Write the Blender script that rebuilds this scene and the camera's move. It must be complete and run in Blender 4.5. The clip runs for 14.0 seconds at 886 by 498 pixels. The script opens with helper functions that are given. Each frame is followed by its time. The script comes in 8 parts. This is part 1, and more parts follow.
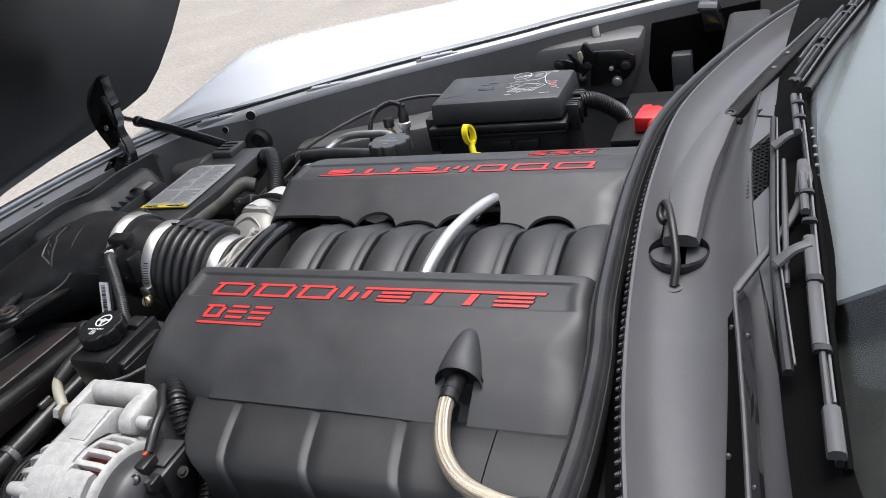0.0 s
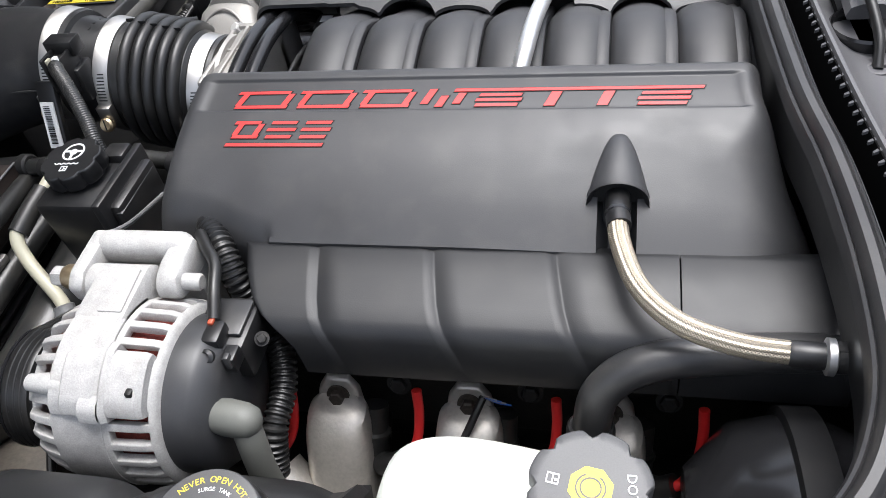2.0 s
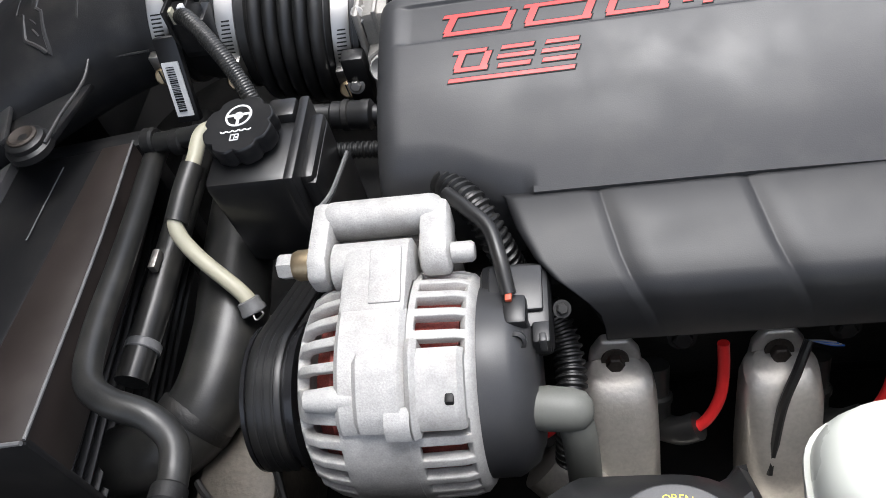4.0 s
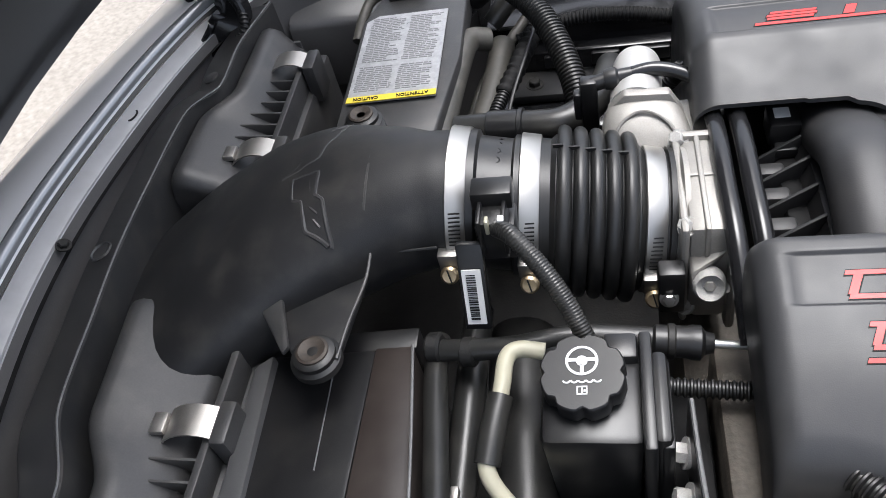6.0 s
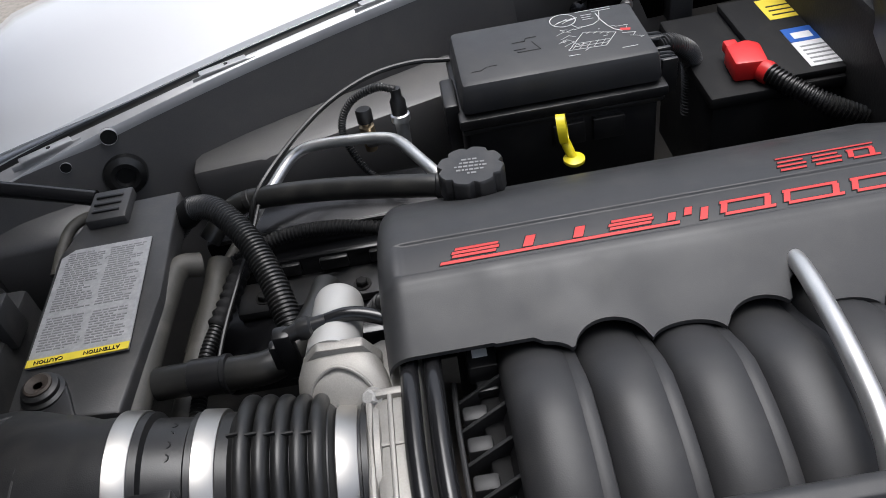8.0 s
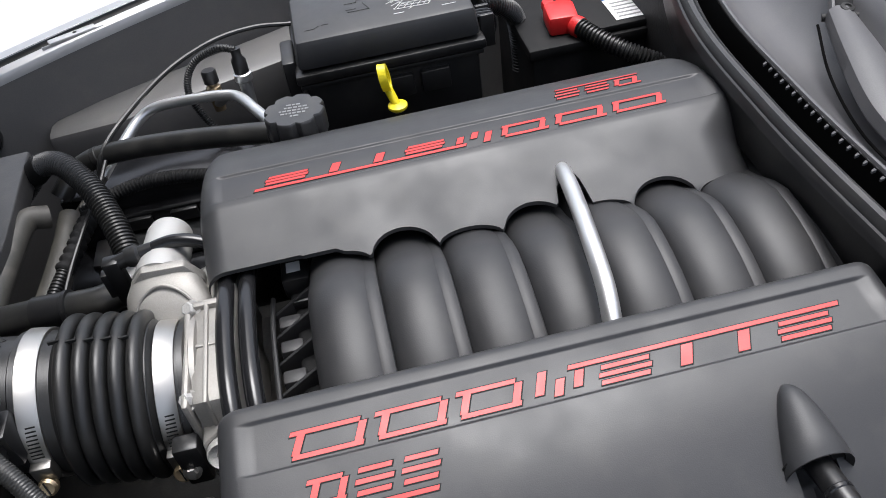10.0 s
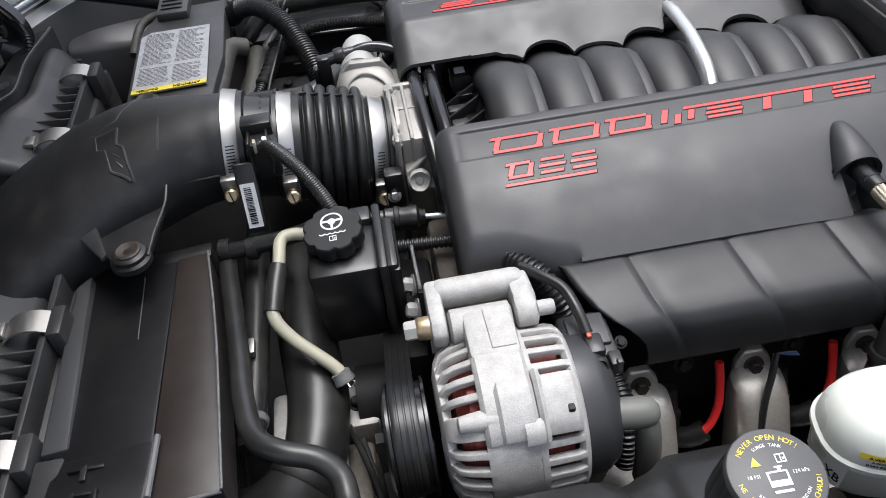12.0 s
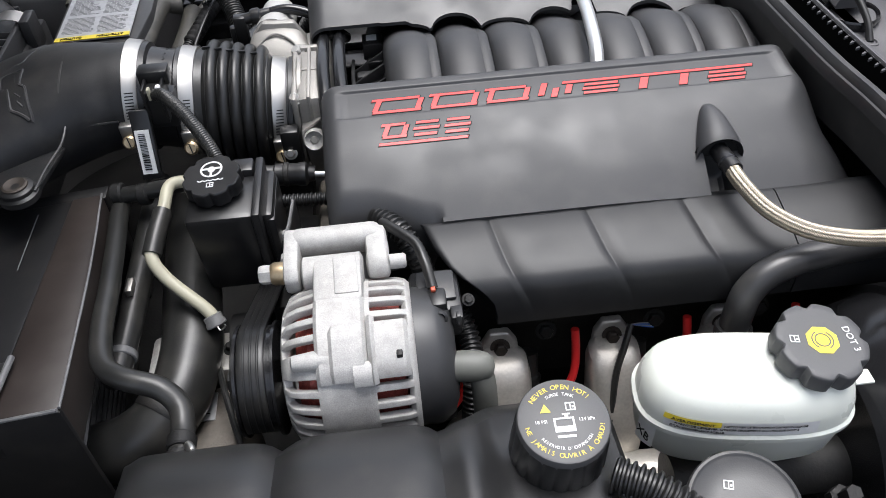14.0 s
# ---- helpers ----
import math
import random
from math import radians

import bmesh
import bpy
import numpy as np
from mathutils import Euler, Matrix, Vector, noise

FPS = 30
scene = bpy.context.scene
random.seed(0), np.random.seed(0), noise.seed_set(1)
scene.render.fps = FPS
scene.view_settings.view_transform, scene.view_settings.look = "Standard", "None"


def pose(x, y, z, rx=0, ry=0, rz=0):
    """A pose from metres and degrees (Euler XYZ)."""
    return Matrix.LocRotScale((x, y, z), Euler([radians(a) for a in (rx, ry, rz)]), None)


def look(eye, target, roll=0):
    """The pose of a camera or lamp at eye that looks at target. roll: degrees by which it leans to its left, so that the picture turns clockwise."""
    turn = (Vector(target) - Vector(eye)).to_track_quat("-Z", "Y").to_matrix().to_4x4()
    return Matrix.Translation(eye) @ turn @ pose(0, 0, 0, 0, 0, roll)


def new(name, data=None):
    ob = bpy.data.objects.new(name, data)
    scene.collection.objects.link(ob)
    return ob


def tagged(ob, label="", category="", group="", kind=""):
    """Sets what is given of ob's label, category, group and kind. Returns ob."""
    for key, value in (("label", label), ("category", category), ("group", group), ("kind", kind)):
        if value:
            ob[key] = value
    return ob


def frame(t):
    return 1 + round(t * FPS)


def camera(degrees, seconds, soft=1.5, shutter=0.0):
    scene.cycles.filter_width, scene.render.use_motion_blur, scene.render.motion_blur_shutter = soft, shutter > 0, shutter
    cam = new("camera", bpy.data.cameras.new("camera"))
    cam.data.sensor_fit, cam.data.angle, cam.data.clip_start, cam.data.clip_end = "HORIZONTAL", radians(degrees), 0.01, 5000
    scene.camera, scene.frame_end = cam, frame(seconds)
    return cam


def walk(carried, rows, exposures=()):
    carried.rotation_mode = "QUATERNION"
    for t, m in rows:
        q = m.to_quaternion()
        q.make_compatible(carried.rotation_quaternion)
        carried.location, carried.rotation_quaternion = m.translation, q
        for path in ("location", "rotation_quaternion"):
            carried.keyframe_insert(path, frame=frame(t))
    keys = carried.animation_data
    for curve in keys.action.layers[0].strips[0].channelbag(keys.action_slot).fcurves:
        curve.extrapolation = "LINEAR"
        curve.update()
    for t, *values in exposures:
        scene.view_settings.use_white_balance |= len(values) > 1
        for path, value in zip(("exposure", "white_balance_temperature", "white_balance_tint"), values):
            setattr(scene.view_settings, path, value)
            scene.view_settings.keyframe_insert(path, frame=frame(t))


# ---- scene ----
cam = camera(58.5, 14.0, soft=0.9)
PATH = [
    (0, (0.39, -0.701, 1.288), (-0.412, 0.846, 0.305), -13.6),
    (0.5, (0.266, -0.682, 1.291), (-0.463, 0.844, 0.223), -13.8),
    (1, (0.199, -0.689, 1.291), (-0.435, 0.801, 0.117), -13.2),
    (1.5, (0.15, -0.68, 1.273), (-0.379, 0.755, -0.016), -11.8),
    (2, (0.128, -0.644, 1.234), (-0.3, 0.704, -0.18), -11.0),
    (2.2, (0.109, -0.627, 1.225), (-0.245, 0.706, -0.223), -10.9),
    (4.3, (-0.142, -0.585, 1.201), (-0.499, 0.643, -0.337), -17.8),
    (4.5, (-0.166, -0.578, 1.202), (-0.566, 0.645, -0.329), -18.6),
    (5, (-0.23, -0.562, 1.217), (-0.777, 0.632, -0.292), -20.2),
    (5.5, (-0.283, -0.504, 1.26), (-0.823, 0.706, -0.238), -19.3),
    (6, (-0.31, -0.45, 1.276), (-0.75, 0.841, -0.186), -16.7),
    (6.5, (-0.305, -0.399, 1.288), (-0.625, 0.952, -0.152), -14.1),
    (7, (-0.273, -0.354, 1.299), (-0.475, 1.054, -0.108), -11.9),
    (7.5, (-0.229, -0.328, 1.295), (-0.329, 1.109, -0.092), -10.7),
    (8, (-0.183, -0.321, 1.308), (-0.214, 1.147, -0.05), -10.9),
    (8.2, (-0.164, -0.323, 1.31), (-0.175, 1.151, -0.042), -11.1),
    (10.3, (-0.097, -0.485, 1.299), (0.054, 0.945, -0.091), -9.0),
    (10.5, (-0.109, -0.523, 1.299), (0.042, 0.903, -0.095), -9.2),
    (11, (-0.155, -0.597, 1.31), (-0.013, 0.829, -0.086), -9.6),
    (11.5, (-0.232, -0.667, 1.313), (-0.058, 0.748, -0.09), -7.5),
    (12, (-0.281, -0.713, 1.321), (-0.174, 0.712, -0.078), -6.8),
    (12.5, (-0.29, -0.75, 1.322), (-0.223, 0.652, -0.103), -6.2),
    (13, (-0.27, -0.775, 1.315), (-0.178, 0.639, -0.097), -4.7),
    (13.5, (-0.232, -0.789, 1.323), (-0.117, 0.636, -0.076), -3.2),
    (14, (-0.167, -0.768, 1.309), (-0.069, 0.642, -0.106), -3.3),
]
walk(cam, [(t, look(eye, target, roll)) for t, eye, target, roll in PATH],
     exposures=[(t, s, 6250, 10) for t, s in ((0.0, 1.0), (0.5, 1.24), (1.0, 1.33), (2.2, 1.42), (4.5, 1.2), (5.1, 1.34), (5.7, 1.16), (6.1, 1.44), (6.5, 1.54), (7.1, 1.12), (8.1, 0.55), (10.4, 1.22), (11.05, 1.46), (11.5, 1.16), (12.0, 1.02), (12.5, 1.34), (13.0, 1.34), (13.6, 1.14), (14.0, 1.10))])

# ---- light: bright overcast sky with a wide, weak sun ----
world = bpy.data.worlds.new("overcast_sky")
scene.world = world
world.use_nodes = True
wn, wl = world.node_tree.nodes, world.node_tree.links
sky = wn.new("ShaderNodeTexSky")
sky.sky_type, sky.sun_disc = "NISHITA", False
sky.sun_elevation, sky.sun_rotation = radians(78), radians(30)
sky.air_density, sky.dust_density, sky.ozone_density = 1.0, 6.0, 1.0
grey = wn.new("ShaderNodeHueSaturation")
grey.inputs["Saturation"].default_value = 0.52
wl.new(sky.outputs[0], grey.inputs["Color"])
wl.new(grey.outputs[0], wn["Background"].inputs["Color"])
wn["Background"].inputs["Strength"].default_value = 0.14
sun_data = bpy.data.lights.new("sun", "SUN")
sun_data.energy, sun_data.angle, sun_data.color = 1.1, radians(30), (0.985, 0.99, 1.0)
sun = new("sun", sun_data)
sun.matrix_world = look((0.3, 0.55, 4.0), (-0.1, 0.0, 0.8))


# ---- materials ----
def material(name, base, rough, metal=0.0, grain=0.0, grain_size=0.002, vary=0.25, vary_size=0.06, bump=0.0, coat=0.0,
             rough_vary=0.12, dust=0.0, spec=0.5, sub=0.0):
    """A surface with two scales of colour change (grain, stains), uneven gloss, fine relief and a film of dust."""
    m = bpy.data.materials.new(name)
    m.use_nodes = True
    n, l = m.node_tree.nodes, m.node_tree.links
    p = n["Principled BSDF"]
    tc = n.new("ShaderNodeTexCoord")
    info = n.new("ShaderNodeObjectInfo")
    shift = n.new("ShaderNodeVectorMath")
    shift.operation = "ADD"
    l.new(tc.outputs["Object"], shift.inputs[0])
    l.new(info.outputs["Random"], shift.inputs[1])
    big = n.new("ShaderNodeTexNoise")
    big.inputs["Scale"].default_value, big.inputs["Detail"].default_value = 1 / vary_size, 5
    fine = n.new("ShaderNodeTexNoise")
    fine.inputs["Scale"].default_value, fine.inputs["Detail"].default_value = 1 / grain_size, 3
    l.new(shift.outputs[0], big.inputs["Vector"])
    l.new(shift.outputs[0], fine.inputs["Vector"])
    mix = n.new("ShaderNodeMix")
    mix.data_type = "RGBA"
    dark = [c * (1 - vary) for c in base]
    light = [min(1, c * (1 + vary)) for c in base]
    mix.inputs["A"].default_value, mix.inputs["B"].default_value = (*dark, 1), (*light, 1)
    l.new(big.outputs["Fac"], mix.inputs["Factor"])
    mix2 = n.new("ShaderNodeMix")
    mix2.data_type, mix2.blend_type = "RGBA", "MULTIPLY"
    mix2.inputs["Factor"].default_value = grain
    l.new(mix.outputs["Result"], mix2.inputs["A"])
    l.new(fine.outputs["Fac"], mix2.inputs["B"])
    col = mix2.outputs["Result"]
    if dust:
        film = n.new("ShaderNodeMix")
        film.data_type = "RGBA"
        film.inputs["B"].default_value = (0.22, 0.20, 0.17, 1)
        spots = n.new("ShaderNodeTexNoise")
        spots.inputs["Scale"].default_value, spots.inputs["Detail"].default_value = 38, 8
        l.new(shift.outputs[0], spots.inputs["Vector"])
        ramp = n.new("ShaderNodeMapRange")
        ramp.inputs["From Min"].default_value, ramp.inputs["From Max"].default_value = 0.48, 0.75
        ramp.inputs["To Min"].default_value, ramp.inputs["To Max"].default_value = 0.0, dust
        l.new(spots.outputs["Fac"], ramp.inputs["Value"])
        l.new(ramp.outputs["Result"], film.inputs["Factor"])
        l.new(col, film.inputs["A"])
        col = film.outputs["Result"]
    l.new(col, p.inputs["Base Color"])
    rr = n.new("ShaderNodeMapRange")
    rr.inputs["To Min"].default_value, rr.inputs["To Max"].default_value = max(0.02, rough - rough_vary), min(1, rough + rough_vary)
    l.new(big.outputs["Fac"], rr.inputs["Value"])
    l.new(rr.outputs["Result"], p.inputs["Roughness"])
    p.inputs["Metallic"].default_value = metal
    p.inputs["Coat Weight"].default_value = coat
    p.inputs["Specular IOR Level"].default_value = spec
    if sub:
        p.inputs["Subsurface Weight"].default_value = sub
        p.inputs["Subsurface Radius"].default_value = (0.02, 0.02, 0.018)
    if bump:
        b = n.new("ShaderNodeBump")
        b.inputs["Strength"].default_value, b.inputs["Distance"].default_value = bump, grain_size * 0.22
        l.new(fine.outputs["Fac"], b.inputs["Height"])
        l.new(b.outputs["Normal"], p.inputs["Normal"])
    return m


COVER = material("cover_plastic", (0.034, 0.0345, 0.0365), 0.47, grain=0.3, grain_size=0.0008, bump=0.3, vary=0.22, vary_size=0.045, dust=0.05, rough_vary=0.22)
RUNNER = material("manifold_nylon", (0.028, 0.028, 0.0295), 0.50, grain=0.3, grain_size=0.001, bump=0.3, vary=0.2, dust=0.04)
PLASTIC = material("black_plastic", (0.0125, 0.0125, 0.0132), 0.36, grain=0.3, grain_size=0.001, bump=0.25, dust=0.05)
DUCT = material("grained_duct_plastic", (0.0165, 0.0165, 0.0175), 0.48, grain=0.4, grain_size=0.0008, bump=0.7, dust=0.09)
DUSTY = material("dusty_black_plastic", (0.050, 0.0495, 0.050), 0.44, grain=0.4, grain_size=0.0015, bump=0.3, dust=0.12)
RUBBER = material("black_rubber", (0.013, 0.013, 0.013), 0.40, grain=0.3, grain_size=0.0015, bump=0.2, dust=0.05)
HOSE = material("hose_rubber", (0.021, 0.021, 0.020), 0.35, grain=0.3, grain_size=0.0015, bump=0.25, dust=0.1)
GLOSS = material("glossy_black_tube", (0.012, 0.012, 0.013), 0.2, grain=0.1, vary=0.2)
DARK = material("dirty_dark_metal", (0.012, 0.0115, 0.011), 0.6, metal=0.2, grain=0.5, grain_size=0.003, bump=0.5, dust=0.05)
INNER = material("inner_panel_composite", (0.132, 0.128, 0.125), 0.42, grain=0.25, grain_size=0.0015, bump=0.15, vary=0.15, vary_size=0.2, dust=0.12)
COWL = material("cowl_plastic", (0.092, 0.091, 0.095), 0.45, grain=0.3, grain_size=0.001, bump=0.25, vary=0.12, vary_size=0.12, dust=0.06)
WHITE_PAINT = material("white_car_paint", (0.74, 0.745, 0.75), 0.22, vary=0.02, vary_size=0.3, coat=0.6, rough_vary=0.05)
RED = material("red_letter_paint", (0.62, 0.035, 0.032), 0.42, grain=0.2, grain_size=0.001, vary=0.12, vary_size=0.01)
CAST = material("cast_aluminium", (0.50, 0.49, 0.47), 0.60, metal=0.15, grain=0.45, grain_size=0.0011, bump=0.9, vary=0.30, vary_size=0.008, dust=0.35)
ALLOY = material("bare_cast_alloy", (0.37, 0.355, 0.33), 0.58, metal=0.6, grain=0.3, grain_size=0.0012, bump=0.6, vary=0.18, vary_size=0.015, dust=0.15)
PALECAST = material("pale_smooth_aluminium", (0.52, 0.51, 0.49), 0.45, metal=0.35, grain=0.15, grain_size=0.0008, bump=0.2, vary=0.08, vary_size=0.02)
STEEL = material("bright_steel_band", (0.49, 0.475, 0.45), 0.40, metal=1.0, vary=0.08, vary_size=0.02, grain=0.1, grain_size=0.0006)
TUBE = material("brushed_aluminium_tube", (0.78, 0.78, 0.77), 0.36, metal=0.9, vary=0.1, vary_size=0.02, grain=0.2, grain_size=0.0008)
BRASS = material("zinc_yellow_screw", (0.46, 0.36, 0.23), 0.4, metal=0.9, vary=0.3, vary_size=0.004)
RUST = material("rusty_bolt", (0.065, 0.052, 0.042), 0.6, metal=0.3, vary=0.5, vary_size=0.004, grain=0.5)
COPPER = material("red_copper_winding", (0.32, 0.060, 0.045), 0.4, metal=0.3, vary=0.7, vary_size=0.0022, grain=0.6, grain_size=0.0012, bump=1.0)
BRAID = material("braided_steel", (0.44, 0.385, 0.30), 0.36, metal=0.8, vary=0.3, vary_size=0.003)
CREAM = material("aged_nylon_line", (0.42, 0.40, 0.30), 0.45, vary=0.15, vary_size=0.02, dust=0.2)
RESERVOIR = material("white_translucent_plastic", (0.66, 0.68, 0.62), 0.30, vary=0.03, vary_size=0.05, sub=0.25)
CAPGREY = material("grey_cap_plastic", (0.078, 0.078, 0.080), 0.5, grain=0.3, grain_size=0.0008, bump=0.3)
YELLOW = material("yellow_plastic", (0.75, 0.62, 0.01), 0.4, vary=0.08, vary_size=0.01)
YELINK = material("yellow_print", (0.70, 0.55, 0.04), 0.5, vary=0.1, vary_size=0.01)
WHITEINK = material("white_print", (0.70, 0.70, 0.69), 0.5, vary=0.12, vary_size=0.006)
GREYINK = material("grey_print", (0.22, 0.22, 0.22), 0.5, vary=0.2, vary_size=0.006)
# Print ink; also paints the shade round the red bars and in holes.
DARKINK = material("dark_print_and_recess_shade", (0.012, 0.012, 0.012), 0.6, spec=0.2)
LABEL = material("worn_silver_label", (0.47, 0.47, 0.475), 0.33, metal=0.2, grain=0.4, grain_size=0.003, vary=0.3, vary_size=0.010)
REDPLASTIC = material("red_terminal_plastic", (0.62, 0.02, 0.02), 0.4, vary=0.15, vary_size=0.01)
ORANGE = material("orange_connector_lock", (0.42, 0.07, 0.03), 0.5, vary=0.2, vary_size=0.004)
BLUE = material("blue_label", (0.02, 0.10, 0.40), 0.4, vary=0.1)
BROWN = material("faded_brown_plastic", (0.028, 0.0215, 0.019), 0.45, grain=0.12, grain_size=0.001, bump=0.1, vary=0.45, vary_size=0.07, dust=0.05)
SHIELD = material("exhaust_heat_shield", (0.55, 0.52, 0.47), 0.38, metal=0.6, grain=0.3, grain_size=0.003, bump=0.3, vary=0.3, vary_size=0.03)
GROUND = material("sandy_concrete", (0.37, 0.335, 0.29), 0.85, grain=0.6, grain_size=0.02, bump=0.6, vary=0.28, vary_size=0.5)
HOODUNDER = material("hood_underside", (0.013, 0.013, 0.0135), 0.34, grain=0.3, grain_size=0.002, bump=0.15, vary=0.2, vary_size=0.3)
SUNSHADE = material("silver_sunshade", (0.14, 0.142, 0.148), 0.35, vary=0.08, vary_size=0.2)
SEALRUB = material("weathered_seal_rubber", (0.026, 0.026, 0.0272), 0.42, grain=0.3, grain_size=0.0015, bump=0.2, dust=0.06)
PALEGREY = material("pale_grey_plastic", (0.16, 0.16, 0.16), 0.4, vary=0.3, vary_size=0.01, grain=0.3)
GRIME = material("oily_brown_cast_iron", (0.115, 0.100, 0.082), 0.55, metal=0.3, grain=0.5, grain_size=0.004, bump=0.6, vary=0.5, vary_size=0.03)
BOOTGREY = material("grey_rubber_boot", (0.120, 0.122, 0.108), 0.5, grain=0.2, grain_size=0.001, vary=0.15)
STRIP = material("satin_steel_clip", (0.52, 0.50, 0.47), 0.48, metal=1.0, vary=0.15, vary_size=0.008, grain=0.25, grain_size=0.0008)
TANK = material("grey_black_tank_plastic", (0.034, 0.034, 0.035), 0.36, grain=0.3, grain_size=0.001, bump=0.25, vary=0.2, dust=0.1)
MATTE = material("matt_black_plastic", (0.010, 0.010, 0.0105), 0.65, grain=0.3, grain_size=0.001, bump=0.25, dust=0.03, spec=0.2)
BRAIDCORE = material("dark_braid_ground", (0.12, 0.105, 0.082), 0.6, metal=0.3, vary=0.3, vary_size=0.004)
COILPLASTIC = material("coil_cover_plastic", (0.0130, 0.0133, 0.0145), 0.50, grain=0.3, grain_size=0.0008, bump=0.3, vary=0.2, vary_size=0.05, dust=0.03)
# Near-black: shade put into gaps and hollows, also wiper rubber and border print.
BLACKGAP = material("near_black_shade_and_rubber", (0.003, 0.003, 0.003), 0.9, spec=0.06, vary=0.2)
WIPER = material("black_wiper_steel", (0.014, 0.014, 0.015), 0.42, grain=0.3, grain_size=0.001, bump=0.2, dust=0.05)
DUSTHOSE = material("dusty_grey_hose", (0.060, 0.057, 0.049), 0.55, grain=0.35, grain_size=0.002, bump=0.3, vary=0.35, vary_size=0.02, dust=0.25)
GLASS = bpy.data.materials.new("windscreen_glass")
GLASS.use_nodes = True
_g = GLASS.node_tree.nodes["Principled BSDF"]
_g.inputs["Base Color"].default_value = (0.9, 0.95, 0.93, 1)
_g.inputs["IOR"].default_value = 1.22
_g.inputs["Roughness"].default_value, _g.inputs["Transmission Weight"].default_value = 0.02, 1.0


# ---- building helpers ----
BASE = {}


def thing(name, at, label, category, group="", kind=""):
    ob = new(name)
    ob.empty_display_size = 0.02
    ob.location = at
    BASE[ob.name] = Vector(at)
    return tagged(ob, label, category, group, kind)


def part(name, bm, mat, parent, label="", smooth=True, flat_angle=38):
    """Link a bmesh, modelled in world places, as one mesh under a thing or a part."""
    base = BASE[parent.name]
    bm.transform(Matrix.Translation(-base))
    bmesh.ops.recalc_face_normals(bm, faces=bm.faces)
    for f in bm.faces:
        f.smooth = smooth
    if smooth:
        for e in bm.edges:
            if len(e.link_faces) == 2 and e.calc_face_angle(0) > radians(flat_angle):
                e.smooth = False
    me = bpy.data.meshes.new(name)
    bm.to_mesh(me)
    bm.free()
    me.materials.append(mat)
    ob = new(name, me)
    ob.parent = parent
    BASE[ob.name] = base
    if label:
        tagged(ob, label)
    return ob


def solo(name, bm, mat, label, category, kind="", at=None, smooth=True):
    """One mesh that is a thing of its own."""
    me = bpy.data.meshes.new(name)
    if at:
        bm.transform(Matrix.Translation(-Vector(at)))
    bmesh.ops.recalc_face_normals(bm, faces=bm.faces)
    for f in bm.faces:
        f.smooth = smooth
    for e in bm.edges:
        if len(e.link_faces) == 2 and e.calc_face_angle(0) > radians(38):
            e.smooth = False
    bm.to_mesh(me)
    bm.free()
    me.materials.append(mat)
    ob = new(name, me)
    if at:
        ob.location = at
    BASE[ob.name] = Vector(at or (0, 0, 0))
    return tagged(ob, label, category, "", kind)


def skin(rings, close=True, caps=True, bm=None):
    """A skin over rings of points that all have the same count."""
    bm = bm or bmesh.new()
    vs = [[bm.verts.new(p) for p in r] for r in rings]
    n = len(vs[0])
    for a, b in zip(vs, vs[1:]):
        for i in range(n if close else n - 1):
            j = (i + 1) % n
            bm.faces.new((a[i], a[j], b[j], b[i]))
    if caps and close:
        bm.faces.new(vs[0][::-1])
        bm.faces.new(vs[-1])
    return bm


def frame_of(d):
    d = Vector(d).normalized()
    u = d.cross(Vector((0, 0, 1)) if abs(d.z) < 0.9 else Vector((1, 0, 0))).normalized()
    return u, u.cross(d).normalized()


def spline(points, steps=10):
    """A smooth line through the points."""
    p = [Vector(q) for q in points]
    p = [2 * p[0] - p[1], *p, 2 * p[-1] - p[-2]]
    out = []
    for a, b, c, d in zip(p, p[1:], p[2:], p[3:]):
        for k in range(steps):
            t = k / steps
            out.append(0.5 * (2 * b + (c - a) * t + (2 * a - 5 * b + 4 * c - d) * t * t + (3 * b - a - 3 * c + d) * t ** 3))
    out.append(p[-2])
    return out


def tube(points, r, n=14, steps=10, pitch=0.0, depth=0.0, bm=None, radii=None):
    """A bent round tube; with pitch and depth a corrugated one."""
    line = spline(points, steps)
    if pitch:
        cum = [0.0]
        for a, b in zip(line, line[1:]):
            cum.append(cum[-1] + (b - a).length)
        k = max(8, int(cum[-1] / pitch * 4))
        fresh, i = [], 0
        for j in range(k + 1):
            s = cum[-1] * j / k
            while i < len(cum) - 2 and cum[i + 1] < s:
                i += 1
            t = (s - cum[i]) / max(1e-9, cum[i + 1] - cum[i])
            fresh.append(line[i].lerp(line[i + 1], t))
        line = fresh
    rings = []
    u = None
    for i, p in enumerate(line):
        d = (line[min(i + 1, len(line) - 1)] - line[max(i - 1, 0)]).normalized()
        if u is None:
            u = frame_of(d)[0]
        u = (u - d * u.dot(d)).normalized()
        v = d.cross(u)
        rad = r
        if radii:
            f = i / (len(line) - 1) * (len(radii) - 1)
            a = min(int(f), len(radii) - 2)
            rad = radii[a] + (radii[a + 1] - radii[a]) * (f - a)
        if pitch:
            rad = rad + (depth if i % 4 in (1, 2) else -depth)
        rings.append([p + (u * math.cos(2 * math.pi * j / n) + v * math.sin(2 * math.pi * j / n)) * rad for j in range(n)])
    return skin(rings, bm=bm)


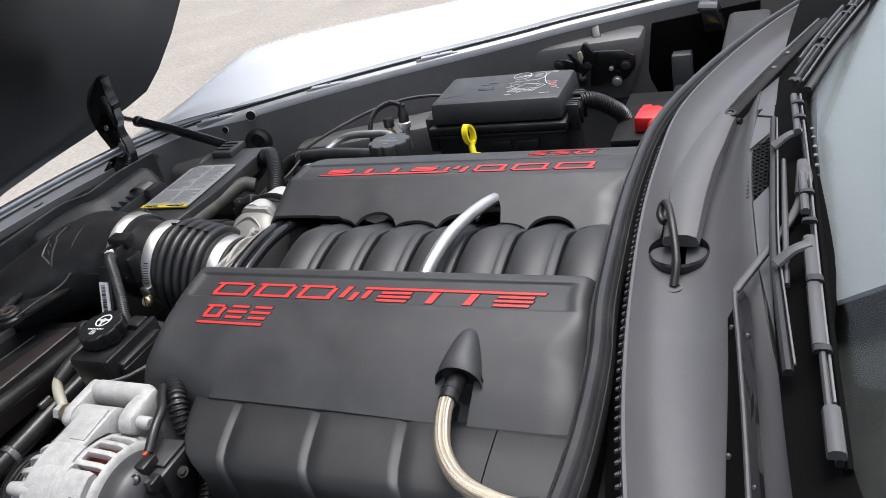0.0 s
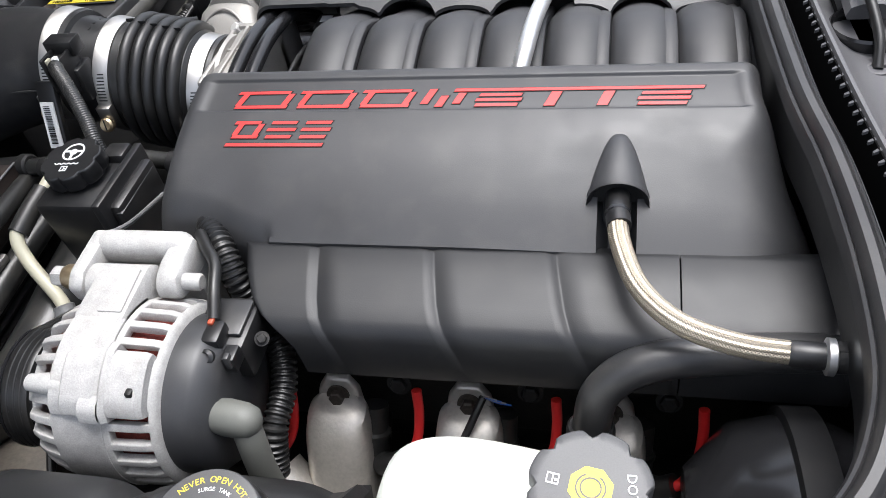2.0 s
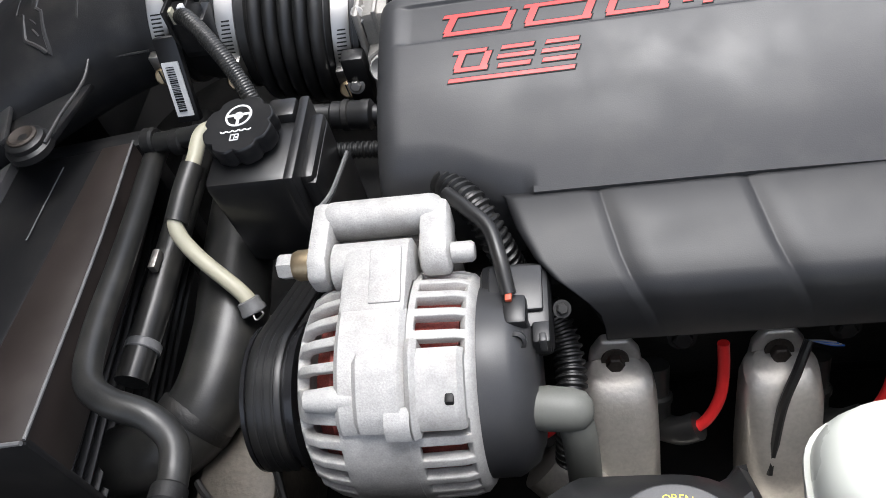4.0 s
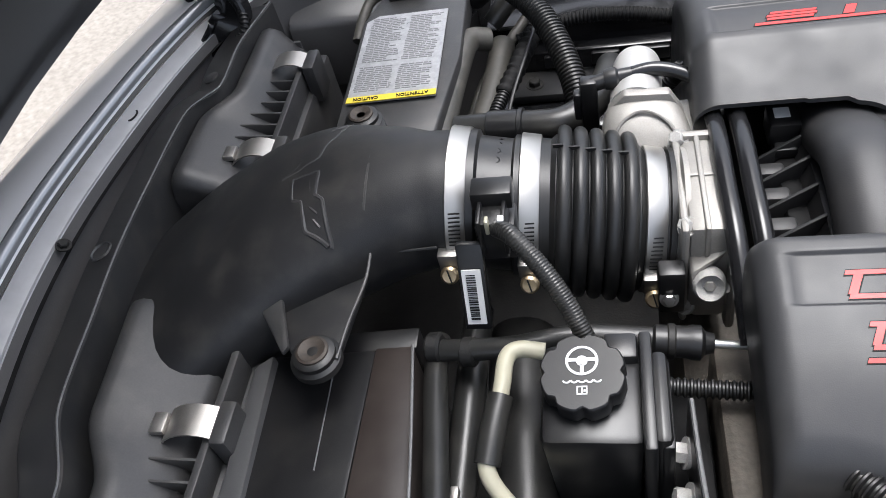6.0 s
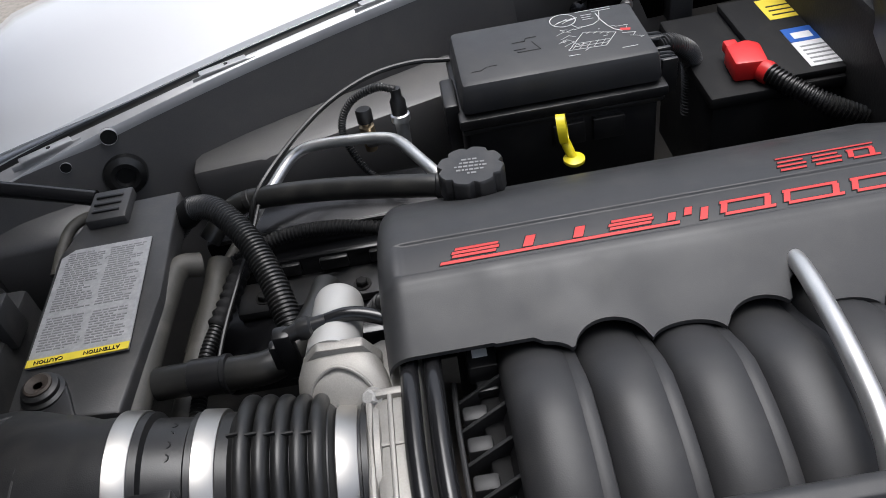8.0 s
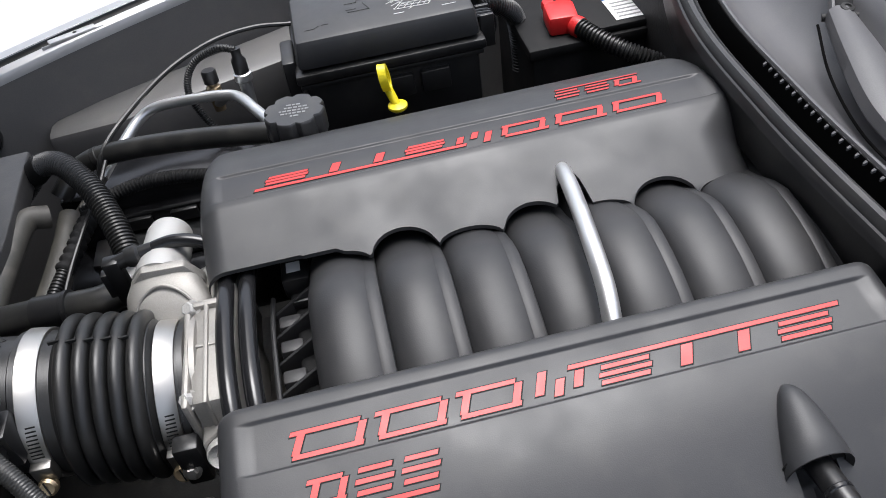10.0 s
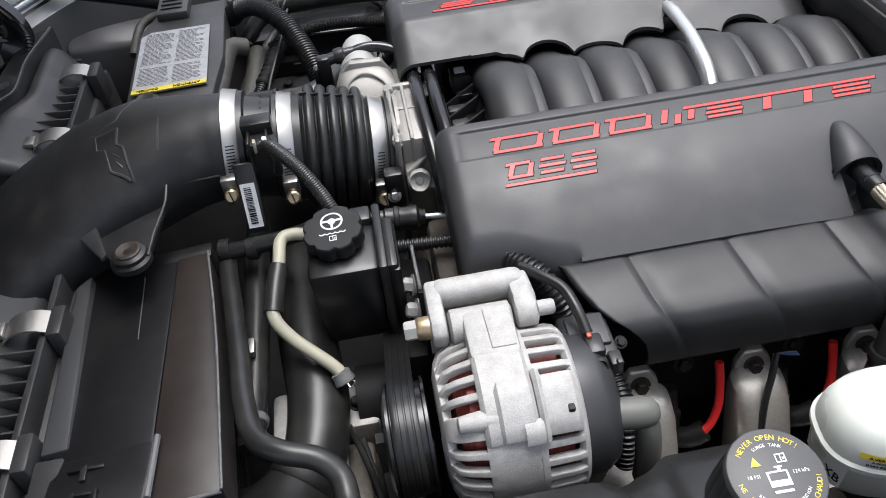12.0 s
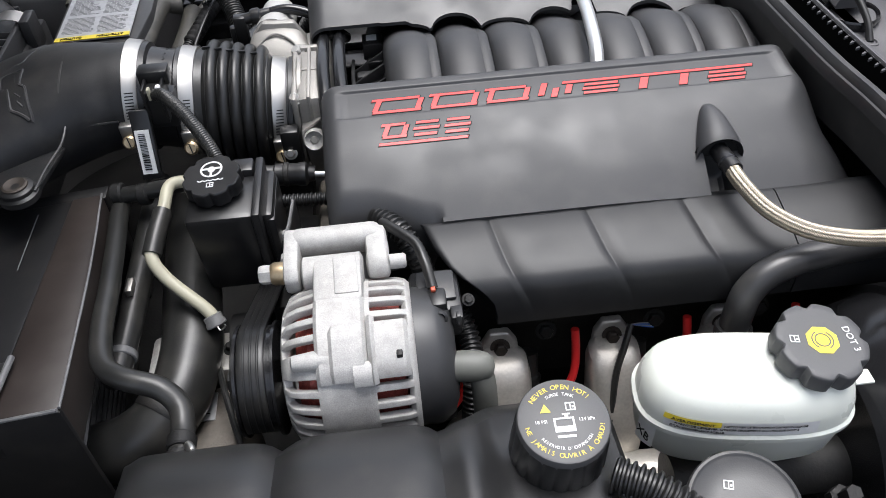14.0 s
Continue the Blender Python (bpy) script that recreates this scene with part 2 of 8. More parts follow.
def lathe(profile, at, axis=(0, 0, 1), n=40, bm=None, lobes=0, lobe=0.0, turn=0.0):
    """Turn (distance along the axis, radius) round an axis; lobes make a fluted grip."""
    u, v = frame_of(axis)
    d = Vector(axis).normalized()
    rings = []
    for item in profile:
        h, r = item[0], item[1]
        fl = item[2] if len(item) > 2 else 0
        ring = []
        for j in range(n):
            a = 2 * math.pi * j / n + turn
            rr = r - (fl * lobe * max(0.0, math.cos(a * lobes)) ** 2 if lobes else 0)
            ring.append(Vector(at) + d * h + (u * math.cos(a) + v * math.sin(a)) * rr)
        rings.append(ring)
    return skin(rings, bm=bm)


def box(x0, x1, y0, y1, z0, z1, bevel=0.003, bm=None, taper=0.0, seg=2):
    """A rounded box; taper draws its foot in."""
    own = bmesh.new()
    t = taper
    vs = [own.verts.new(p) for p in ((x0 + t, y0 + t, z0), (x1 - t, y0 + t, z0), (x1 - t, y1 - t, z0), (x0 + t, y1 - t, z0),
                                     (x0, y0, z1), (x1, y0, z1), (x1, y1, z1), (x0, y1, z1))]
    for f in ((3, 2, 1, 0), (4, 5, 6, 7), (0, 1, 5, 4), (1, 2, 6, 5), (2, 3, 7, 6), (3, 0, 4, 7)):
        own.faces.new([vs[i] for i in f])
    if bevel:
        bmesh.ops.bevel(own, geom=own.edges[:], offset=bevel, segments=seg, affect="EDGES", profile=0.5, clamp_overlap=True)
    return join(bm, own)


def join(bm, own):
    if bm is None:
        return own
    me = bpy.data.meshes.new("scratch")
    own.to_mesh(me)
    own.free()
    bm.from_mesh(me)
    bpy.data.meshes.remove(me)
    return bm


def plate(outline, normal_by, thick, bevel=0.002, bm=None):
    """A flat plate: an outline of world points, thickened along a direction."""
    own = bmesh.new()
    d = Vector(normal_by).normalized() * thick
    lo = [own.verts.new(Vector(p)) for p in outline]
    hi = [own.verts.new(Vector(p) + d) for p in outline]
    own.faces.new(lo[::-1])
    own.faces.new(hi)
    for i in range(len(lo)):
        j = (i + 1) % len(lo)
        own.faces.new((lo[i], lo[j], hi[j], hi[i]))
    if bevel:
        bmesh.ops.bevel(own, geom=own.edges[:], offset=bevel, segments=2, affect="EDGES", profile=0.5, clamp_overlap=True)
    return join(bm, own)


def hexbolt(at, axis, r, h, bm=None, washer=True):
    prof = [(0, r * 1.45), (h * 0.25, r * 1.45)] if washer else []
    bm = lathe(prof, at, axis, 20, bm) if prof else bm
    return lathe([(h * 0.25, r), (h * 0.85, r), (h, r * 0.8)], at, axis, 6, bm)


def ellipse_ring(c, u, v, a, b, n=28, power=2.0):
    out = []
    for j in range(n):
        t = 2 * math.pi * j / n
        cx, sx = math.cos(t), math.sin(t)
        f = 2 / power
        out.append(Vector(c) + Vector(u) * (a * math.copysign(abs(cx) ** f, cx)) + Vector(v) * (b * math.copysign(abs(sx) ** f, sx)))
    return out


def words(text, size, depth=0.0004):
    """The built-in font as a mesh in the xy plane, centred."""
    cu = bpy.data.curves.new("words", "FONT")
    cu.body, cu.size, cu.extrude, cu.align_x, cu.align_y = text, size, depth, "CENTER", "CENTER"
    cu.resolution_u = 2
    ob = new("words", cu)
    me = bpy.data.meshes.new_from_object(ob.evaluated_get(bpy.context.evaluated_depsgraph_get()))
    bpy.data.objects.remove(ob)
    bpy.data.curves.remove(cu)
    bm = bmesh.new()
    bm.from_mesh(me)
    bpy.data.meshes.remove(me)
    return bm


def placed(bm, m, into=None):
    bm.transform(m)
    return join(into, bm)


def on_plane(at, xdir, zdir):
    """The matrix that lays an xy drawing on a plane: x along xdir, z along zdir."""
    z = Vector(zdir).normalized()
    x = (Vector(xdir) - z * Vector(xdir).dot(z)).normalized()
    y = z.cross(x)
    return Matrix(((x.x, y.x, z.x, at[0]), (x.y, y.y, z.y, at[1]), (x.z, y.z, z.z, at[2]), (0, 0, 0, 1)))


def flat_bar(x0, x1, y0, y1, slant=0.0, h=0.0006, bm=None):
    """A flat raised bar in the xy plane, slanted like italics."""
    bm = bm or bmesh.new()
    lo = [bm.verts.new(p) for p in ((x0, y0, 0), (x1, y0, 0), (x1 + slant * (y1 - y0), y1, 0), (x0 + slant * (y1 - y0), y1, 0))]
    hi = [bm.verts.new((v.co.x, v.co.y, h)) for v in lo]
    bm.faces.new(hi)
    bm.faces.new(lo[::-1])
    for i in range(4):
        j = (i + 1) % 4
        bm.faces.new((lo[i], lo[j], hi[j], hi[i]))
    return bm


def step(a, b, v):
    t = min(1.0, max(0.0, (v - a) / (b - a)))
    return t * t * (3 - 2 * t)


def shell(xs, y_in, y_out, rows, height, skirt):
    """A moulded cover: a height field between two edges, with a skirt that falls from its rim."""
    bm = bmesh.new()
    grid = []
    for x in xs:
        grid.append([bm.verts.new((x, y, height(x, y))) for y in rows(y_in(x), y_out(x))])
    for p, q in zip(grid, grid[1:]):
        for i in range(len(p) - 1):
            bm.faces.new((p[i], p[i + 1], q[i + 1], q[i]))
    rim = [g[0] for g in grid] + grid[-1][1:] + [g[-1] for g in grid[::-1]][1:] + grid[0][::-1][1:-1]
    low = [bm.verts.new((v.co.x, v.co.y, v.co.z - skirt(v.co.x, v.co.y))) for v in rim]
    for i in range(len(rim)):
        j = (i + 1) % len(rim)
        bm.faces.new((rim[i], rim[j], low[j], low[i]))
    return bm


def spread(a, b, n, edge=0.012, fine=8):
    """Places from a to b, closer together at both ends."""
    s = 1 if b > a else -1
    head = [a + s * edge * (i / fine) ** 2 for i in range(fine)]
    mid = [a + s * edge + (b - a - 2 * s * edge) * i / n for i in range(n + 1)]
    return head + mid + [b - (h - a) for h in head[::-1]]


def rounding(d, r):
    """How far a rounded rim of radius r falls at distance d from the edge."""
    if d >= r:
        return 0.0
    k = 1 - max(0.0, d) / r
    return r * (1 - math.sqrt(max(0.0, 1 - k * k)))


def arc_band(r0, r1, a0, a1, h=0.0005, n=28, bm=None):
    own = bmesh.new()
    k = max(3, int(n * abs(a1 - a0) / 360))
    rings = []
    for i in range(k + 1):
        a = radians(a0 + (a1 - a0) * i / k)
        c, s = math.cos(a), math.sin(a)
        rings.append([(r0 * c, r0 * s, 0), (r1 * c, r1 * s, 0), (r1 * c, r1 * s, h), (r0 * c, r0 * s, h)])
    skin(rings, bm=own)
    return join(bm, own)


# ---- setting: ground and car body ----
bm = bmesh.new()
bmesh.ops.create_grid(bm, x_segments=40, y_segments=40, size=150)
solo("ground", bm, GROUND, "pale sandy concrete ground beside the car", "ground", kind="structure", smooth=False)

OPENING = [(0.55, 0.90, 0.90), (0.30, 0.850, 0.897), (0.04, 0.755, 0.890), (-0.10, 0.700, 0.882), (-0.293, 0.625, 0.873), (-0.47, 0.548, 0.863),
           (-0.658, 0.455, 0.848), (-0.755, 0.370, 0.837), (-0.803, 0.25, 0.835), (-0.832, 0.08, 0.835), (-0.838, -0.04, 0.835), (-0.825, -0.16, 0.835),
           (-0.79, -0.3, 0.835), (-0.72, -0.45, 0.845), (-0.45, -0.62, 0.865), (-0.1, -0.75, 0.885), (0.55, -0.90, 0.90)]
EDGE = spline(OPENING, 8)


def edge_frames():
    """Each place on the bonnet opening with its outward direction."""
    for i, p in enumerate(EDGE):
        d = EDGE[min(i + 1, len(EDGE) - 1)] - EDGE[max(i - 1, 0)]
        yield p, Vector((d.y, -d.x, 0)).normalized()


def body_strip(profile, bm=None):
    """Sweep (outward, up) offsets round the bonnet opening; a profile may change from side to nose."""
    rings = []
    for p, out in edge_frames():
        nose = step(-0.50, -0.76, p.x)
        rings.append([p + out * o + Vector((0, 0, u)) for o, u in profile(nose, p)])
    return skin(rings, close=False, bm=bm)


SIDE = [(0, -0.006), (0.004, 0), (0.03, 0.006), (0.09, 0.018), (0.17, 0.032), (0.25, 0.038), (0.31, 0.030), (0.36, 0.0), (0.40, -0.06), (0.42, -0.2), (0.42, -0.55)]
NOSE = [(0, -0.006), (0.004, 0), (0.02, 0.0), (0.05, -0.006), (0.09, -0.018), (0.15, -0.05), (0.22, -0.10), (0.28, -0.17), (0.32, -0.25), (0.34, -0.4), (0.34, -0.6)]


def outer_profile(nose, p):
    nose = step(-0.58, -0.79, p.x)
    k = min(1.0, max(0.02, 0.955 - abs(p.y)) / 0.42) if p.x > -0.6 else 1.0
    return [(a * k * (1 - nose) + c * nose, b * (1 - nose) + d * nose) for (a, b), (c, d) in zip(SIDE, NOSE)]


car = thing("car_body", (-0.3, 0.6, 0.0), "white sports car with its bonnet opening uncovered", "car body")
part("fender_panel", body_strip(outer_profile), WHITE_PAINT, car, "glossy white painted fenders and nose")
part("edge_gap", body_strip(lambda n, p: [(0.003, -0.003), (-0.001 * (1 - n), -0.010 + 0.003 * n), (-0.009 + 0.007 * n, -0.012 + 0.004 * n), (-0.015 + 0.012 * n, -0.011 + 0.002 * n)]), RUBBER, car, "black rubber gap along the fender edge")
FLANGE = material("grey_flange_paint", (0.46, 0.46, 0.465), 0.34, metal=0.3, vary=0.15, vary_size=0.03, dust=0.15)
part("flange", body_strip(lambda n, p: [(-0.0145 + 0.0125 * n, -0.015), (-0.0155 + 0.0115 * n, -0.0085 - 0.001 * n), (-0.0195 + 0.010 * n, -0.0092 - 0.0014 * n), (-0.0245 + 0.0035 * n, -0.0125 - 0.0045 * n), (-0.0265 + 0.0015 * n, -0.0115 - 0.0045 * n), (-0.0275 + 0.0015 * n, -0.013 - 0.0045 * n), (-0.0275 + 0.0015 * n, -0.024 - 0.003 * n)]), FLANGE, car, "grey primed flange")
LIP = material("shiny_grey_lip", (0.30, 0.31, 0.325), 0.22, metal=0.6, vary=0.15, vary_size=0.04)


def lip_bead(n, p):
    """A rolled lip that swells towards the nose."""
    r = 0.0008 + 0.0072 * n
    return [(-0.0005 + 0.0065 * n + r * math.cos(radians(q)), -0.007 + 0.0075 * n + r * math.sin(radians(q))) for q in range(-30, 220, 25)]


part("lip_bead", body_strip(lip_bead), LIP, car, "shiny grey rolled lip round the opening")
part("inner_panel", body_strip(lambda n, p: [(-0.0265, -0.016), (-0.0275, -0.030), (-0.032, -0.15), (-0.050, -0.30), (-0.055, -0.50)]), INNER, car, "matt dark grey inner fender liner")
# A black strip over the liner puts the shade behind the nose in colour.
nose_shade = []
for p, out in edge_frames():
    if p.x < -0.735:
        nose_shade.append([p + out * o + Vector((0, 0, u)) for o, u in ((-0.034, -0.026), (-0.020, -0.030), (-0.012, -0.10), (-0.008, -0.28))])
part("nose_cavity", skin(nose_shade, close=False), MATTE, car, "black strip painting the shade behind the nose")
for (x, y, z, r) in ((-0.606, 0.4530, 0.820, 0.0058), (-0.553, 0.4740, 0.837, 0.0088)):
    hole = part("liner_hole", lathe([(-0.006, r * 1.06), (0.0012, r * 1.06), (0.0013, r * 0.2)], (x, y, z), (0.36, -1, 0.1), 24), DARKINK, car, "round black hole in the liner")
    part("hole_rim", lathe([(-0.004, r * 1.12), (0.0016, r * 1.13), (0.0019, r * 1.08), (0.0010, r * 1.04)], (x, y, z), (0.36, -1, 0.1), 24), FLANGE, hole, "thin pale rim of the hole")
for x, y, z, turn in ((-0.42, 0.5535, 0.857, 23), (-0.22, 0.6365, 0.8685, 22), (-0.62, 0.4585, 0.8430, 30)):
    bm = box(-0.030, 0.030, -0.0062, 0.0062, -0.006, 0.0022, 0.0012)
    bm = box(-0.040, 0.040, -0.0062, -0.0045, -0.006, 0.0008, 0.0006, bm)
    tab = part("flange_tab", placed(bm, pose(x, y, z, 0, 0, turn)), FLANGE, car)
    part("tab_hole", placed(lathe([(0, 0.0026), (0.0006, 0.0026), (0.0007, 0.001)], (0.004, 0, 0.0021), (0, 0, 1), 14), pose(x, y, z, 0, 0, turn)), DARKINK, tab, "small dark hole")

for x, y, turn in ((-0.7935, 0.253, 68), (-0.8085, 0.160, 80)):
    part("flange_slot", placed(lathe([(0, 0.0060), (0.0012, 0.0060), (0.0016, 0.0048), (0.0004, 0.0042), (0.0004, 0.0005)], (0, 0, 0), (0, 0, 1), 20), Matrix.Translation((x, y, 0.8205)) @ Matrix.Rotation(radians(turn), 4, "Z") @ Matrix.Diagonal((1.7, 1, 1, 1))), DARKINK, car, "oval dark slot in the flange")

bm = box(-0.78, 0.40, -0.72, 0.62, 0.40, 0.45, 0.01)
solo("engine_bay_floor", bm, DARK, "dark shadowed floor of the engine bay", "floor", kind="structure", at=(-0.2, 0, 0.40))
bm = box(0.29, 0.36, -0.70, 0.74, 0.42, 0.865, 0.01)
solo("firewall", bm, DARK, "dark firewall behind the engine", "wall", kind="structure", at=(0.32, 0, 0.42))

# engine mass under the covers
eng = thing("engine_block", (0, 0, 0.45), "dirty dark engine block under the plastic covers", "engine")
part("block", box(-0.20, 0.25, -0.20, 0.20, 0.45, 0.72, 0.02), DARK, eng)
part("cylinder_head", box(-0.19, 0.24, -0.27, -0.16, 0.60, 0.745, 0.015), DARK, eng)
part("cylinder_head", box(-0.19, 0.24, 0.16, 0.27, 0.60, 0.745, 0.015), DARK, eng)
part("front_cover", box(-0.27, -0.19, -0.15, 0.16, 0.45, 0.70, 0.02), GRIME, eng, "oily brown cast front cover")
# Added filler, black to keep the place ahead of the front cover dark.
part("belt_guard", box(-0.300, -0.253, -0.252, -0.12, 0.45, 0.735, 0.006), MATTE, eng, "black filler block ahead of the engine front cover")
part("head_face", box(-0.250, -0.19, -0.262, -0.10, 0.60, 0.768, 0.008), GRIME, eng, "oily brown end of the cylinder head")

# ---- hood, hinge and gas strut ----
hood = thing("open_hood", (-0.8, 0, 0.85), "black underside of the open forward-tilted hood", "hood")
HOODHALF = [(-0.147, 0.02), (-0.137, 0.12), (-0.105, 0.24), (-0.082, 0.34), (-0.060, 0.435), (-0.028, 0.525), (-0.006, 0.570), (0.04, 0.600), (0.107, 0.645), (0.25, 0.71), (0.50, 0.79), (0.90, 0.84), (1.18, 0.82)]
LEAN = radians(64)


def hood_sheet(lift, thick, grow):
    """The hood's sheet, crowned across, leaning back over the front of the bay from its front edge."""
    up, nrm = Vector((math.cos(LEAN), 0, math.sin(LEAN))), Vector((-math.sin(LEAN), 0, math.cos(LEAN)))
    rings = []
    for run, w in HOODHALF:
        row = []
        for side, off in ((1, lift), (-1, lift + thick)):
            for k in range(-16, 17):
                y = side * k / 16 * (w + grow)
                crown = 0.088 * (1 - (y / 0.6) ** 2) if abs(y) < 0.6 else 0
                edge = max(0.0, abs(k) / 16 - 0.86) / 0.14
                dish = 0.016 * step(0.5, 0.80, abs(k) / 16) * step(1.0, 0.90, abs(k) / 16) * step(0.0, 0.15, run)
                row.append(Vector((-0.875, y, 0.878)) + up * run + nrm * (crown + off - 0.012 * edge ** 2 + dish))
        rings.append(row)
    return skin(rings)


part("hood_shell", hood_sheet(0.0, 0.02, 0.0), HOODUNDER, hood)
part("outer_skin", hood_sheet(0.022, 0.006, 0.004), WHITE_PAINT, hood, "white painted outer skin")

def strap(points, widths, t):
    """A pressed strap, wide along the car and with rolled edges."""
    line = spline(points, 8)
    rings = []
    for i, p in enumerate(line):
        d = (line[min(i + 1, len(line) - 1)] - line[max(i - 1, 0)]).normalized()
        v = Vector((0, -1, 0))
        u = d.cross(v).normalized()
        g = i / (len(line) - 1) * (len(widths) - 1)
        k = min(int(g), len(widths) - 2)
        w = widths[k] + (widths[k + 1] - widths[k]) * (g - k)
        e = min(0.009, w * 0.4)
        rings.append([p + u * a + v * b * t for a, b in ((-w, -1), (-w, 0.8), (-w + e * 0.3, 1), (-w + e * 0.8, 0.9), (-w + e, -0.1), (w - e, -0.1), (w - e * 0.8, 0.9), (w - e * 0.3, 1), (w, 0.8), (w, -1))])
    return skin(rings)


hinge = part("hinge_arm", strap([(-0.800, 0.402, 0.962), (-0.812, 0.396, 0.932), (-0.816, 0.390, 0.905), (-0.805, 0.381, 0.880), (-0.776, 0.360, 0.855), (-0.746, 0.330, 0.840), (-0.741, 0.311, 0.824), (-0.764, 0.299, 0.806)], [0.006, 0.024, 0.036, 0.040, 0.037, 0.029, 0.023, 0.016], 0.010), GLOSS, hood, "black pressed steel hinge arm")
part("hinge_base", box(-0.780, -0.730, 0.285, 0.325, 0.788, 0.806, 0.004), GLOSS, hinge)
part("nut", hexbolt((-0.772, 0.291, 0.806), (0, -0.3, 1), 0.006, 0.009), BRASS, hinge)
part("arm_recess", lathe([(0, 0.019), (0.002, 0.019), (0.003, 0.016), (0.001, 0.014), (0.001, 0.001)], (-0.808, 0.377, 0.880), (0.1, -1, 0.35), 26), BLACKGAP, hinge, "round black recess in the arm")
part("bolt", hexbolt((-0.812, 0.377, 0.870), (0.1, -1, 0.35), 0.0055, 0.007), STEEL, hinge)
part("bolt", hexbolt((-0.762, 0.345, 0.846), (0.1, -1, 0.35), 0.0045, 0.005), STEEL, hinge)
part("spring_sleeve", tube([(-0.798, 0.384, 0.930), (-0.786, 0.374, 0.900), (-0.766, 0.360, 0.874), (-0.741, 0.338, 0.850), (-0.722, 0.315, 0.838), (-0.718, 0.297, 0.824), (-0.735, 0.288, 0.810)], 0.0050, 12, 10, 0.0045, 0.0008), RUBBER, hinge, "ribbed black cable sleeve")
strut = thing("gas_strut", (-0.56, 0.381, 0.81), "black gas strut holding the hood", "strut")
part("cylinder", tube([(-0.556, 0.385, 0.818), (-0.66, 0.402, 0.841), (-0.768, 0.415, 0.863)], 0.0088), GLOSS, strut)
part("end_collar", lathe([(0, 0.0088), (0.002, 0.0104), (0.012, 0.0104), (0.014, 0.007)], (-0.764, 0.4145, 0.8622), (-1, 0.12, 0.20), 20), PLASTIC, strut)
part("rod", tube([(-0.770, 0.4155, 0.8634), (-0.822, 0.421, 0.8735)], 0.0045), STEEL, strut)
part("ball_socket", lathe([(0, 0.006), (0.004, 0.0085), (0.012, 0.0085), (0.016, 0.004)], (-0.812, 0.4195, 0.8715), (-1, 0.12, 0.20), 18), PLASTIC, strut)

# ---- front: nose support panel, airbox, radiator shroud ----
sup = thing("radiator_support_panel", (-0.72, 0, 0.75), "black plastic panel between the nose and the air boxes", "panel")
LIP = spline([(-0.698, 0.345, 0.827), (-0.713, 0.262, 0.827), (-0.713, 0.190, 0.826), (-0.738, 0.152, 0.826), (-0.742, 0.06, 0.825), (-0.740, -0.034, 0.825), (-0.732, -0.11, 0.825), (-0.722, -0.193, 0.825), (-0.694, -0.252, 0.825), (-0.681, -0.343, 0.825), (-0.61, -0.45, 0.825)], 8)
rings, crest = [], []
for i, p in enumerate(LIP):
    d = (LIP[min(i + 1, len(LIP) - 1)] - LIP[max(i - 1, 0)]).normalized()
    o = Vector((d.y, -d.x, 0)) * (1 if d.y < 0 else -1)
    rings.append([p + o * a + Vector((0, 0, b)) for a, b in ((-0.003, -0.05), (-0.0025, 0.0), (0.0015, 0.001), (0.004, -0.002), (0.034, -0.010), (0.040, -0.016), (0.046, -0.10), (0.0, -0.10))])
    crest.append(p + Vector((0, 0, 0.001)))
part("lip_edge", tube(crest[::4], 0.0009, 6, 4), PALEGREY, sup, "pale raised edge of the panel")
for x, y in ((-0.711, -0.302), (-0.764, -0.03)):
    part("moulded_button", lathe([(0, 0.011), (0.002, 0.0115), (0.003, 0.010), (0.0015, 0.009), (0.0015, 0.001)], (x + 0.002, y, 0.817), (-0.2, 0, 1), 24), DUSTY, sup)
part("lip_panel", skin(rings), TANK, sup)
for x, y, z in ((-0.765, 0.05, 0.812), (-0.752, -0.20, 0.806), (-0.734, 0.215, 0.818)):
    part("push_clip", lathe([(0, 0.009), (0.003, 0.009), (0.005, 0.005)], (x, y, z), (-0.3, 0, 1), 18), DUSTY, sup)
for x, y, z in ((-0.806, -0.02, 0.818), (-0.785, -0.22, 0.818)):
    part("bolt", hexbolt((x, y, z), (0.5, 0, 1), 0.005, 0.006), DARK, sup)


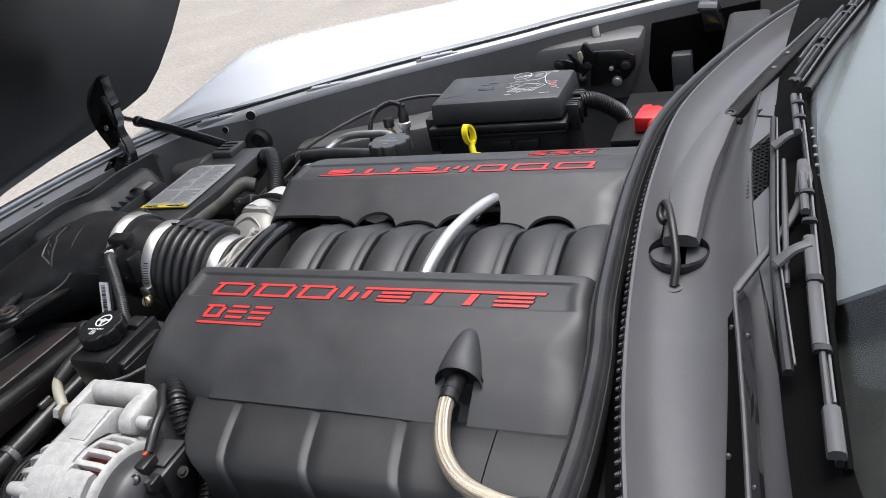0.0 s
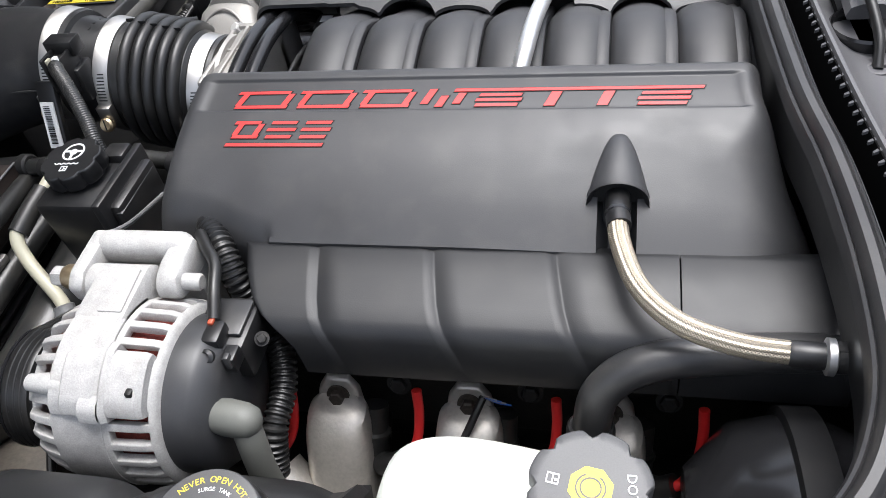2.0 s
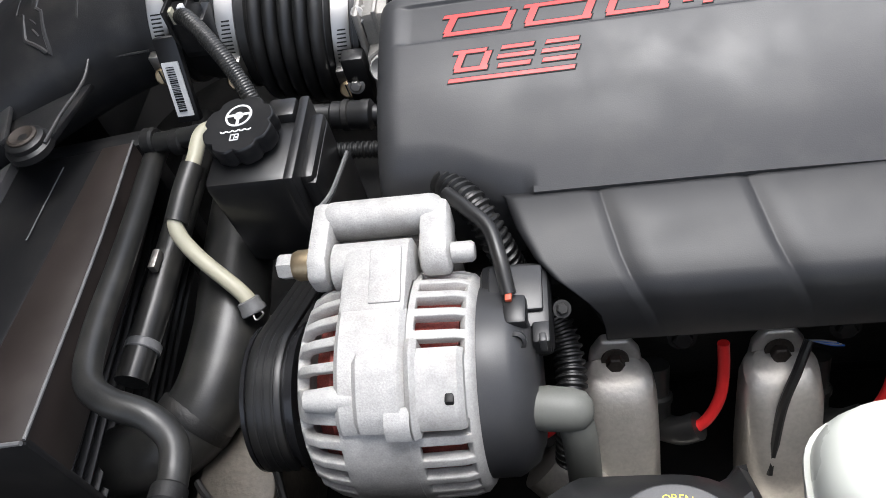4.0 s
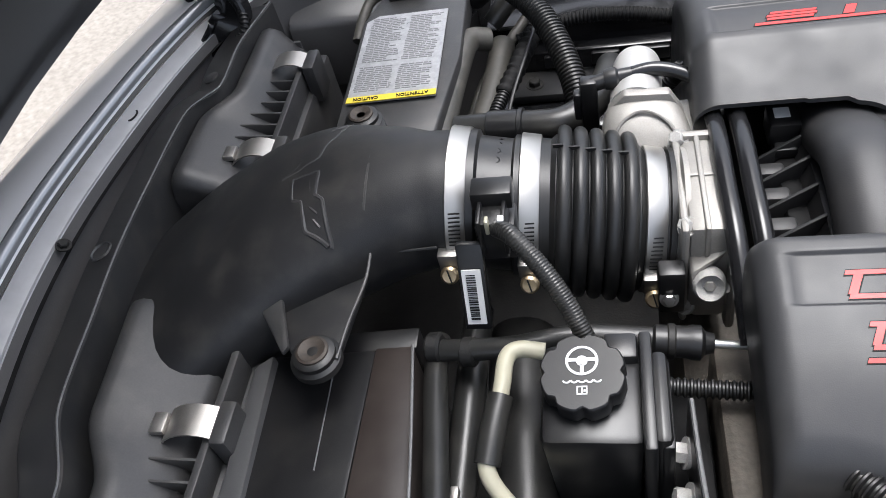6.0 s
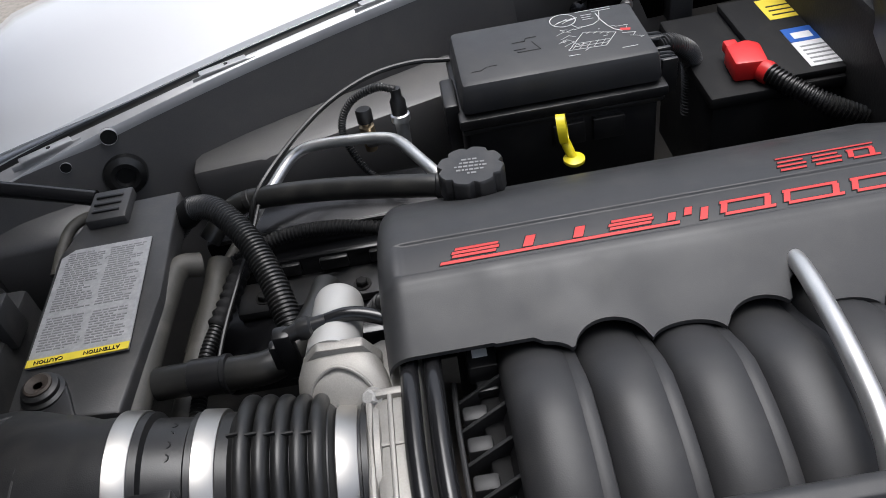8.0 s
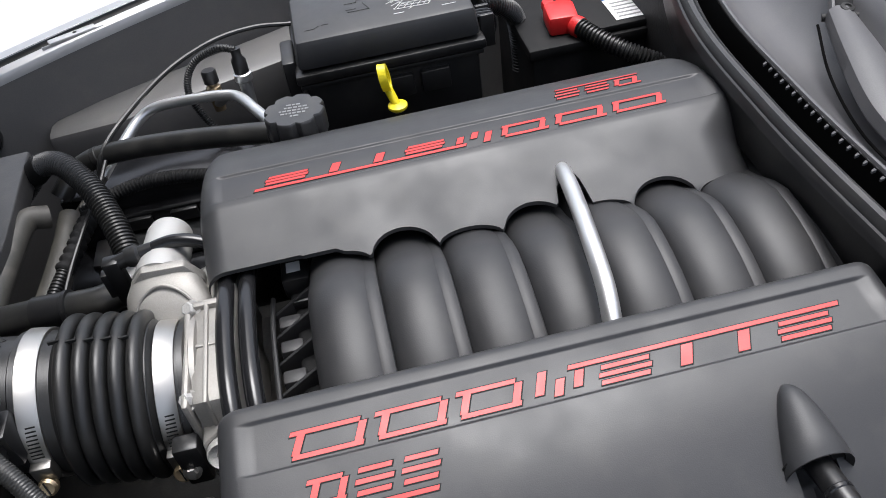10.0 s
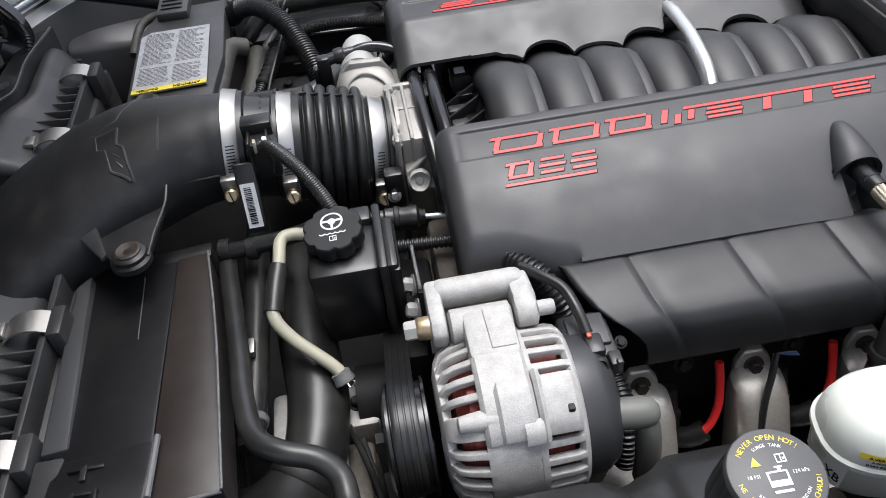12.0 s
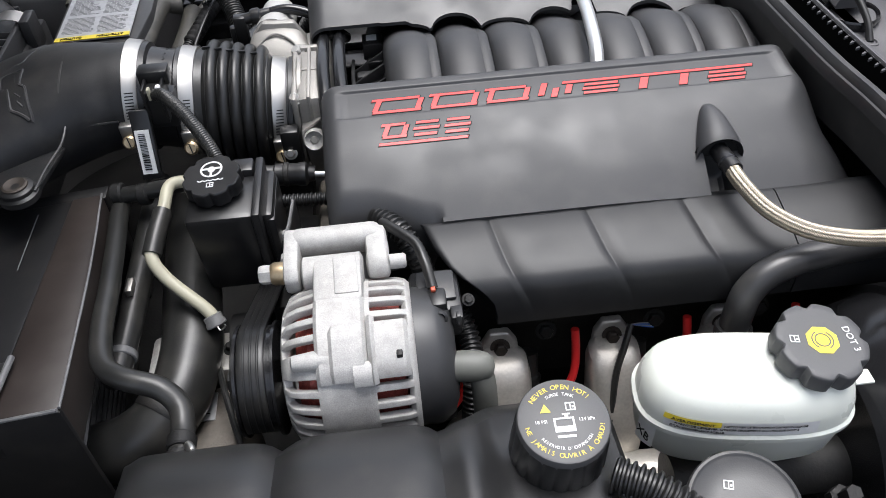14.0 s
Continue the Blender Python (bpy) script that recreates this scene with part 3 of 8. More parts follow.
def air_box(y0, y1, label, clips, dx=0.0, crest=-0.705, jog=0.024, at=0.36):
    """dx: how far the box stands further back; the lid's crest jogs by the given step part of the way along."""
    ab = thing("air_filter_box", (-0.66, (y0 + y1) / 2, 0.66), label, "air box", "air filter boxes")
    # lid: upright nose side, rounded crest that jogs inward, plane slope down to the clips
    ys = spread(y0, y1, 24, 0.02, 5)
    rings = []
    for y in ys:
        d = min(y - y0, y1 - y)
        fall = rounding(d, 0.016)
        s = (y1 - y) / (y1 - y0)
        c = crest + math.copysign(0.024, jog) * max(0.0, s) * (1 if jog > 0 else 0.1) + jog * step(at, at + 0.20, s)
        prof = [(c - 0.014, 0.70), (c - 0.013, 0.800), (c - 0.011, 0.8095), (c - 0.006, 0.8150), (c, 0.8165), (c + 0.006, 0.8150), (c + 0.012, 0.8115), (-0.634, 0.7885), (-0.628, 0.783), (-0.626, 0.772), (-0.624, 0.68)]
        rings.append([(x, y, z - fall * (1 if z > 0.72 else 0)) for x, z in prof])
    part("lid", skin(rings), DUSTY, ab)
    for y in (y0 + 0.002, y1 - 0.006):
        part("end_flange", box(crest - 0.010, -0.63, y, y + 0.004, 0.70, 0.79, 0.001), DUSTY, ab)
    part("lower_case", box(-0.71, -0.60, y0 + 0.01, y1 - 0.005, 0.60, 0.772, 0.006), DUSTY, ab)
    n = 6
    lo, hi = clips[0] + 0.018, clips[1] - 0.018
    for i in range(n):
        y = lo + (hi - lo) * (i + 0.5) / n
        part("rib", plate([(-0.662, y - 0.001, 0.8005), (-0.632, y - 0.001, 0.782), (-0.612, y - 0.001, 0.772), (-0.611, y - 0.001, 0.797)], (0, 1, 0), 0.0022, 0.0004), DUSTY, ab)
    part("rim", box(-0.614, -0.607, y0 + 0.015, y1 - 0.05, 0.750, 0.799, 0.0015), DUSTY, ab)
    for y in clips:
        rings = []
        for k in range(9):
            ang = radians(-20 + 125 * k / 8)
            c = Vector((-0.623, y, 0.776))
            for_r = 0.031
            p = c + Vector((-math.sin(radians(70) - ang) * for_r, 0, math.cos(radians(70) - ang) * for_r))
            nrm = (p - c).normalized()
            rings.append([p + Vector((0, -0.013, 0)), p + Vector((0, 0.013, 0)), p + Vector((0, 0.013, 0)) + nrm * 0.0015, p + Vector((0, -0.013, 0)) + nrm * 0.0015])
        clip = part("spring_clip", skin(rings), STRIP, ab, "bright steel spring clip")
        part("clip_hook", box(-0.657, -0.645, y - 0.0085, y + 0.0085, 0.798, 0.8045, 0.0015), STRIP, clip)
        part("clip_stop", box(-0.606, -0.592, y - 0.018, y + 0.018, 0.758, 0.805, 0.003), DUSTY, ab)
    ab.location.x += dx
    return ab


air_box(-0.385, -0.075, "dusty black air filter box with steel clips", (-0.330, -0.191))
air_box(0.062, 0.318, "dusty black air filter box beside the hood hinge", (0.110, 0.255), -0.036, -0.660, -0.026, 0.46)

shroud = thing("radiator_shroud", (-0.50, -0.25, 0.6), "black plastic radiator shroud with a faded brown strip", "shroud")
part("top_plate", plate([(-0.592, -0.115, 0.774), (-0.501, -0.115, 0.782), (-0.4925, -0.404, 0.8125), (-0.575, -0.404, 0.801)], (0, 0, -1), 0.06, 0.003), PLASTIC, shroud)
part("brown_strip", plate([(-0.501, -0.115, 0.7835), (-0.470, -0.115, 0.786), (-0.452, -0.24, 0.800), (-0.435, -0.404, 0.8185), (-0.4920, -0.404, 0.8135)], (0, 0, -1), 0.05, 0.002), BROWN, shroud, "faded brown edge of the shroud")
part("step_pad", plate([(-0.565, -0.345, 0.8035), (-0.492, -0.345, 0.8115), (-0.492, -0.408, 0.817), (-0.572, -0.404, 0.809)], (0, 0, -1), 0.05, 0.003), PLASTIC, shroud)
part("end_wall", plate([(-0.585, -0.408, 0.80), (-0.435, -0.406, 0.817), (-0.435, -0.41, 0.60), (-0.585, -0.41, 0.60)], (0, 1, 0), 0.006, 0.002), PLASTIC, shroud)
part("edge_rib", tube([(-0.488, -0.345, 0.8145), (-0.4885, -0.40, 0.8195)], 0.0028, 8), PALEGREY, shroud, "pale shroud rib")
part("edge_rib", tube([(-0.572, -0.407, 0.810), (-0.50, -0.408, 0.8165), (-0.487, -0.409, 0.8165)], 0.0016, 8), PALEGREY, shroud, "pale shroud edge")
part("edge_rib", tube([(-0.487, -0.407, 0.8145), (-0.436, -0.406, 0.820)], 0.0016, 8), PALEGREY, shroud, "pale shroud edge")
part("edge_rib", tube([(-0.470, -0.115, 0.787), (-0.452, -0.24, 0.8015), (-0.435, -0.404, 0.820)], 0.0012, 8, 6), PALEGREY, shroud, "pale shroud edge")
part("scratch_line", tube([(-0.532, -0.133, 0.7822), (-0.525, -0.222, 0.7925)], 0.0006, 5), PALEGREY, shroud, "fine pale scratch")
part("side_rail", plate([(-0.600, -0.13, 0.782), (-0.584, -0.12, 0.786), (-0.566, -0.33, 0.798), (-0.590, -0.33, 0.794)], (0, 0, -1), 0.05, 0.003), CAPGREY, shroud, "dusty grey side rail")
part("rail_block", box(-0.592, -0.566, -0.395, -0.335, 0.74, 0.797, 0.004), DUSTY, shroud, "dusty grey side rail")
for x0, x1, y0, y1 in ((-0.556, -0.528, -0.361, -0.358), (-0.545, -0.540, -0.371, -0.358), (-0.550, -0.528, -0.384, -0.381), (-0.550, -0.546, -0.394, -0.381), (-0.532, -0.528, -0.394, -0.381), (-0.550, -0.528, -0.396, -0.393)):
    z = 0.809 + (x0 + 0.55) * 0.08
    part("moulded_mark", box(x0, x1, y0, y1, z - 0.003, z + 0.0008 + (-0.345 - y0) * 0.09, 0.0004), PLASTIC, shroud)
# engine side of the shroud: a wall of narrow louvers
part("side_wall", plate([(-0.494, -0.118, 0.752), (-0.460, -0.396, 0.775), (-0.460, -0.396, 0.58), (-0.494, -0.118, 0.58)], (-1, -0.12, 0), 0.006, 0.001), PLASTIC, shroud)
for i in range(13):
    z = 0.760 - 0.0115 * i
    part("louver", plate([(-0.494, -0.122, z), (-0.460, -0.392, z + 0.020), (-0.4545, -0.392, z + 0.017), (-0.4885, -0.122, z - 0.003)], (0, 0, -1), 0.0020, 0.0005), PLASTIC, shroud, "narrow black louver")
part("front_wall", plate([(-0.592, -0.115, 0.77), (-0.469, -0.113, 0.78), (-0.469, -0.113, 0.62), (-0.592, -0.113, 0.62)], (0, 1, 0), 0.02, 0.002), PLASTIC, shroud)

# label plate on the passenger side
card = thing("radiator_label_plate", (-0.52, 0.23, 0.79), "black shroud plate with a worn silver caution label", "shroud plate")
part("plate", plate([(-0.575, 0.100, 0.812), (-0.475, 0.090, 0.812), (-0.462, 0.22, 0.813), (-0.463, 0.376, 0.815), (-0.555, 0.372, 0.815), (-0.578, 0.30, 0.814)], (0, 0, -1), 0.028, 0.003), DUSTY, card)
part("tab", box(-0.555, -0.512, 0.335, 0.385, 0.813, 0.826, 0.003), DUSTY, card)
for i in range(3):
    part("embossed_mark", box(-0.549, -0.520, 0.346 + i * 0.012, 0.350 + i * 0.012, 0.826, 0.828, 0.0006), PLASTIC, card, "raised black mark")
lab = part("label", plate([(-0.569, 0.152, 0.8165), (-0.478, 0.155, 0.8165), (-0.482, 0.305, 0.8165), (-0.560, 0.304, 0.8165), (-0.572, 0.294, 0.8165)], (0, 0, -1), 0.0012, 0.0), LABEL, card, "worn silver label")
part("yellow_band", plate([(-0.569, 0.152, 0.8178), (-0.478, 0.155, 0.8178), (-0.4783, 0.1635, 0.8178), (-0.569, 0.1605, 0.8178)], (0, 0, -1), 0.001, 0.0), YELINK, lab, "yellow caution band")
bm = None
for i in range(40):
    y = 0.170 + i * 0.00325
    if i in (13, 14):
        continue
    for a, b in ((-0.566, -0.527), (-0.523, -0.486)):
        x = a + random.uniform(0, 0.002)
        end = b - random.choice((0.0, 0.001, 0.003, 0.012))
        while x < end - 0.002:
            w = random.uniform(0.003, 0.010)
            bm = placed(flat_bar(x, min(end, x + w), 0, 0.0015, 0, 0.0003), Matrix.Translation((0, y, 0.8166)), bm)
            x += w + 0.0012
part("print", bm, GREYINK, lab, "lines of small grey print", smooth=False)
bm = placed(words("CAUTION", 0.0058), on_plane((-0.549, 0.1565, 0.8182), (-1, -0.03, 0), (0, 0, 1)))
bm = placed(words("ATTENTION", 0.0058), on_plane((-0.502, 0.1583, 0.8182), (-1, -0.03, 0), (0, 0, 1)), bm)
part("caution_words", bm, DARKINK, lab, "black words on yellow", smooth=False)
part("push_bolt", lathe([(0, 0.014), (0.004, 0.014), (0.006, 0.010), (0.003, 0.008), (0.003, 0.001)], (-0.545, 0.122, 0.815), (0, 0, 1), 24), RUST, card, "rusty push fastener")

# ---- intake: snout, sensor ring, bellows, clamps ----
def axis_z(x):
    return 0.790 + (-0.287 - x) * 0.25


snout = thing("intake_air_duct", (-0.58, 0, 0.74), "grained black plastic intake duct with a raised emblem", "air duct")
secs = [(-0.437, 0.000, axis_z(-0.437), 0.056, 0.056, 2), (-0.458, 0.0, 0.828, 0.0565, 0.0565, 2), (-0.490, 0.003, 0.826, 0.067, 0.0580, 2.1), (-0.54, 0.003, 0.816, 0.089, 0.059, 2.2), (-0.60, -0.010, 0.798, 0.111, 0.057, 2.3),
        (-0.66, -0.032, 0.772, 0.127, 0.054, 2.4), (-0.715, -0.050, 0.742, 0.130, 0.052, 2.4), (-0.745, -0.055, 0.722, 0.130, 0.050, 2.4)]
line = spline([(s[0], s[1], s[2]) for s in secs], 4)
rings = []
for i, c in enumerate(line):
    f = i / 4
    k = min(int(f), len(secs) - 2)
    t = f - k
    a, b, pw = [secs[k][q] + (secs[k + 1][q] - secs[k][q]) * t for q in (3, 4, 5)]
    d = (line[min(i + 1, len(line) - 1)] - line[max(i - 1, 0)]).normalized()
    rings.append(ellipse_ring(c, (0, 1, 0), Vector((0, 1, 0)).cross(d), a, b, 40, pw))
duct = part("duct_shell", skin(rings), DUCT, snout)
part("parting_rib", tube([(-0.500, 0.064, 0.825), (-0.498, 0.03, 0.874), (-0.498, -0.01, 0.881), (-0.500, -0.045, 0.866), (-0.505, -0.066, 0.83)], 0.0016, 6), DUSTY, duct)
part("mount_ear", plate([(-0.598, -0.078, 0.806), (-0.505, -0.064, 0.818), (-0.510, -0.152, 0.828), (-0.528, -0.164, 0.829), (-0.545, -0.152, 0.828)], (0, 0, -1), 0.006, 0.002), DUCT, duct)
part("ear_gusset", plate([(-0.603, -0.080, 0.816), (-0.574, -0.083, 0.824), (-0.549, -0.146, 0.833), (-0.554, -0.150, 0.830)], (0, 0.2, -1), 0.006, 0.002), DUSTY, duct, "dusty gusset of the ear")
part("ear_web", tube([(-0.499, -0.059, 0.840), (-0.501, -0.085, 0.832), (-0.507, -0.125, 0.832), (-0.510, -0.156, 0.831)], 0.0015, 8), DUSTY, duct, "pale edged web of the ear")
part("side_seam", tube([(-0.499, -0.0615, 0.836), (-0.475, -0.0595, 0.834), (-0.448, -0.0580, 0.834)], 0.0012, 6), DUCT, duct)
part("mount_ear", plate([(-0.560, 0.065, 0.812), (-0.500, 0.065, 0.812), (-0.525, 0.125, 0.818), (-0.563, 0.125, 0.818)], (0, 0, -1), 0.008, 0.002), DUCT, duct)
for y, z in ((-0.153, 0.827), (0.122, 0.816)):
    x = -0.527 if y < 0 else -0.545
    part("grommet", lathe([(0, 0.019), (0.006, 0.019), (0.008, 0.016), (0.012, 0.016), (0.014, 0.013)], (x, y, z - 0.004), (0, 0, 1), 28), RUBBER, snout)
    part("bolt_head", lathe([(0.008, 0.012), (0.0125, 0.012), (0.0135, 0.010), (0.011, 0.004)], (x, y, z - 0.001), (0, 0, 1), 24), RUST, snout, "rusty bolt head")
# emblem: two angled plain outlines with a few short strokes inside
def duct_top(x, y):
    for a, b in zip(secs, secs[1:]):
        if b[0] <= x <= a[0]:
            t = (x - a[0]) / (b[0] - a[0])
            cy, cz, aa, bb = [a[q] + (b[q] - a[q]) * t for q in (1, 2, 3, 4)]
            return cz + bb * math.sqrt(max(0.0, 1 - ((y - cy) / aa) ** 2))
    return 0.85


def raised_line(corners, r, closed):
    pts = []
    ends = corners[1:] + corners[:1] if closed else corners[1:]
    for a, b in zip(corners, ends):
        for k in range(3):
            x, y = a[0] + (b[0] - a[0]) * k / 3, a[1] + (b[1] - a[1]) * k / 3
            pts.append((x, y, duct_top(x, y) + 0.0010))
    x, y = (corners[0] if closed else corners[-1])
    pts.append((x, y, duct_top(x, y) + 0.0010))
    return tube(pts, r, 6, 2)


part("emblem_outline", raised_line([(-0.566, -0.008), (-0.542, -0.008), (-0.541, -0.030), (-0.534, -0.036), (-0.526, -0.068), (-0.547, -0.058), (-0.553, -0.034), (-0.562, -0.030)], 0.0019, True), DUSTY, duct, "raised plain emblem outline")
part("emblem_outline", raised_line([(-0.578, -0.004), (-0.566, 0.004), (-0.556, 0.022), (-0.551, 0.026), (-0.545, 0.052), (-0.531, 0.062), (-0.537, 0.034), (-0.542, 0.028), (-0.546, 0.010), (-0.562, 0.000)], 0.0019, True), DUSTY, duct, "raised plain emblem outline")
for a, b in (((-0.556, -0.014), (-0.552, -0.030)), ((-0.549, -0.013), (-0.546, -0.026)), ((-0.545, -0.040), (-0.538, -0.046)), ((-0.541, -0.050), (-0.535, -0.056)), ((-0.558, 0.008), (-0.550, 0.020)), ((-0.552, 0.010), (-0.546, 0.022)), ((-0.546, 0.032), (-0.540, 0.044))):
    part("emblem_stroke", raised_line([a, b], 0.0011, False), DUSTY, duct)

RINGTILT = 0.10


def ring_part(name, x0, profile, mat, parent, label="", n=56):
    """A turned piece on the rising intake axis, its rings nearly upright; profile: (distance towards the front, radius)."""
    bm = lathe(profile, (x0, 0, 0), (-1, 0, 0), n)
    for v in bm.verts:
        v.co.x, v.co.z = v.co.x + RINGTILT * v.co.z, v.co.z + axis_z(v.co.x)
    return part(name, bm, mat, parent, label)


maf = thing("air_flow_sensor", (-0.40, 0, axis_z(-0.40)), "black airflow sensor ring with a barcode sticker", "sensor")
ring_part("housing", -0.374, [(0, 0.050), (0, 0.054), (0.012, 0.054), (0.014, 0.057), (0.018, 0.057), (0.020, 0.0535), (0.045, 0.0535), (0.047, 0.058), (0.055, 0.058), (0.057, 0.052), (0.075, 0.052)], PLASTIC, maf)
for i, (dx, w) in enumerate(((0.0, 0.008), (0.0, 0.008), (0.0, 0.005), (0.002, 0.006))):
    a = radians(96 - i * 11)
    c = Vector((-0.400, 0.0538 * math.cos(a), axis_z(-0.400) + 0.0538 * math.sin(a)))
    part("raised_mark", placed(arc_band(0.0022, 0.0032, 0, 360 if i != 2 else 200, 0.0008, 18), on_plane(c, (1, 0, 0), (0, math.cos(a), math.sin(a)))), PLASTIC, maf)
part("connector", box(-0.408, -0.390, -0.076, -0.045, 0.838, 0.876, 0.002), PLASTIC, maf)
for x in (-0.409, -0.3915):
    part("connector_rail", box(x, x + 0.003, -0.079, -0.050, 0.846, 0.881, 0.0008), PLASTIC, maf)
part("connector_step", box(-0.414, -0.384, -0.058, -0.040, 0.872, 0.888, 0.0015), PLASTIC, maf)
part("connector_lock", box(-0.403, -0.400, -0.0790, -0.072, 0.868, 0.881, 0.001), CREAM, maf, "yellowed connector lock")
part("connector_clip", box(-0.393, -0.3885, -0.081, -0.075, 0.874, 0.8845, 0.001), WHITEINK, maf, "pale connector clip")
part("connector_base", box(-0.414, -0.384, -0.066, -0.040, 0.826, 0.862, 0.003), PLASTIC, maf)
tag = part("tag_plate", plate([(-0.428, -0.078, 0.858), (-0.408, -0.078, 0.858), (-0.408, -0.106, 0.792), (-0.428, -0.106, 0.792)], (0, 0.9, -0.4), 0.008, 0.0015), PLASTIC, maf)
part("sticker", plate([(-0.4252, -0.0880, 0.8410), (-0.4108, -0.0880, 0.8410), (-0.4108, -0.1058, 0.799), (-0.4252, -0.1058, 0.799)], (0, 0.9, -0.4), 0.0015, 0.0), WHITEINK, tag, "white barcode sticker")
M = on_plane((-0.418, -0.0972, 0.8204), (0, -0.39, -0.92), (0, -0.92, 0.39))
bm = None
x = -0.019
while x < 0.018:
    w = random.choice((0.0006, 0.001, 0.0016))
    bm = placed(flat_bar(x, x + w, -0.004, 0.003, 0, 0.0003), M, bm)
    x += w + random.choice((0.0007, 0.0012))
part("barcode", bm, DARKINK, tag, "black bars", smooth=False)
part("sensor_lead", tube([(-0.394, -0.078, 0.874), (-0.382, -0.092, 0.880), (-0.362, -0.112, 0.868), (-0.346, -0.130, 0.850), (-0.336, -0.144, 0.834), (-0.328, -0.152, 0.815)], 0.0066, 14, 10, 0.0022, 0.0002), HOSE, maf, "corrugated black sensor lead")

bel = thing("intake_bellows", (-0.32, 0, axis_z(-0.32)), "ribbed black rubber intake bellows", "air hose")
core = ring_part("rubber_body", -0.299, [(-0.022, 0.053), (-0.022, 0.0565), (-0.004, 0.0565), (0.0, 0.0605), (0.062, 0.0605), (0.066, 0.0565), (0.088, 0.0565), (0.088, 0.052)], RUBBER, bel, n=64)
for i in range(5):
    prof = []
    for k in range(13):
        a = math.pi * k / 12
        prof.append((0.0010 + 0.0122 * i + 0.0058 - 0.0058 * math.cos(a), 0.0600 + 0.0088 * math.sin(a) ** 0.62))
    ring_part("bellows_rib", -0.299, prof, RUBBER, core, n=64)
    x0 = -0.299 - (0.0068 + 0.0122 * i) * 0.97
    part("mould_line", box(x0 - 0.004, x0 + 0.004, 0.0, 0.0015, axis_z(x0) + 0.068, axis_z(x0) + 0.0712, 0.0), RUBBER, core)


def clamp(x, label, back=0.0):
    """A worm clamp; back: how far the band stands behind its screw."""
    c = thing("hose_clamp", (x, 0, axis_z(x) - 0.06), label, "clamp", "intake hose clamps")
    ring_part("band", x + 0.0075 + back, [(0, 0.0572), (0, 0.0588), (0.0005, 0.0592), (0.0145, 0.0592), (0.015, 0.0588), (0.015, 0.0572)], STEEL, c)
    cz = axis_z(x)
    sy, sz = -0.062, cz - 0.012
    part("screw_housing", box(x - 0.008, x + 0.008, sy - 0.004, sy + 0.006, sz - 0.002, sz + 0.016, 0.0015), STEEL, c)
    part("worm_screw", lathe([(0, 0.0062), (0.003, 0.0075), (0.007, 0.0075), (0.009, 0.0055), (0.0085, 0.001)], (x, sy - 0.003, sz - 0.004), (0, -0.82, 0.45), 14), BRASS, c, "small brassy worm screw")
    part("screw_slot", placed(flat_bar(-0.0006, 0.0006, -0.0055, 0.0055, 0, 0.0005), on_plane(Vector((x, sy - 0.003, sz - 0.004)) + Vector((0, -0.82, 0.45)).normalized() * 0.0090, (1, 0, 0.3), (0, -0.82, 0.45))), DARK, c, smooth=False)
    for i in range(9):
        a = radians(172 - 3.2 * i)
        part("band_slot", placed(flat_bar(-0.0045, 0.0045, -0.0006, 0.0006, 0, 0.0003), on_plane((x + back + RINGTILT * 0.0592 * math.sin(a), 0.0592 * math.cos(a), cz + 0.0592 * math.sin(a)), (1, 0, 0), (0, math.cos(a), math.sin(a)))), DARK, c, smooth=False)
    return c


clamp(-0.440, "bright steel hose clamp on the intake duct", 0.006)
clamp(-0.380, "bright steel hose clamp in front of the bellows")
clamp(-0.287, "bright steel hose clamp at the throttle body")

# ---- throttle body ----
tb = thing("throttle_body", (-0.25, 0, 0.72), "bare cast alloy throttle body", "throttle body")
ring_part("inlet_neck", -0.262, [(0, 0.0535), (0.002, 0.0625), (0.006, 0.0625), (0.008, 0.0555), (0.03, 0.0545)], ALLOY, tb)
ring_part("rubber_edge", -0.272, [(0, 0.056), (0.001, 0.0605), (0.005, 0.0605), (0.006, 0.056)], RUBBER, tb, "black hose edge")
part("casting", box(-0.263, -0.230, -0.060, 0.040, 0.735, 0.8415, 0.008), ALLOY, tb)
part("casting", plate([(-0.262, -0.058, 0.77), (-0.232, -0.058, 0.77), (-0.232, -0.074, 0.785), (-0.262, -0.078, 0.79), (-0.262, -0.074, 0.81), (-0.232, -0.06, 0.82)], (0, 1, 0), 0.02, 0.003), ALLOY, tb)
part("rib", box(-0.2515, -0.2475, -0.062, 0.040, 0.80, 0.8445, 0.0014), ALLOY, tb)
part("rib", box(-0.264, -0.230, -0.006, -0.002, 0.80, 0.843, 0.0014), ALLOY, tb)
part("rib", box(-0.264, -0.230, 0.036, 0.043, 0.79, 0.845, 0.002), ALLOY, tb)
part("flange", box(-0.234, -0.226, -0.066, 0.062, 0.728, 0.843, 0.006), ALLOY, tb)
part("flange", box(-0.268, -0.262, -0.062, 0.044, 0.735, 0.843, 0.008), ALLOY, tb)
for y, z in ((-0.050, 0.834), (-0.056, 0.748)):
    part("bolt", hexbolt((-0.262, y, z), (-0.5, -0.3, 0.8), 0.0055, 0.009), CAST, tb)
part("boss", lathe([(0, 0.0125), (0.013, 0.0115), (0.015, 0.010), (0.012, 0.0075), (0.010, 0.001)], (-0.249, -0.070, 0.796), (0, -0.85, 0.5), 26), CAST, tb, "round boss with a sunk screw")
part("boss_screw", hexbolt((-0.249, -0.0765, 0.800), (0, -0.85, 0.5), 0.0045, 0.005), ALLOY, tb)
part("stop_bracket", box(-0.285, -0.265, -0.076, -0.060, 0.765, 0.812, 0.003), PLASTIC, tb, "black clip beside the boss")
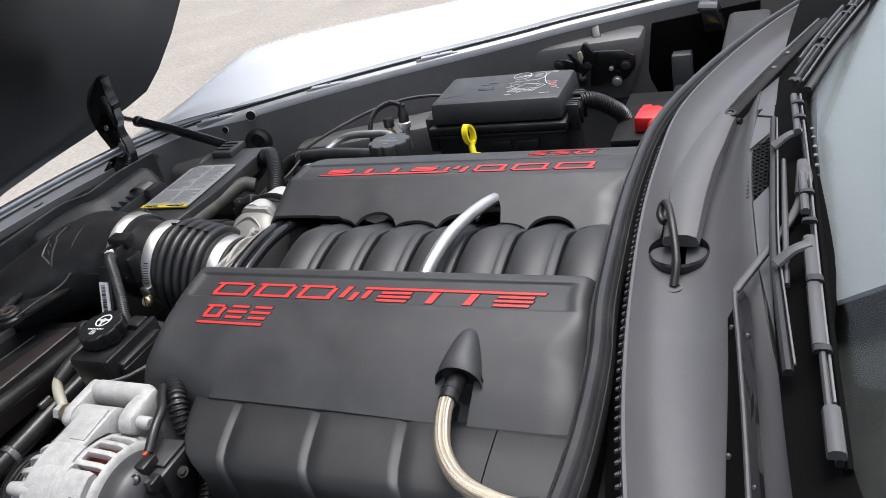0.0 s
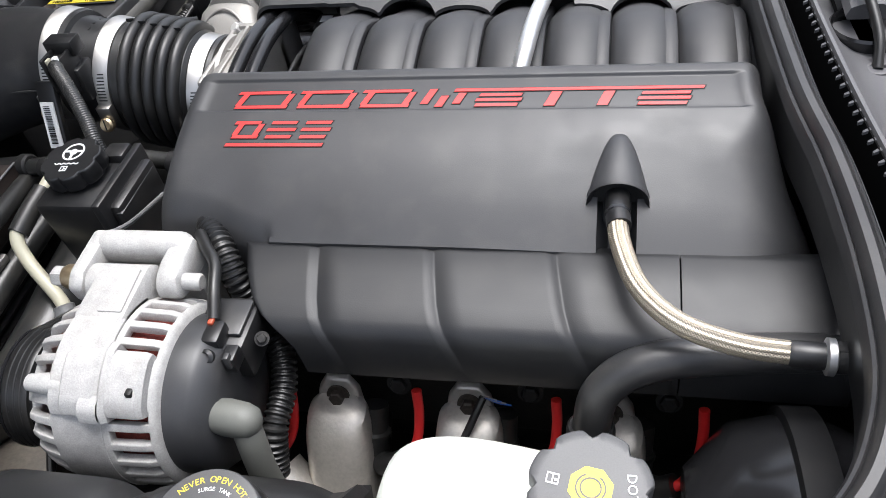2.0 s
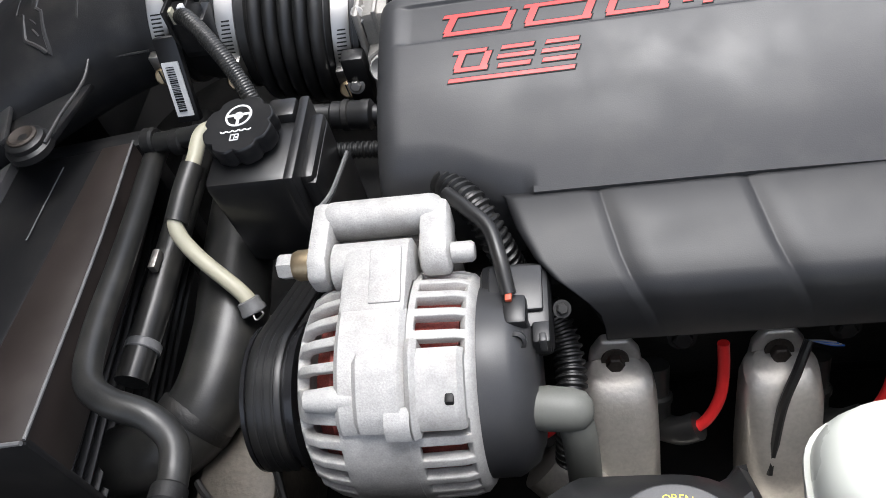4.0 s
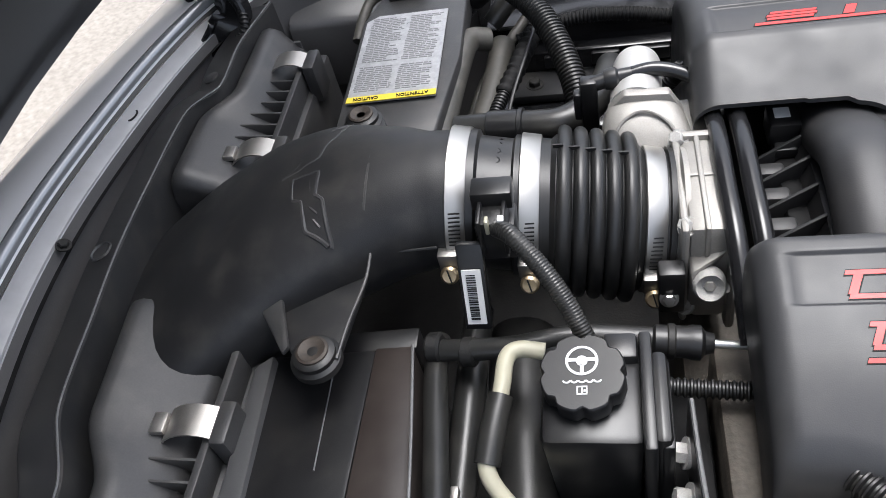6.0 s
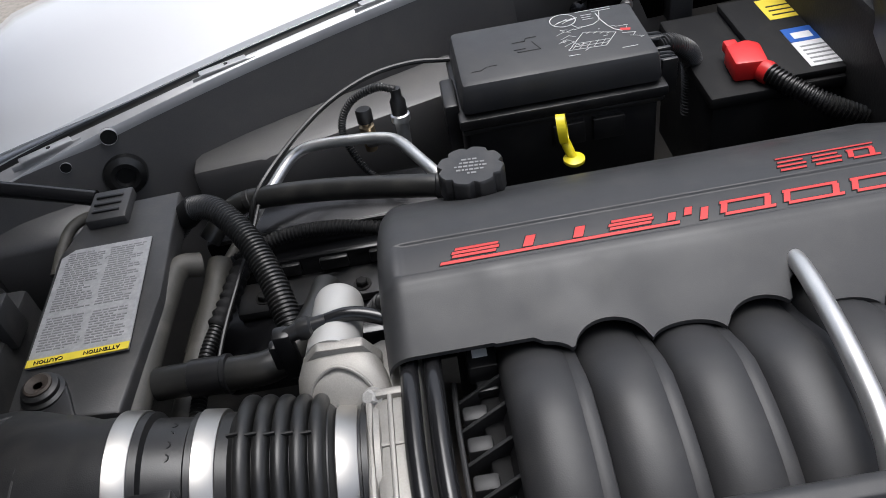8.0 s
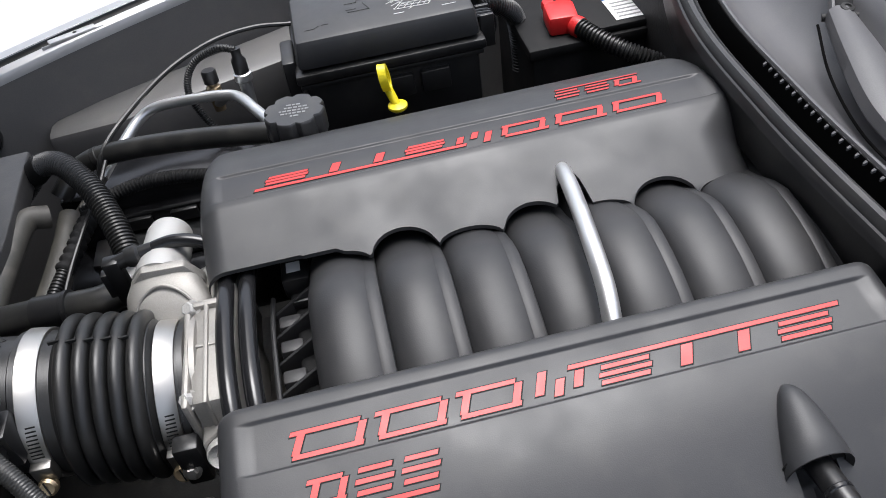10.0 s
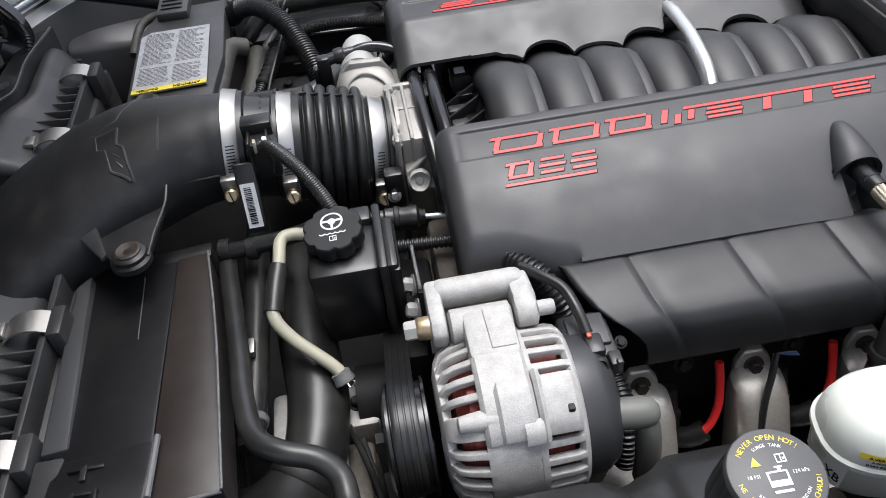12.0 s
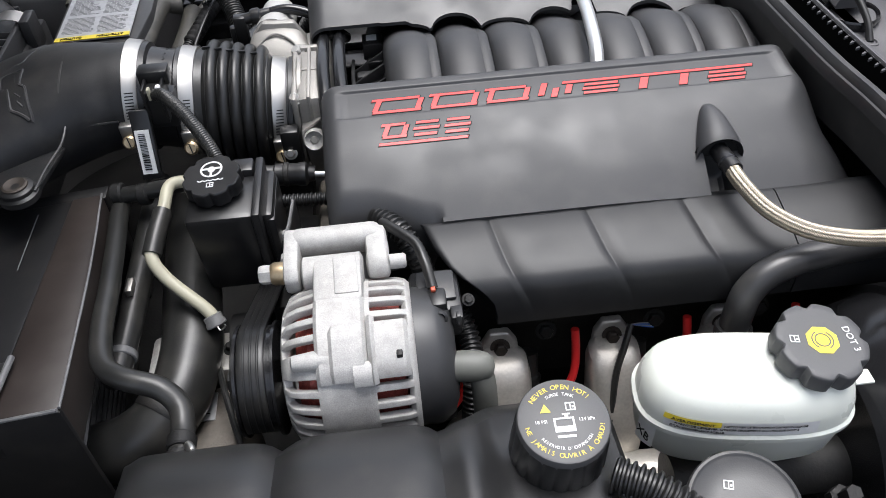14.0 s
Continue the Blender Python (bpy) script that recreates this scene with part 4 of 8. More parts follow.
part("stop_screw", hexbolt((-0.277, -0.076, 0.785), (0, -1, 0.5), 0.005, 0.006), STEEL, tb)
# motor lying across, its rounded cap pointing away
MA = Vector((0.06, 1, -0.10)).normalized()
part("motor_cap", lathe([(0.0, 0.0225), (0.002, 0.0222), (0.066, 0.0212), (0.072, 0.0198), (0.076, 0.0165), (0.078, 0.010), (0.0785, 0.001)], (-0.293, 0.086, 0.834), MA, 40), PALECAST, tb, "smooth pale aluminium motor cap")
part("motor_flange", plate([(-0.315, 0.080, 0.806), (-0.257, 0.080, 0.802), (-0.254, 0.080, 0.832), (-0.266, 0.080, 0.853), (-0.302, 0.080, 0.855), (-0.316, 0.080, 0.840)], (0, 1, 0), 0.010, 0.002), ALLOY, tb)
rings = []
for y, cx, cz, a, b in ((0.082, -0.288, 0.824, 0.031, 0.024), (0.070, -0.287, 0.820, 0.035, 0.028), (0.056, -0.285, 0.813, 0.0370, 0.0285), (0.043, -0.281, 0.805, 0.036, 0.027), (0.033, -0.276, 0.797, 0.030, 0.022), (0.027, -0.273, 0.791, 0.018, 0.013)):
    rings.append(ellipse_ring((cx, y, cz), (1, 0, 0), (0, 0.2, 1), a, b, 36, 3.0))
part("gear_housing", skin(rings), ALLOY, tb)
part("housing_rib", tube([(-0.314, 0.048, 0.826), (-0.306, 0.062, 0.840), (-0.288, 0.068, 0.8475), (-0.270, 0.060, 0.842), (-0.258, 0.046, 0.828)], 0.0016, 8), ALLOY, tb, "raised arc on the housing")
part("gear_housing_neck", box(-0.268, -0.226, 0.036, 0.112, 0.74, 0.826, 0.012), ALLOY, tb)
part("housing_bolt", hexbolt((-0.262, 0.040, 0.838), (-0.4, -0.4, 0.8), 0.006, 0.008), CAST, tb)

# two pipes crossing in front of the manifold
cross = thing("coolant_crossover_pipe", (-0.21, 0, 0.82), "two glossy black pipes crossing ahead of the intake", "pipe")
for x in (-0.2335, -0.2155):
    part("pipe", tube([(x + 0.004, 0.13, 0.80), (x, 0.08, 0.832), (x, 0.03, 0.8445), (x, -0.02, 0.845), (x + 0.002, -0.07, 0.836), (x + 0.006, -0.13, 0.80)], 0.0072, 16), GLOSS, cross)
conn = thing("map_sensor", (-0.175, 0.055, 0.80), "small black pressure sensor with a white sticker", "sensor")
part("sensor_body", box(-0.190, -0.166, 0.060, 0.088, 0.806, 0.827, 0.002), PLASTIC, conn)
part("sensor_foot", box(-0.186, -0.168, 0.050, 0.094, 0.800, 0.810, 0.002), PLASTIC, conn)
part("sticker", box(-0.185, -0.173, 0.070, 0.082, 0.827, 0.8276, 0.0), WHITEINK, conn, "small white and blue sticker")

# ---- intake manifold ----
man = thing("intake_manifold", (0.03, 0, 0.74), "black nylon intake manifold with eight humped runners", "intake manifold")
part("plenum", box(-0.17, 0.24, -0.09, 0.09, 0.73, 0.822, 0.02), RUNNER, man)
for i in range(8):
    xc = -0.1375 + 0.0565 * i
    rings = []
    for k in range(25):
        a = radians(-8 + 196 * k / 24)
        c = Vector((xc, 0.118 * math.cos(a), 0.775 + 0.070 * math.sin(a)))
        nrm = Vector((0, math.cos(a) / 0.118, math.sin(a) / 0.070)).normalized()
        c.z -= 0.017 * step(-0.005, 0.055, c.y)
        rings.append(ellipse_ring(c, (1, 0, 0), nrm, 0.0295, 0.0225, 24, 2.2))
    run = part("runner", skin(rings), RUNNER, man)
    rib = []
    for k in range(25):
        a = radians(-8 + 196 * k / 24)
        nrm = Vector((0, math.cos(a) / 0.118, math.sin(a) / 0.070)).normalized()
        c = Vector((xc + 0.0215, 0.118 * math.cos(a), 0.775 + 0.070 * math.sin(a))) + nrm * 0.0132
        c.z -= 0.017 * step(-0.005, 0.055, c.y)
        rib.append(ellipse_ring(c, (1, 0, 0), nrm, 0.0080, 0.0052, 12, 2.6))
    part("weld_seam", skin(rib), RUNNER, run)
part("front_plate", box(-0.186, -0.160, -0.070, 0.075, 0.730, 0.800, 0.006), MATTE, man, "black front wall of the manifold")
for y in (0.048, 0.022, -0.008, -0.040):
    part("front_rib", plate([(-0.203, y, 0.800), (-0.164, y + 0.006, 0.822), (-0.164, y + 0.006, 0.770), (-0.203, y, 0.770)], (0, 1, 0), 0.0035, 0.0008), RUNNER, man)
for y in (0.030, 0.002, -0.030):
    part("front_pocket", box(-0.200, -0.180, y, y + 0.014, 0.760, 0.804, 0.003), RUNNER, man)
part("front_edge", tube([(-0.203, 0.066, 0.804), (-0.204, 0.020, 0.808), (-0.203, -0.050, 0.804)], 0.0022, 8), RUNNER, man)

# ---- fuel rail covers ----
def laid_on(bm, height, lift=0.0008):
    """Let flat marks follow the cover's surface."""
    bmesh.ops.subdivide_edges(bm, edges=[e for e in bm.edges if e.calc_length() > 0.006], cuts=4, use_grid_fill=True)
    for v in bm.verts:
        v.co.z += height(v.co.x, v.co.y) + lift
    return bm


def bars_on(bars, slant, m, height, parent, s=1.0):
    """Red painted bars, each on a slightly wider black bar: painted recess shade."""
    for x0, x1, y0, y1 in bars:
        e = 0.0007
        part("bar_groove", laid_on(placed(flat_bar(x0 * s - e, x1 * s + e, y0 - e, y1 + e, slant, 0.0003), m), height, 0.0001), DARKINK, parent, smooth=False)
        part("red_bar", laid_on(placed(flat_bar(x0 * s, x1 * s, y0, y1, slant, 0.0004), m), height, 0.0003), RED, parent, smooth=False)


def frame_bars(x0, x1, h, w=0.0030, v=0.0052):
    """A slanted box drawn with four bars."""
    return [(x0, x1, h - w, h), (x0, x1, 0, w), (x0, x0 + v, w, h - w), (x1 - v, x1, w, h - w)]


def stack_bars(x0, x1, h, w=0.0030):
    """Three bars one over another."""
    return [(x0 + 0.003, x1, h - w, h), (x0, x1, (h - w) / 2, (h + w) / 2), (x0, x1 - 0.003, 0, w)]


def mark_shapes(m, height, parent, s=1.0, h=0.0185):
    """The name on the cover as plain red shapes: boxes, slanted bars and stacks under one long stroke."""
    bars = frame_bars(0.000, 0.046, h) + frame_bars(0.056, 0.100, h) + frame_bars(0.110, 0.150, h)
    bars += [(0.160, 0.166, 0.003, h), (0.172, 0.178, 0.0, h - 0.0075), (0.186, 0.192, 0.003, h - 0.0046), (0.186, 0.376, h - 0.0030, h)]
    bars += stack_bars(0.204, 0.240, h - 0.0055, 0.0028) + [(0.258, 0.266, 0.0, h - 0.0046), (0.298, 0.306, 0.0, h - 0.0046)] + stack_bars(0.328, 0.366, h - 0.0055, 0.0028)
    bars_on(bars, 0.40, m, height, parent, s)


def small_mark(m, height, parent):
    bars = [(a, b, c + 0.004, d + 0.004) for a, b, c, d in frame_bars(0.004, 0.026, 0.016, 0.0028, 0.0045)] + [(a, b, c + 0.004, d + 0.004) for x in (0.033, 0.062) for a, b, c, d in stack_bars(x, x + 0.024, 0.016, 0.0028)]
    bars_on(bars + [(0.000, 0.082, -0.003, -0.0004)], 0.4, m, height, parent)


NEAR_PROFILE = [(p.x, p.y) for p in spline([(-0.095, 0.880, 0), (-0.107, 0.8838, 0), (-0.118, 0.8838, 0), (-0.150, 0.8785, 0), (-0.188, 0.868, 0), (-0.225, 0.851, 0), (-0.264, 0.8275, 0)], 8)]


def near_height(x, y):
    pts = NEAR_PROFILE
    z = pts[-1][1]
    for (a, za), (b, zb) in zip(pts, pts[1:]):
        if b <= y <= a:
            t = (a - y) / (a - b)
            z = za + (zb - za) * t
            break
    if y > pts[0][0]:
        z = pts[0][1]
    band = step(-0.1185, -0.121, y) * step(-0.1555, -0.1525, y) * step(-0.214, -0.210, x) * step(0.226, 0.215, x)
    z -= 0.0024 * band
    z -= rounding(x + 0.232, 0.018) + rounding(0.240 - x, 0.016 + 0.034 * step(-0.150, -0.20, y))
    z -= rounding(-0.101 - y, 0.010)
    z -= 0.006 * step(0.0, 0.24, x) * step(-0.15, -0.22, y)
    if x < -0.13:
        z -= rounding(y + 0.245 + 0.018 * step(-0.20, -0.13, x), 0.022)
    slot = abs(x - 0.128) / 0.0125 if y < -0.205 else 9
    if slot < 1:
        z -= 0.032 * (1 - slot ** 8) * step(-0.212, -0.222, y)
    return z


ncov = thing("fuel_rail_cover", (0.0, -0.17, 0.80), "matt black plastic engine cover with red marks and a dome", "engine cover", "engine covers")


def near_rows(a, b):
    """Rows across the cover, closer together at the edges of the sunk band."""
    ys = [a - 0.0175 * i / 14 for i in range(14)] + [-0.1185 - 0.0028 * i / 5 for i in range(6)] + [-0.122 - 0.030 * i / 14 for i in range(14)] + [-0.1523 - 0.0034 * i / 5 for i in range(6)]
    return ys + [-0.157 + (b + 0.157) * i / 70 for i in range(71)]


xs = spread(-0.232, 0.240, 110, 0.02, 9)
near_shell = shell(xs, lambda x: -0.101, lambda x: -0.258 + 0.012 * step(-0.135, -0.20, x), near_rows, near_height, lambda x, y: 0.035 if y < -0.24 and x > -0.14 else 0.05)
for v in near_shell.verts:
    v.co.x += max(0.0, v.co.x - 0.15) / 0.09 * (0.036 * step(-0.13, -0.25, v.co.y) - 0.010)
body = part("cover_shell", near_shell, COVER, ncov)


m = Matrix.Translation((-0.183, -0.1505, 0))
mark_shapes(m, near_height, body, 0.985)
small_mark(Matrix.Translation((-0.180, -0.186, 0)), near_height, body)
# dome over the fuel line
rings = []
for k in range(13):
    t = k / 12
    y = -0.178 - 0.050 * t
    w = 0.0215 * math.sqrt(min(1, t * 1.0 + 0.02)) * (0.93 + 0.07 * t) + 0.0004
    h = 0.0220 * math.sqrt(min(1, t * 1.15 + 0.01))
    zb = near_height(0.09, y) - 0.002
    rings.append([(0.128 + w * math.cos(radians(a)), y, zb + h * max(0, math.sin(radians(a))) ** 0.85) for a in range(0, 181, 12)])
bm = skin(rings, close=False)
part("dome", bm, COVER, body, "smooth raised dome over the fuel line")
lip = [Vector(p) + Vector((0, -0.0005, 0)) for p in rings[-1]]
part("dome_mouth", skin([lip, [Vector((0.128 + (p.x - 0.128) * 0.85, p.y + 0.004, p.z - 0.002)) for p in lip]], close=False), PLASTIC, body)
# A flat black sheet paints the shade inside the dome's mouth.
part("dome_recess", plate([(p.x, p.y + 0.006, p.z) for p in lip[::-1]], (0, 1, 0), 0.001, 0.0), DARKINK, body)


FAR_PROFILE = [(p.x, p.y) for p in spline([(0.040, 0.846, 0), (0.060, 0.8555, 0), (0.080, 0.8645, 0), (0.098, 0.8725, 0), (0.108, 0.8765, 0), (0.118, 0.8790, 0), (0.150, 0.8798, 0), (0.190, 0.8715, 0), (0.230, 0.853, 0), (0.284, 0.816, 0)], 6)]


def far_height(x, y):
    pts = FAR_PROFILE
    z = pts[-1][1]
    for (a, za), (b, zb) in zip(pts, pts[1:]):
        if a <= y <= b:
            z = za + (zb - za) * (y - a) / (b - a)
            break
    if y < pts[0][0]:
        z = pts[0][1] - (pts[0][0] - y)
    band = step(0.1195, 0.122, y) * step(0.1585, 0.1555, y) * step(-0.231, -0.227, x) * step(0.226, 0.215, x)
    z -= 0.0024 * band
    z -= rounding(x + 0.249, 0.020) + rounding(0.240 - x, 0.016 + 0.034 * step(0.120, 0.08, y))
    z -= 0.022 * step(0.030, 0.022, math.hypot(x + 0.158, (y - 0.264) * 0.9)) if y > 0.19 else 0
    return z


def scallop(x):
    """The inner rim, cut round over every runner."""
    k = (x + 0.1375) / 0.0565
    d = abs(k - round(k)) * 2
    deep = 0.021 if round(k) % 2 else 0.011
    if x < -0.166:
        return 0.0585
    base = 0.0415 - 0.029 * (x + 0.081) + deep * math.sqrt(max(0.0, 1 - d * d))
    if x < -0.1375:
        base = max(base, 0.0575)
    else:
        base = max(base, 0.0575 - 0.55 * (x + 0.1375))  if x < -0.112 else base
    tubecut = 0.034 * math.sqrt(max(0.0, 1 - ((x - 0.068) / 0.0135) ** 2))
    return base + tubecut


def far_rows(a, b):
    ys = [a + (0.119 - a) * i / 40 for i in range(40)] + [0.1193 + 0.0030 * i / 5 for i in range(6)] + [0.123 + 0.032 * i / 16 for i in range(16)] + [0.1553 + 0.0034 * i / 5 for i in range(6)]
    return ys + [0.160 + (b - 0.160) * i / 80 for i in range(81)]


fcov = thing("fuel_rail_cover", (0.0, 0.15, 0.80), "matt black plastic engine cover with red marks and a filler notch", "engine cover", "engine covers")
xs = spread(-0.249, 0.240, 190, 0.02, 9)
fbody = part("cover_shell", shell(xs, scallop, lambda x: 0.282, far_rows, far_height, lambda x, y: 0.004 + 0.05 * step(0.10, 0.2, y) + 0.045 * step(-0.235, -0.249, x) * step(0.068, 0.10, y)), COVER, fcov)
mark_shapes(pose(0.180, 0.1415, 0, 0, 0, 180), far_height, fbody, 1.0, 0.0160)
small_mark(pose(0.176, 0.184, 0, 0, 0, 180), far_height, fbody)

# lower coil cover below the near seam
coil = thing("coil_cover", (0.03, -0.29, 0.74), "black ribbed plastic coil cover below the seam", "engine cover")


COIL = [(-0.246, 0.822), (-0.2575, 0.8290), (-0.262, 0.8300), (-0.285, 0.8262), (-0.305, 0.8220), (-0.318, 0.8185), (-0.3250, 0.8140), (-0.3285, 0.8060), (-0.3305, 0.797), (-0.3325, 0.784), (-0.3320, 0.771), (-0.300, 0.760)]
COILPUSH = (0, 0.8, 1, 1, 1, 1, 1, 0.9, 0.75, 0.5, 0.3, 0)


def coil_ridge(x):
    """Three creased valleys across the cover: a broad front facet, a crisp line, a rear facet."""
    h = 0.0
    for c in (-0.097, -0.009, 0.079):
        d = x - c
        h -= 0.0027 * (max(0.0, 1 + d / 0.0060) if d < 0 else max(0.0, 1 - d / 0.0110))
    return h


def coil_section(x, a, b):
    """One cross-section; the valleys lean back towards the foot, and so does the front end."""
    out = []
    for i, (y, z) in enumerate(COIL):
        px = x + 0.040 * i / 10 * step(a, a + 0.035, x) * step(b, b - 0.045, x)
        if a < 0:
            px += 0.062 * step(1, 9, i) * max(0.0, 1 - (x - a) / (b - a) / 0.14) ** 1.5
        end = rounding(x - a, 0.010) if a < 0 else 0
        push = coil_ridge(x) * COILPUSH[i] if a < 0 else 0
        out.append((px, y - push * 0.6 + end * 0.8, z + push * 0.8 - end * 0.5))
    return out


for name, a, b in (("front_section", -0.152, 0.1698), ("rear_section", 0.1710, 0.275)):
    cuts = {a, b} | {a + (b - a) * i / 48 for i in range(1, 48)}
    if a < 0:
        cuts |= {a + 0.001 * i for i in range(1, 12)}
        for c in (-0.097, -0.009, 0.079):
            cuts = {v for v in cuts if min(abs(v - c), abs(v - c + 0.0060), abs(v - c - 0.011)) > 0.0012} | {c, c - 0.0060, c + 0.011, c - 0.0010, c + 0.0010}
    part(name, skin([coil_section(v, a, b) for v in sorted(cuts)]), COILPLASTIC, coil, flat_angle=48)

# steel fuel crossover tube and braided fuel line
fuel = thing("fuel_crossover_tube", (0.06, 0, 0.84), "bare metal fuel tube between the two covers", "tube")
part("tube", tube([(0.069, 0.12, 0.842), (0.068, 0.095, 0.856), (0.066, 0.070, 0.866), (0.060, 0.02, 0.876), (0.054, -0.03, 0.880), (0.050, -0.07, 0.876), (0.046, -0.096, 0.866), (0.045, -0.11, 0.85)], 0.0072, 18), TUBE, fuel)
part("end_seal", lathe([(-0.004, 0.0078), (-0.002, 0.0105), (0.004, 0.0105), (0.006, 0.0078)], (0.0685, 0.092, 0.8572), (0, 1, -0.4), 20), RUBBER, fuel, "black rubber seal")

hose = thing("braided_fuel_hose", (0.16, -0.29, 0.82), "braided stainless fuel hose with a crimped end", "hose")
BRAIDLINE = [(0.128, -0.218, 0.850), (0.128, -0.244, 0.854), (0.131, -0.272, 0.852), (0.143, -0.305, 0.848), (0.166, -0.330, 0.846), (0.198, -0.344, 0.846), (0.232, -0.348, 0.845)]
part("core", tube(BRAIDLINE, 0.0061, 16), BRAIDCORE, hose)
line = spline(BRAIDLINE, 56)[64:]
for hand in (1, -1):
    bm = bmesh.new()
    for k in range(24):
        pts = []
        u = None
        for i, p in enumerate(line):
            d = (line[min(i + 1, len(line) - 1)] - line[max(i - 1, 0)]).normalized()
            if u is None:
                u = frame_of(d)[0]
            u = (u - d * u.dot(d)).normalized()
            v = d.cross(u)
            a = 2 * math.pi * k / 24 + hand * i * 0.085
            pts.append((p + (u * math.cos(a) + v * math.sin(a)) * (0.0066 + 0.0003 * math.sin(hand * i * 1.02 + k * math.pi)), u * math.cos(a) + v * math.sin(a)))
        rr = []
        for i, (p, out) in enumerate(pts):
            d = (pts[min(i + 1, len(pts) - 1)][0] - pts[max(i - 1, 0)][0]).normalized()
            w = d.cross(out)
            rr.append([p + w * 0.00062, p + out * 0.00028, p - w * 0.00062])
        skin(rr, bm=bm, caps=False)
    tagged(part("braid", bm, BRAID, hose), kind="stuff")
part("collar", tube([(0.128, -0.210, 0.8485), (0.128, -0.230, 0.852), (0.1282, -0.244, 0.854), (0.1294, -0.256, 0.8538)], 0.0084, 20), PLASTIC, hose, "black hose collar")
part("collar_ring", lathe([(-0.002, 0.0082), (-0.001, 0.0090), (0.001, 0.0090), (0.002, 0.0082)], (0.1282, -0.245, 0.854), (0.05, -1, 0.05), 24), GLOSS, hose)
part("crimp", lathe([(-0.004, 0.0070), (-0.002, 0.0080), (0.014, 0.0080), (0.016, 0.0078)], (0.230, -0.348, 0.845), (1, -0.05, 0), 24), PLASTIC, hose, "black crimped sleeve")
part("lock_ring", lathe([(0.015, 0.0090), (0.016, 0.0110), (0.020, 0.0110), (0.021, 0.0090)], (0.230, -0.348, 0.845), (1, -0.05, 0), 24), TUBE, hose, "silver lock ring")
part("lock_clip", box(0.247, 0.266, -0.352, -0.344, 0.8525, 0.8545, 0.0008), DARK, hose, "dark safety clip")
part("nut", lathe([(0.020, 0.0080), (0.022, 0.0092), (0.036, 0.0092), (0.038, 0.0082), (0.05, 0.0080)], (0.230, -0.348, 0.845), (1, -0.05, 0), 20), DARK, hose, "dark metal end fitting")
part("lock_ring", lathe([(0.036, 0.0090), (0.037, 0.0108), (0.040, 0.0108), (0.041, 0.0090)], (0.230, -0.348, 0.845), (1, -0.05, 0), 24), TUBE, hose, "silver lock ring")

# ---- cowl, wipers, windscreen ----
SEAL = [(0.345, -0.66, 0.90), (0.274, -0.37, 0.904), (0.244, -0.144, 0.904), (0.236, 0.06, 0.904), (0.252, 0.25, 0.904), (0.335, 0.50, 0.904), (0.45, 0.70, 0.91)]
SEALLINE = spline(SEAL, 14)
# the rubber itself leaves the cowl and turns forward round the booster
BULBLINE = spline([(0.200, -0.500, 0.898), (0.2180, -0.480, 0.899), (0.2370, -0.455, 0.900), (0.2490, -0.428, 0.902), (0.2570, -0.395, 0.904), (0.2600, -0.350, 0.904), (0.2595, -0.300, 0.904), (0.2550, -0.235, 0.904), (0.244, -0.144, 0.904), (0.236, 0.06, 0.904), (0.252, 0.25, 0.904), (0.335, 0.50, 0.904), (0.45, 0.70, 0.91)], 12)


def cowl_strip(profile, a=0, b=None, line=SEALLINE):
    rings = []
    for i, p in enumerate(line[a:b]):
        k = i + a
        d = (line[min(k + 1, len(line) - 1)] - line[max(k - 1, 0)]).normalized()
        o = Vector((d.y, -d.x, 0)).normalized()
        rings.append([p + o * x + Vector((0, 0, z)) for x, z in profile])
    return skin(rings)


seal = thing("cowl_weatherstrip", (0.25, 0, 0.86), "thick ribbed black rubber seal along the cowl", "weatherstrip")


part("bulb", cowl_strip([(-0.0085, -0.018), (-0.0083, -0.0095), (-0.0072, -0.0065), (-0.0055, -0.0055), (-0.0044, -0.0070), (-0.0034, -0.0022), (-0.0010, 0.0012), (0.0035, 0.0016), (0.0064, -0.0006), (0.0074, -0.0036), (0.0088, -0.0026), (0.0102, -0.0040), (0.0112, -0.0075), (0.0122, -0.0072), (0.0132, -0.0095), (0.0134, -0.018)], line=BULBLINE), SEALRUB, seal)
part("skirt", cowl_strip([(-0.006, -0.015), (0.010, -0.015), (0.008, -0.06), (-0.004, -0.06)], line=BULBLINE), RUBBER, seal)

COWLCUT = [(0.010, -0.050), (0.0240, -0.050), (0.0243, 0.0070), (0.0252, 0.0092), (0.0275, 0.0092), (0.0300, 0.0060), (0.039, -0.005), (0.047, -0.009), (0.062, -0.011), (0.080, -0.007), (0.098, 0.008), (0.112, 0.030), (0.119, 0.041), (0.1215, 0.0425), (0.123, 0.040), (0.123, -0.06), (0.010, -0.06)]
cowl = part("cowl_panel", cowl_strip(COWLCUT), COWL, car, "grey moulded plastic cowl panel")
part("cowl_edge", cowl_strip([(0.120, 0.0405), (0.144, 0.0470), (0.144, 0.03), (0.120, 0.03)], 46, 74), COWL, cowl, "grey edge of the cowl below the glass")
run, nxt = 0.0, 0.0
for p, q in zip(SEALLINE[6:], SEALLINE[7:-38]):
    run += (q - p).length
    while run > nxt:
        m = q + (p - q) * min(1.0, (run - nxt) / (q - p).length)
        nxt += 0.0098
        part("clip_tooth", plate([(m.x + 0.0205, m.y - 0.0008, m.z + 0.0045), (m.x + 0.0258, m.y - 0.0019, m.z + 0.0078), (m.x + 0.0258, m.y + 0.0019, m.z + 0.0078), (m.x + 0.0205, m.y + 0.0008, m.z + 0.0045)], (0, 0, -1), 0.0022, 0.0), COWL, cowl, smooth=False)
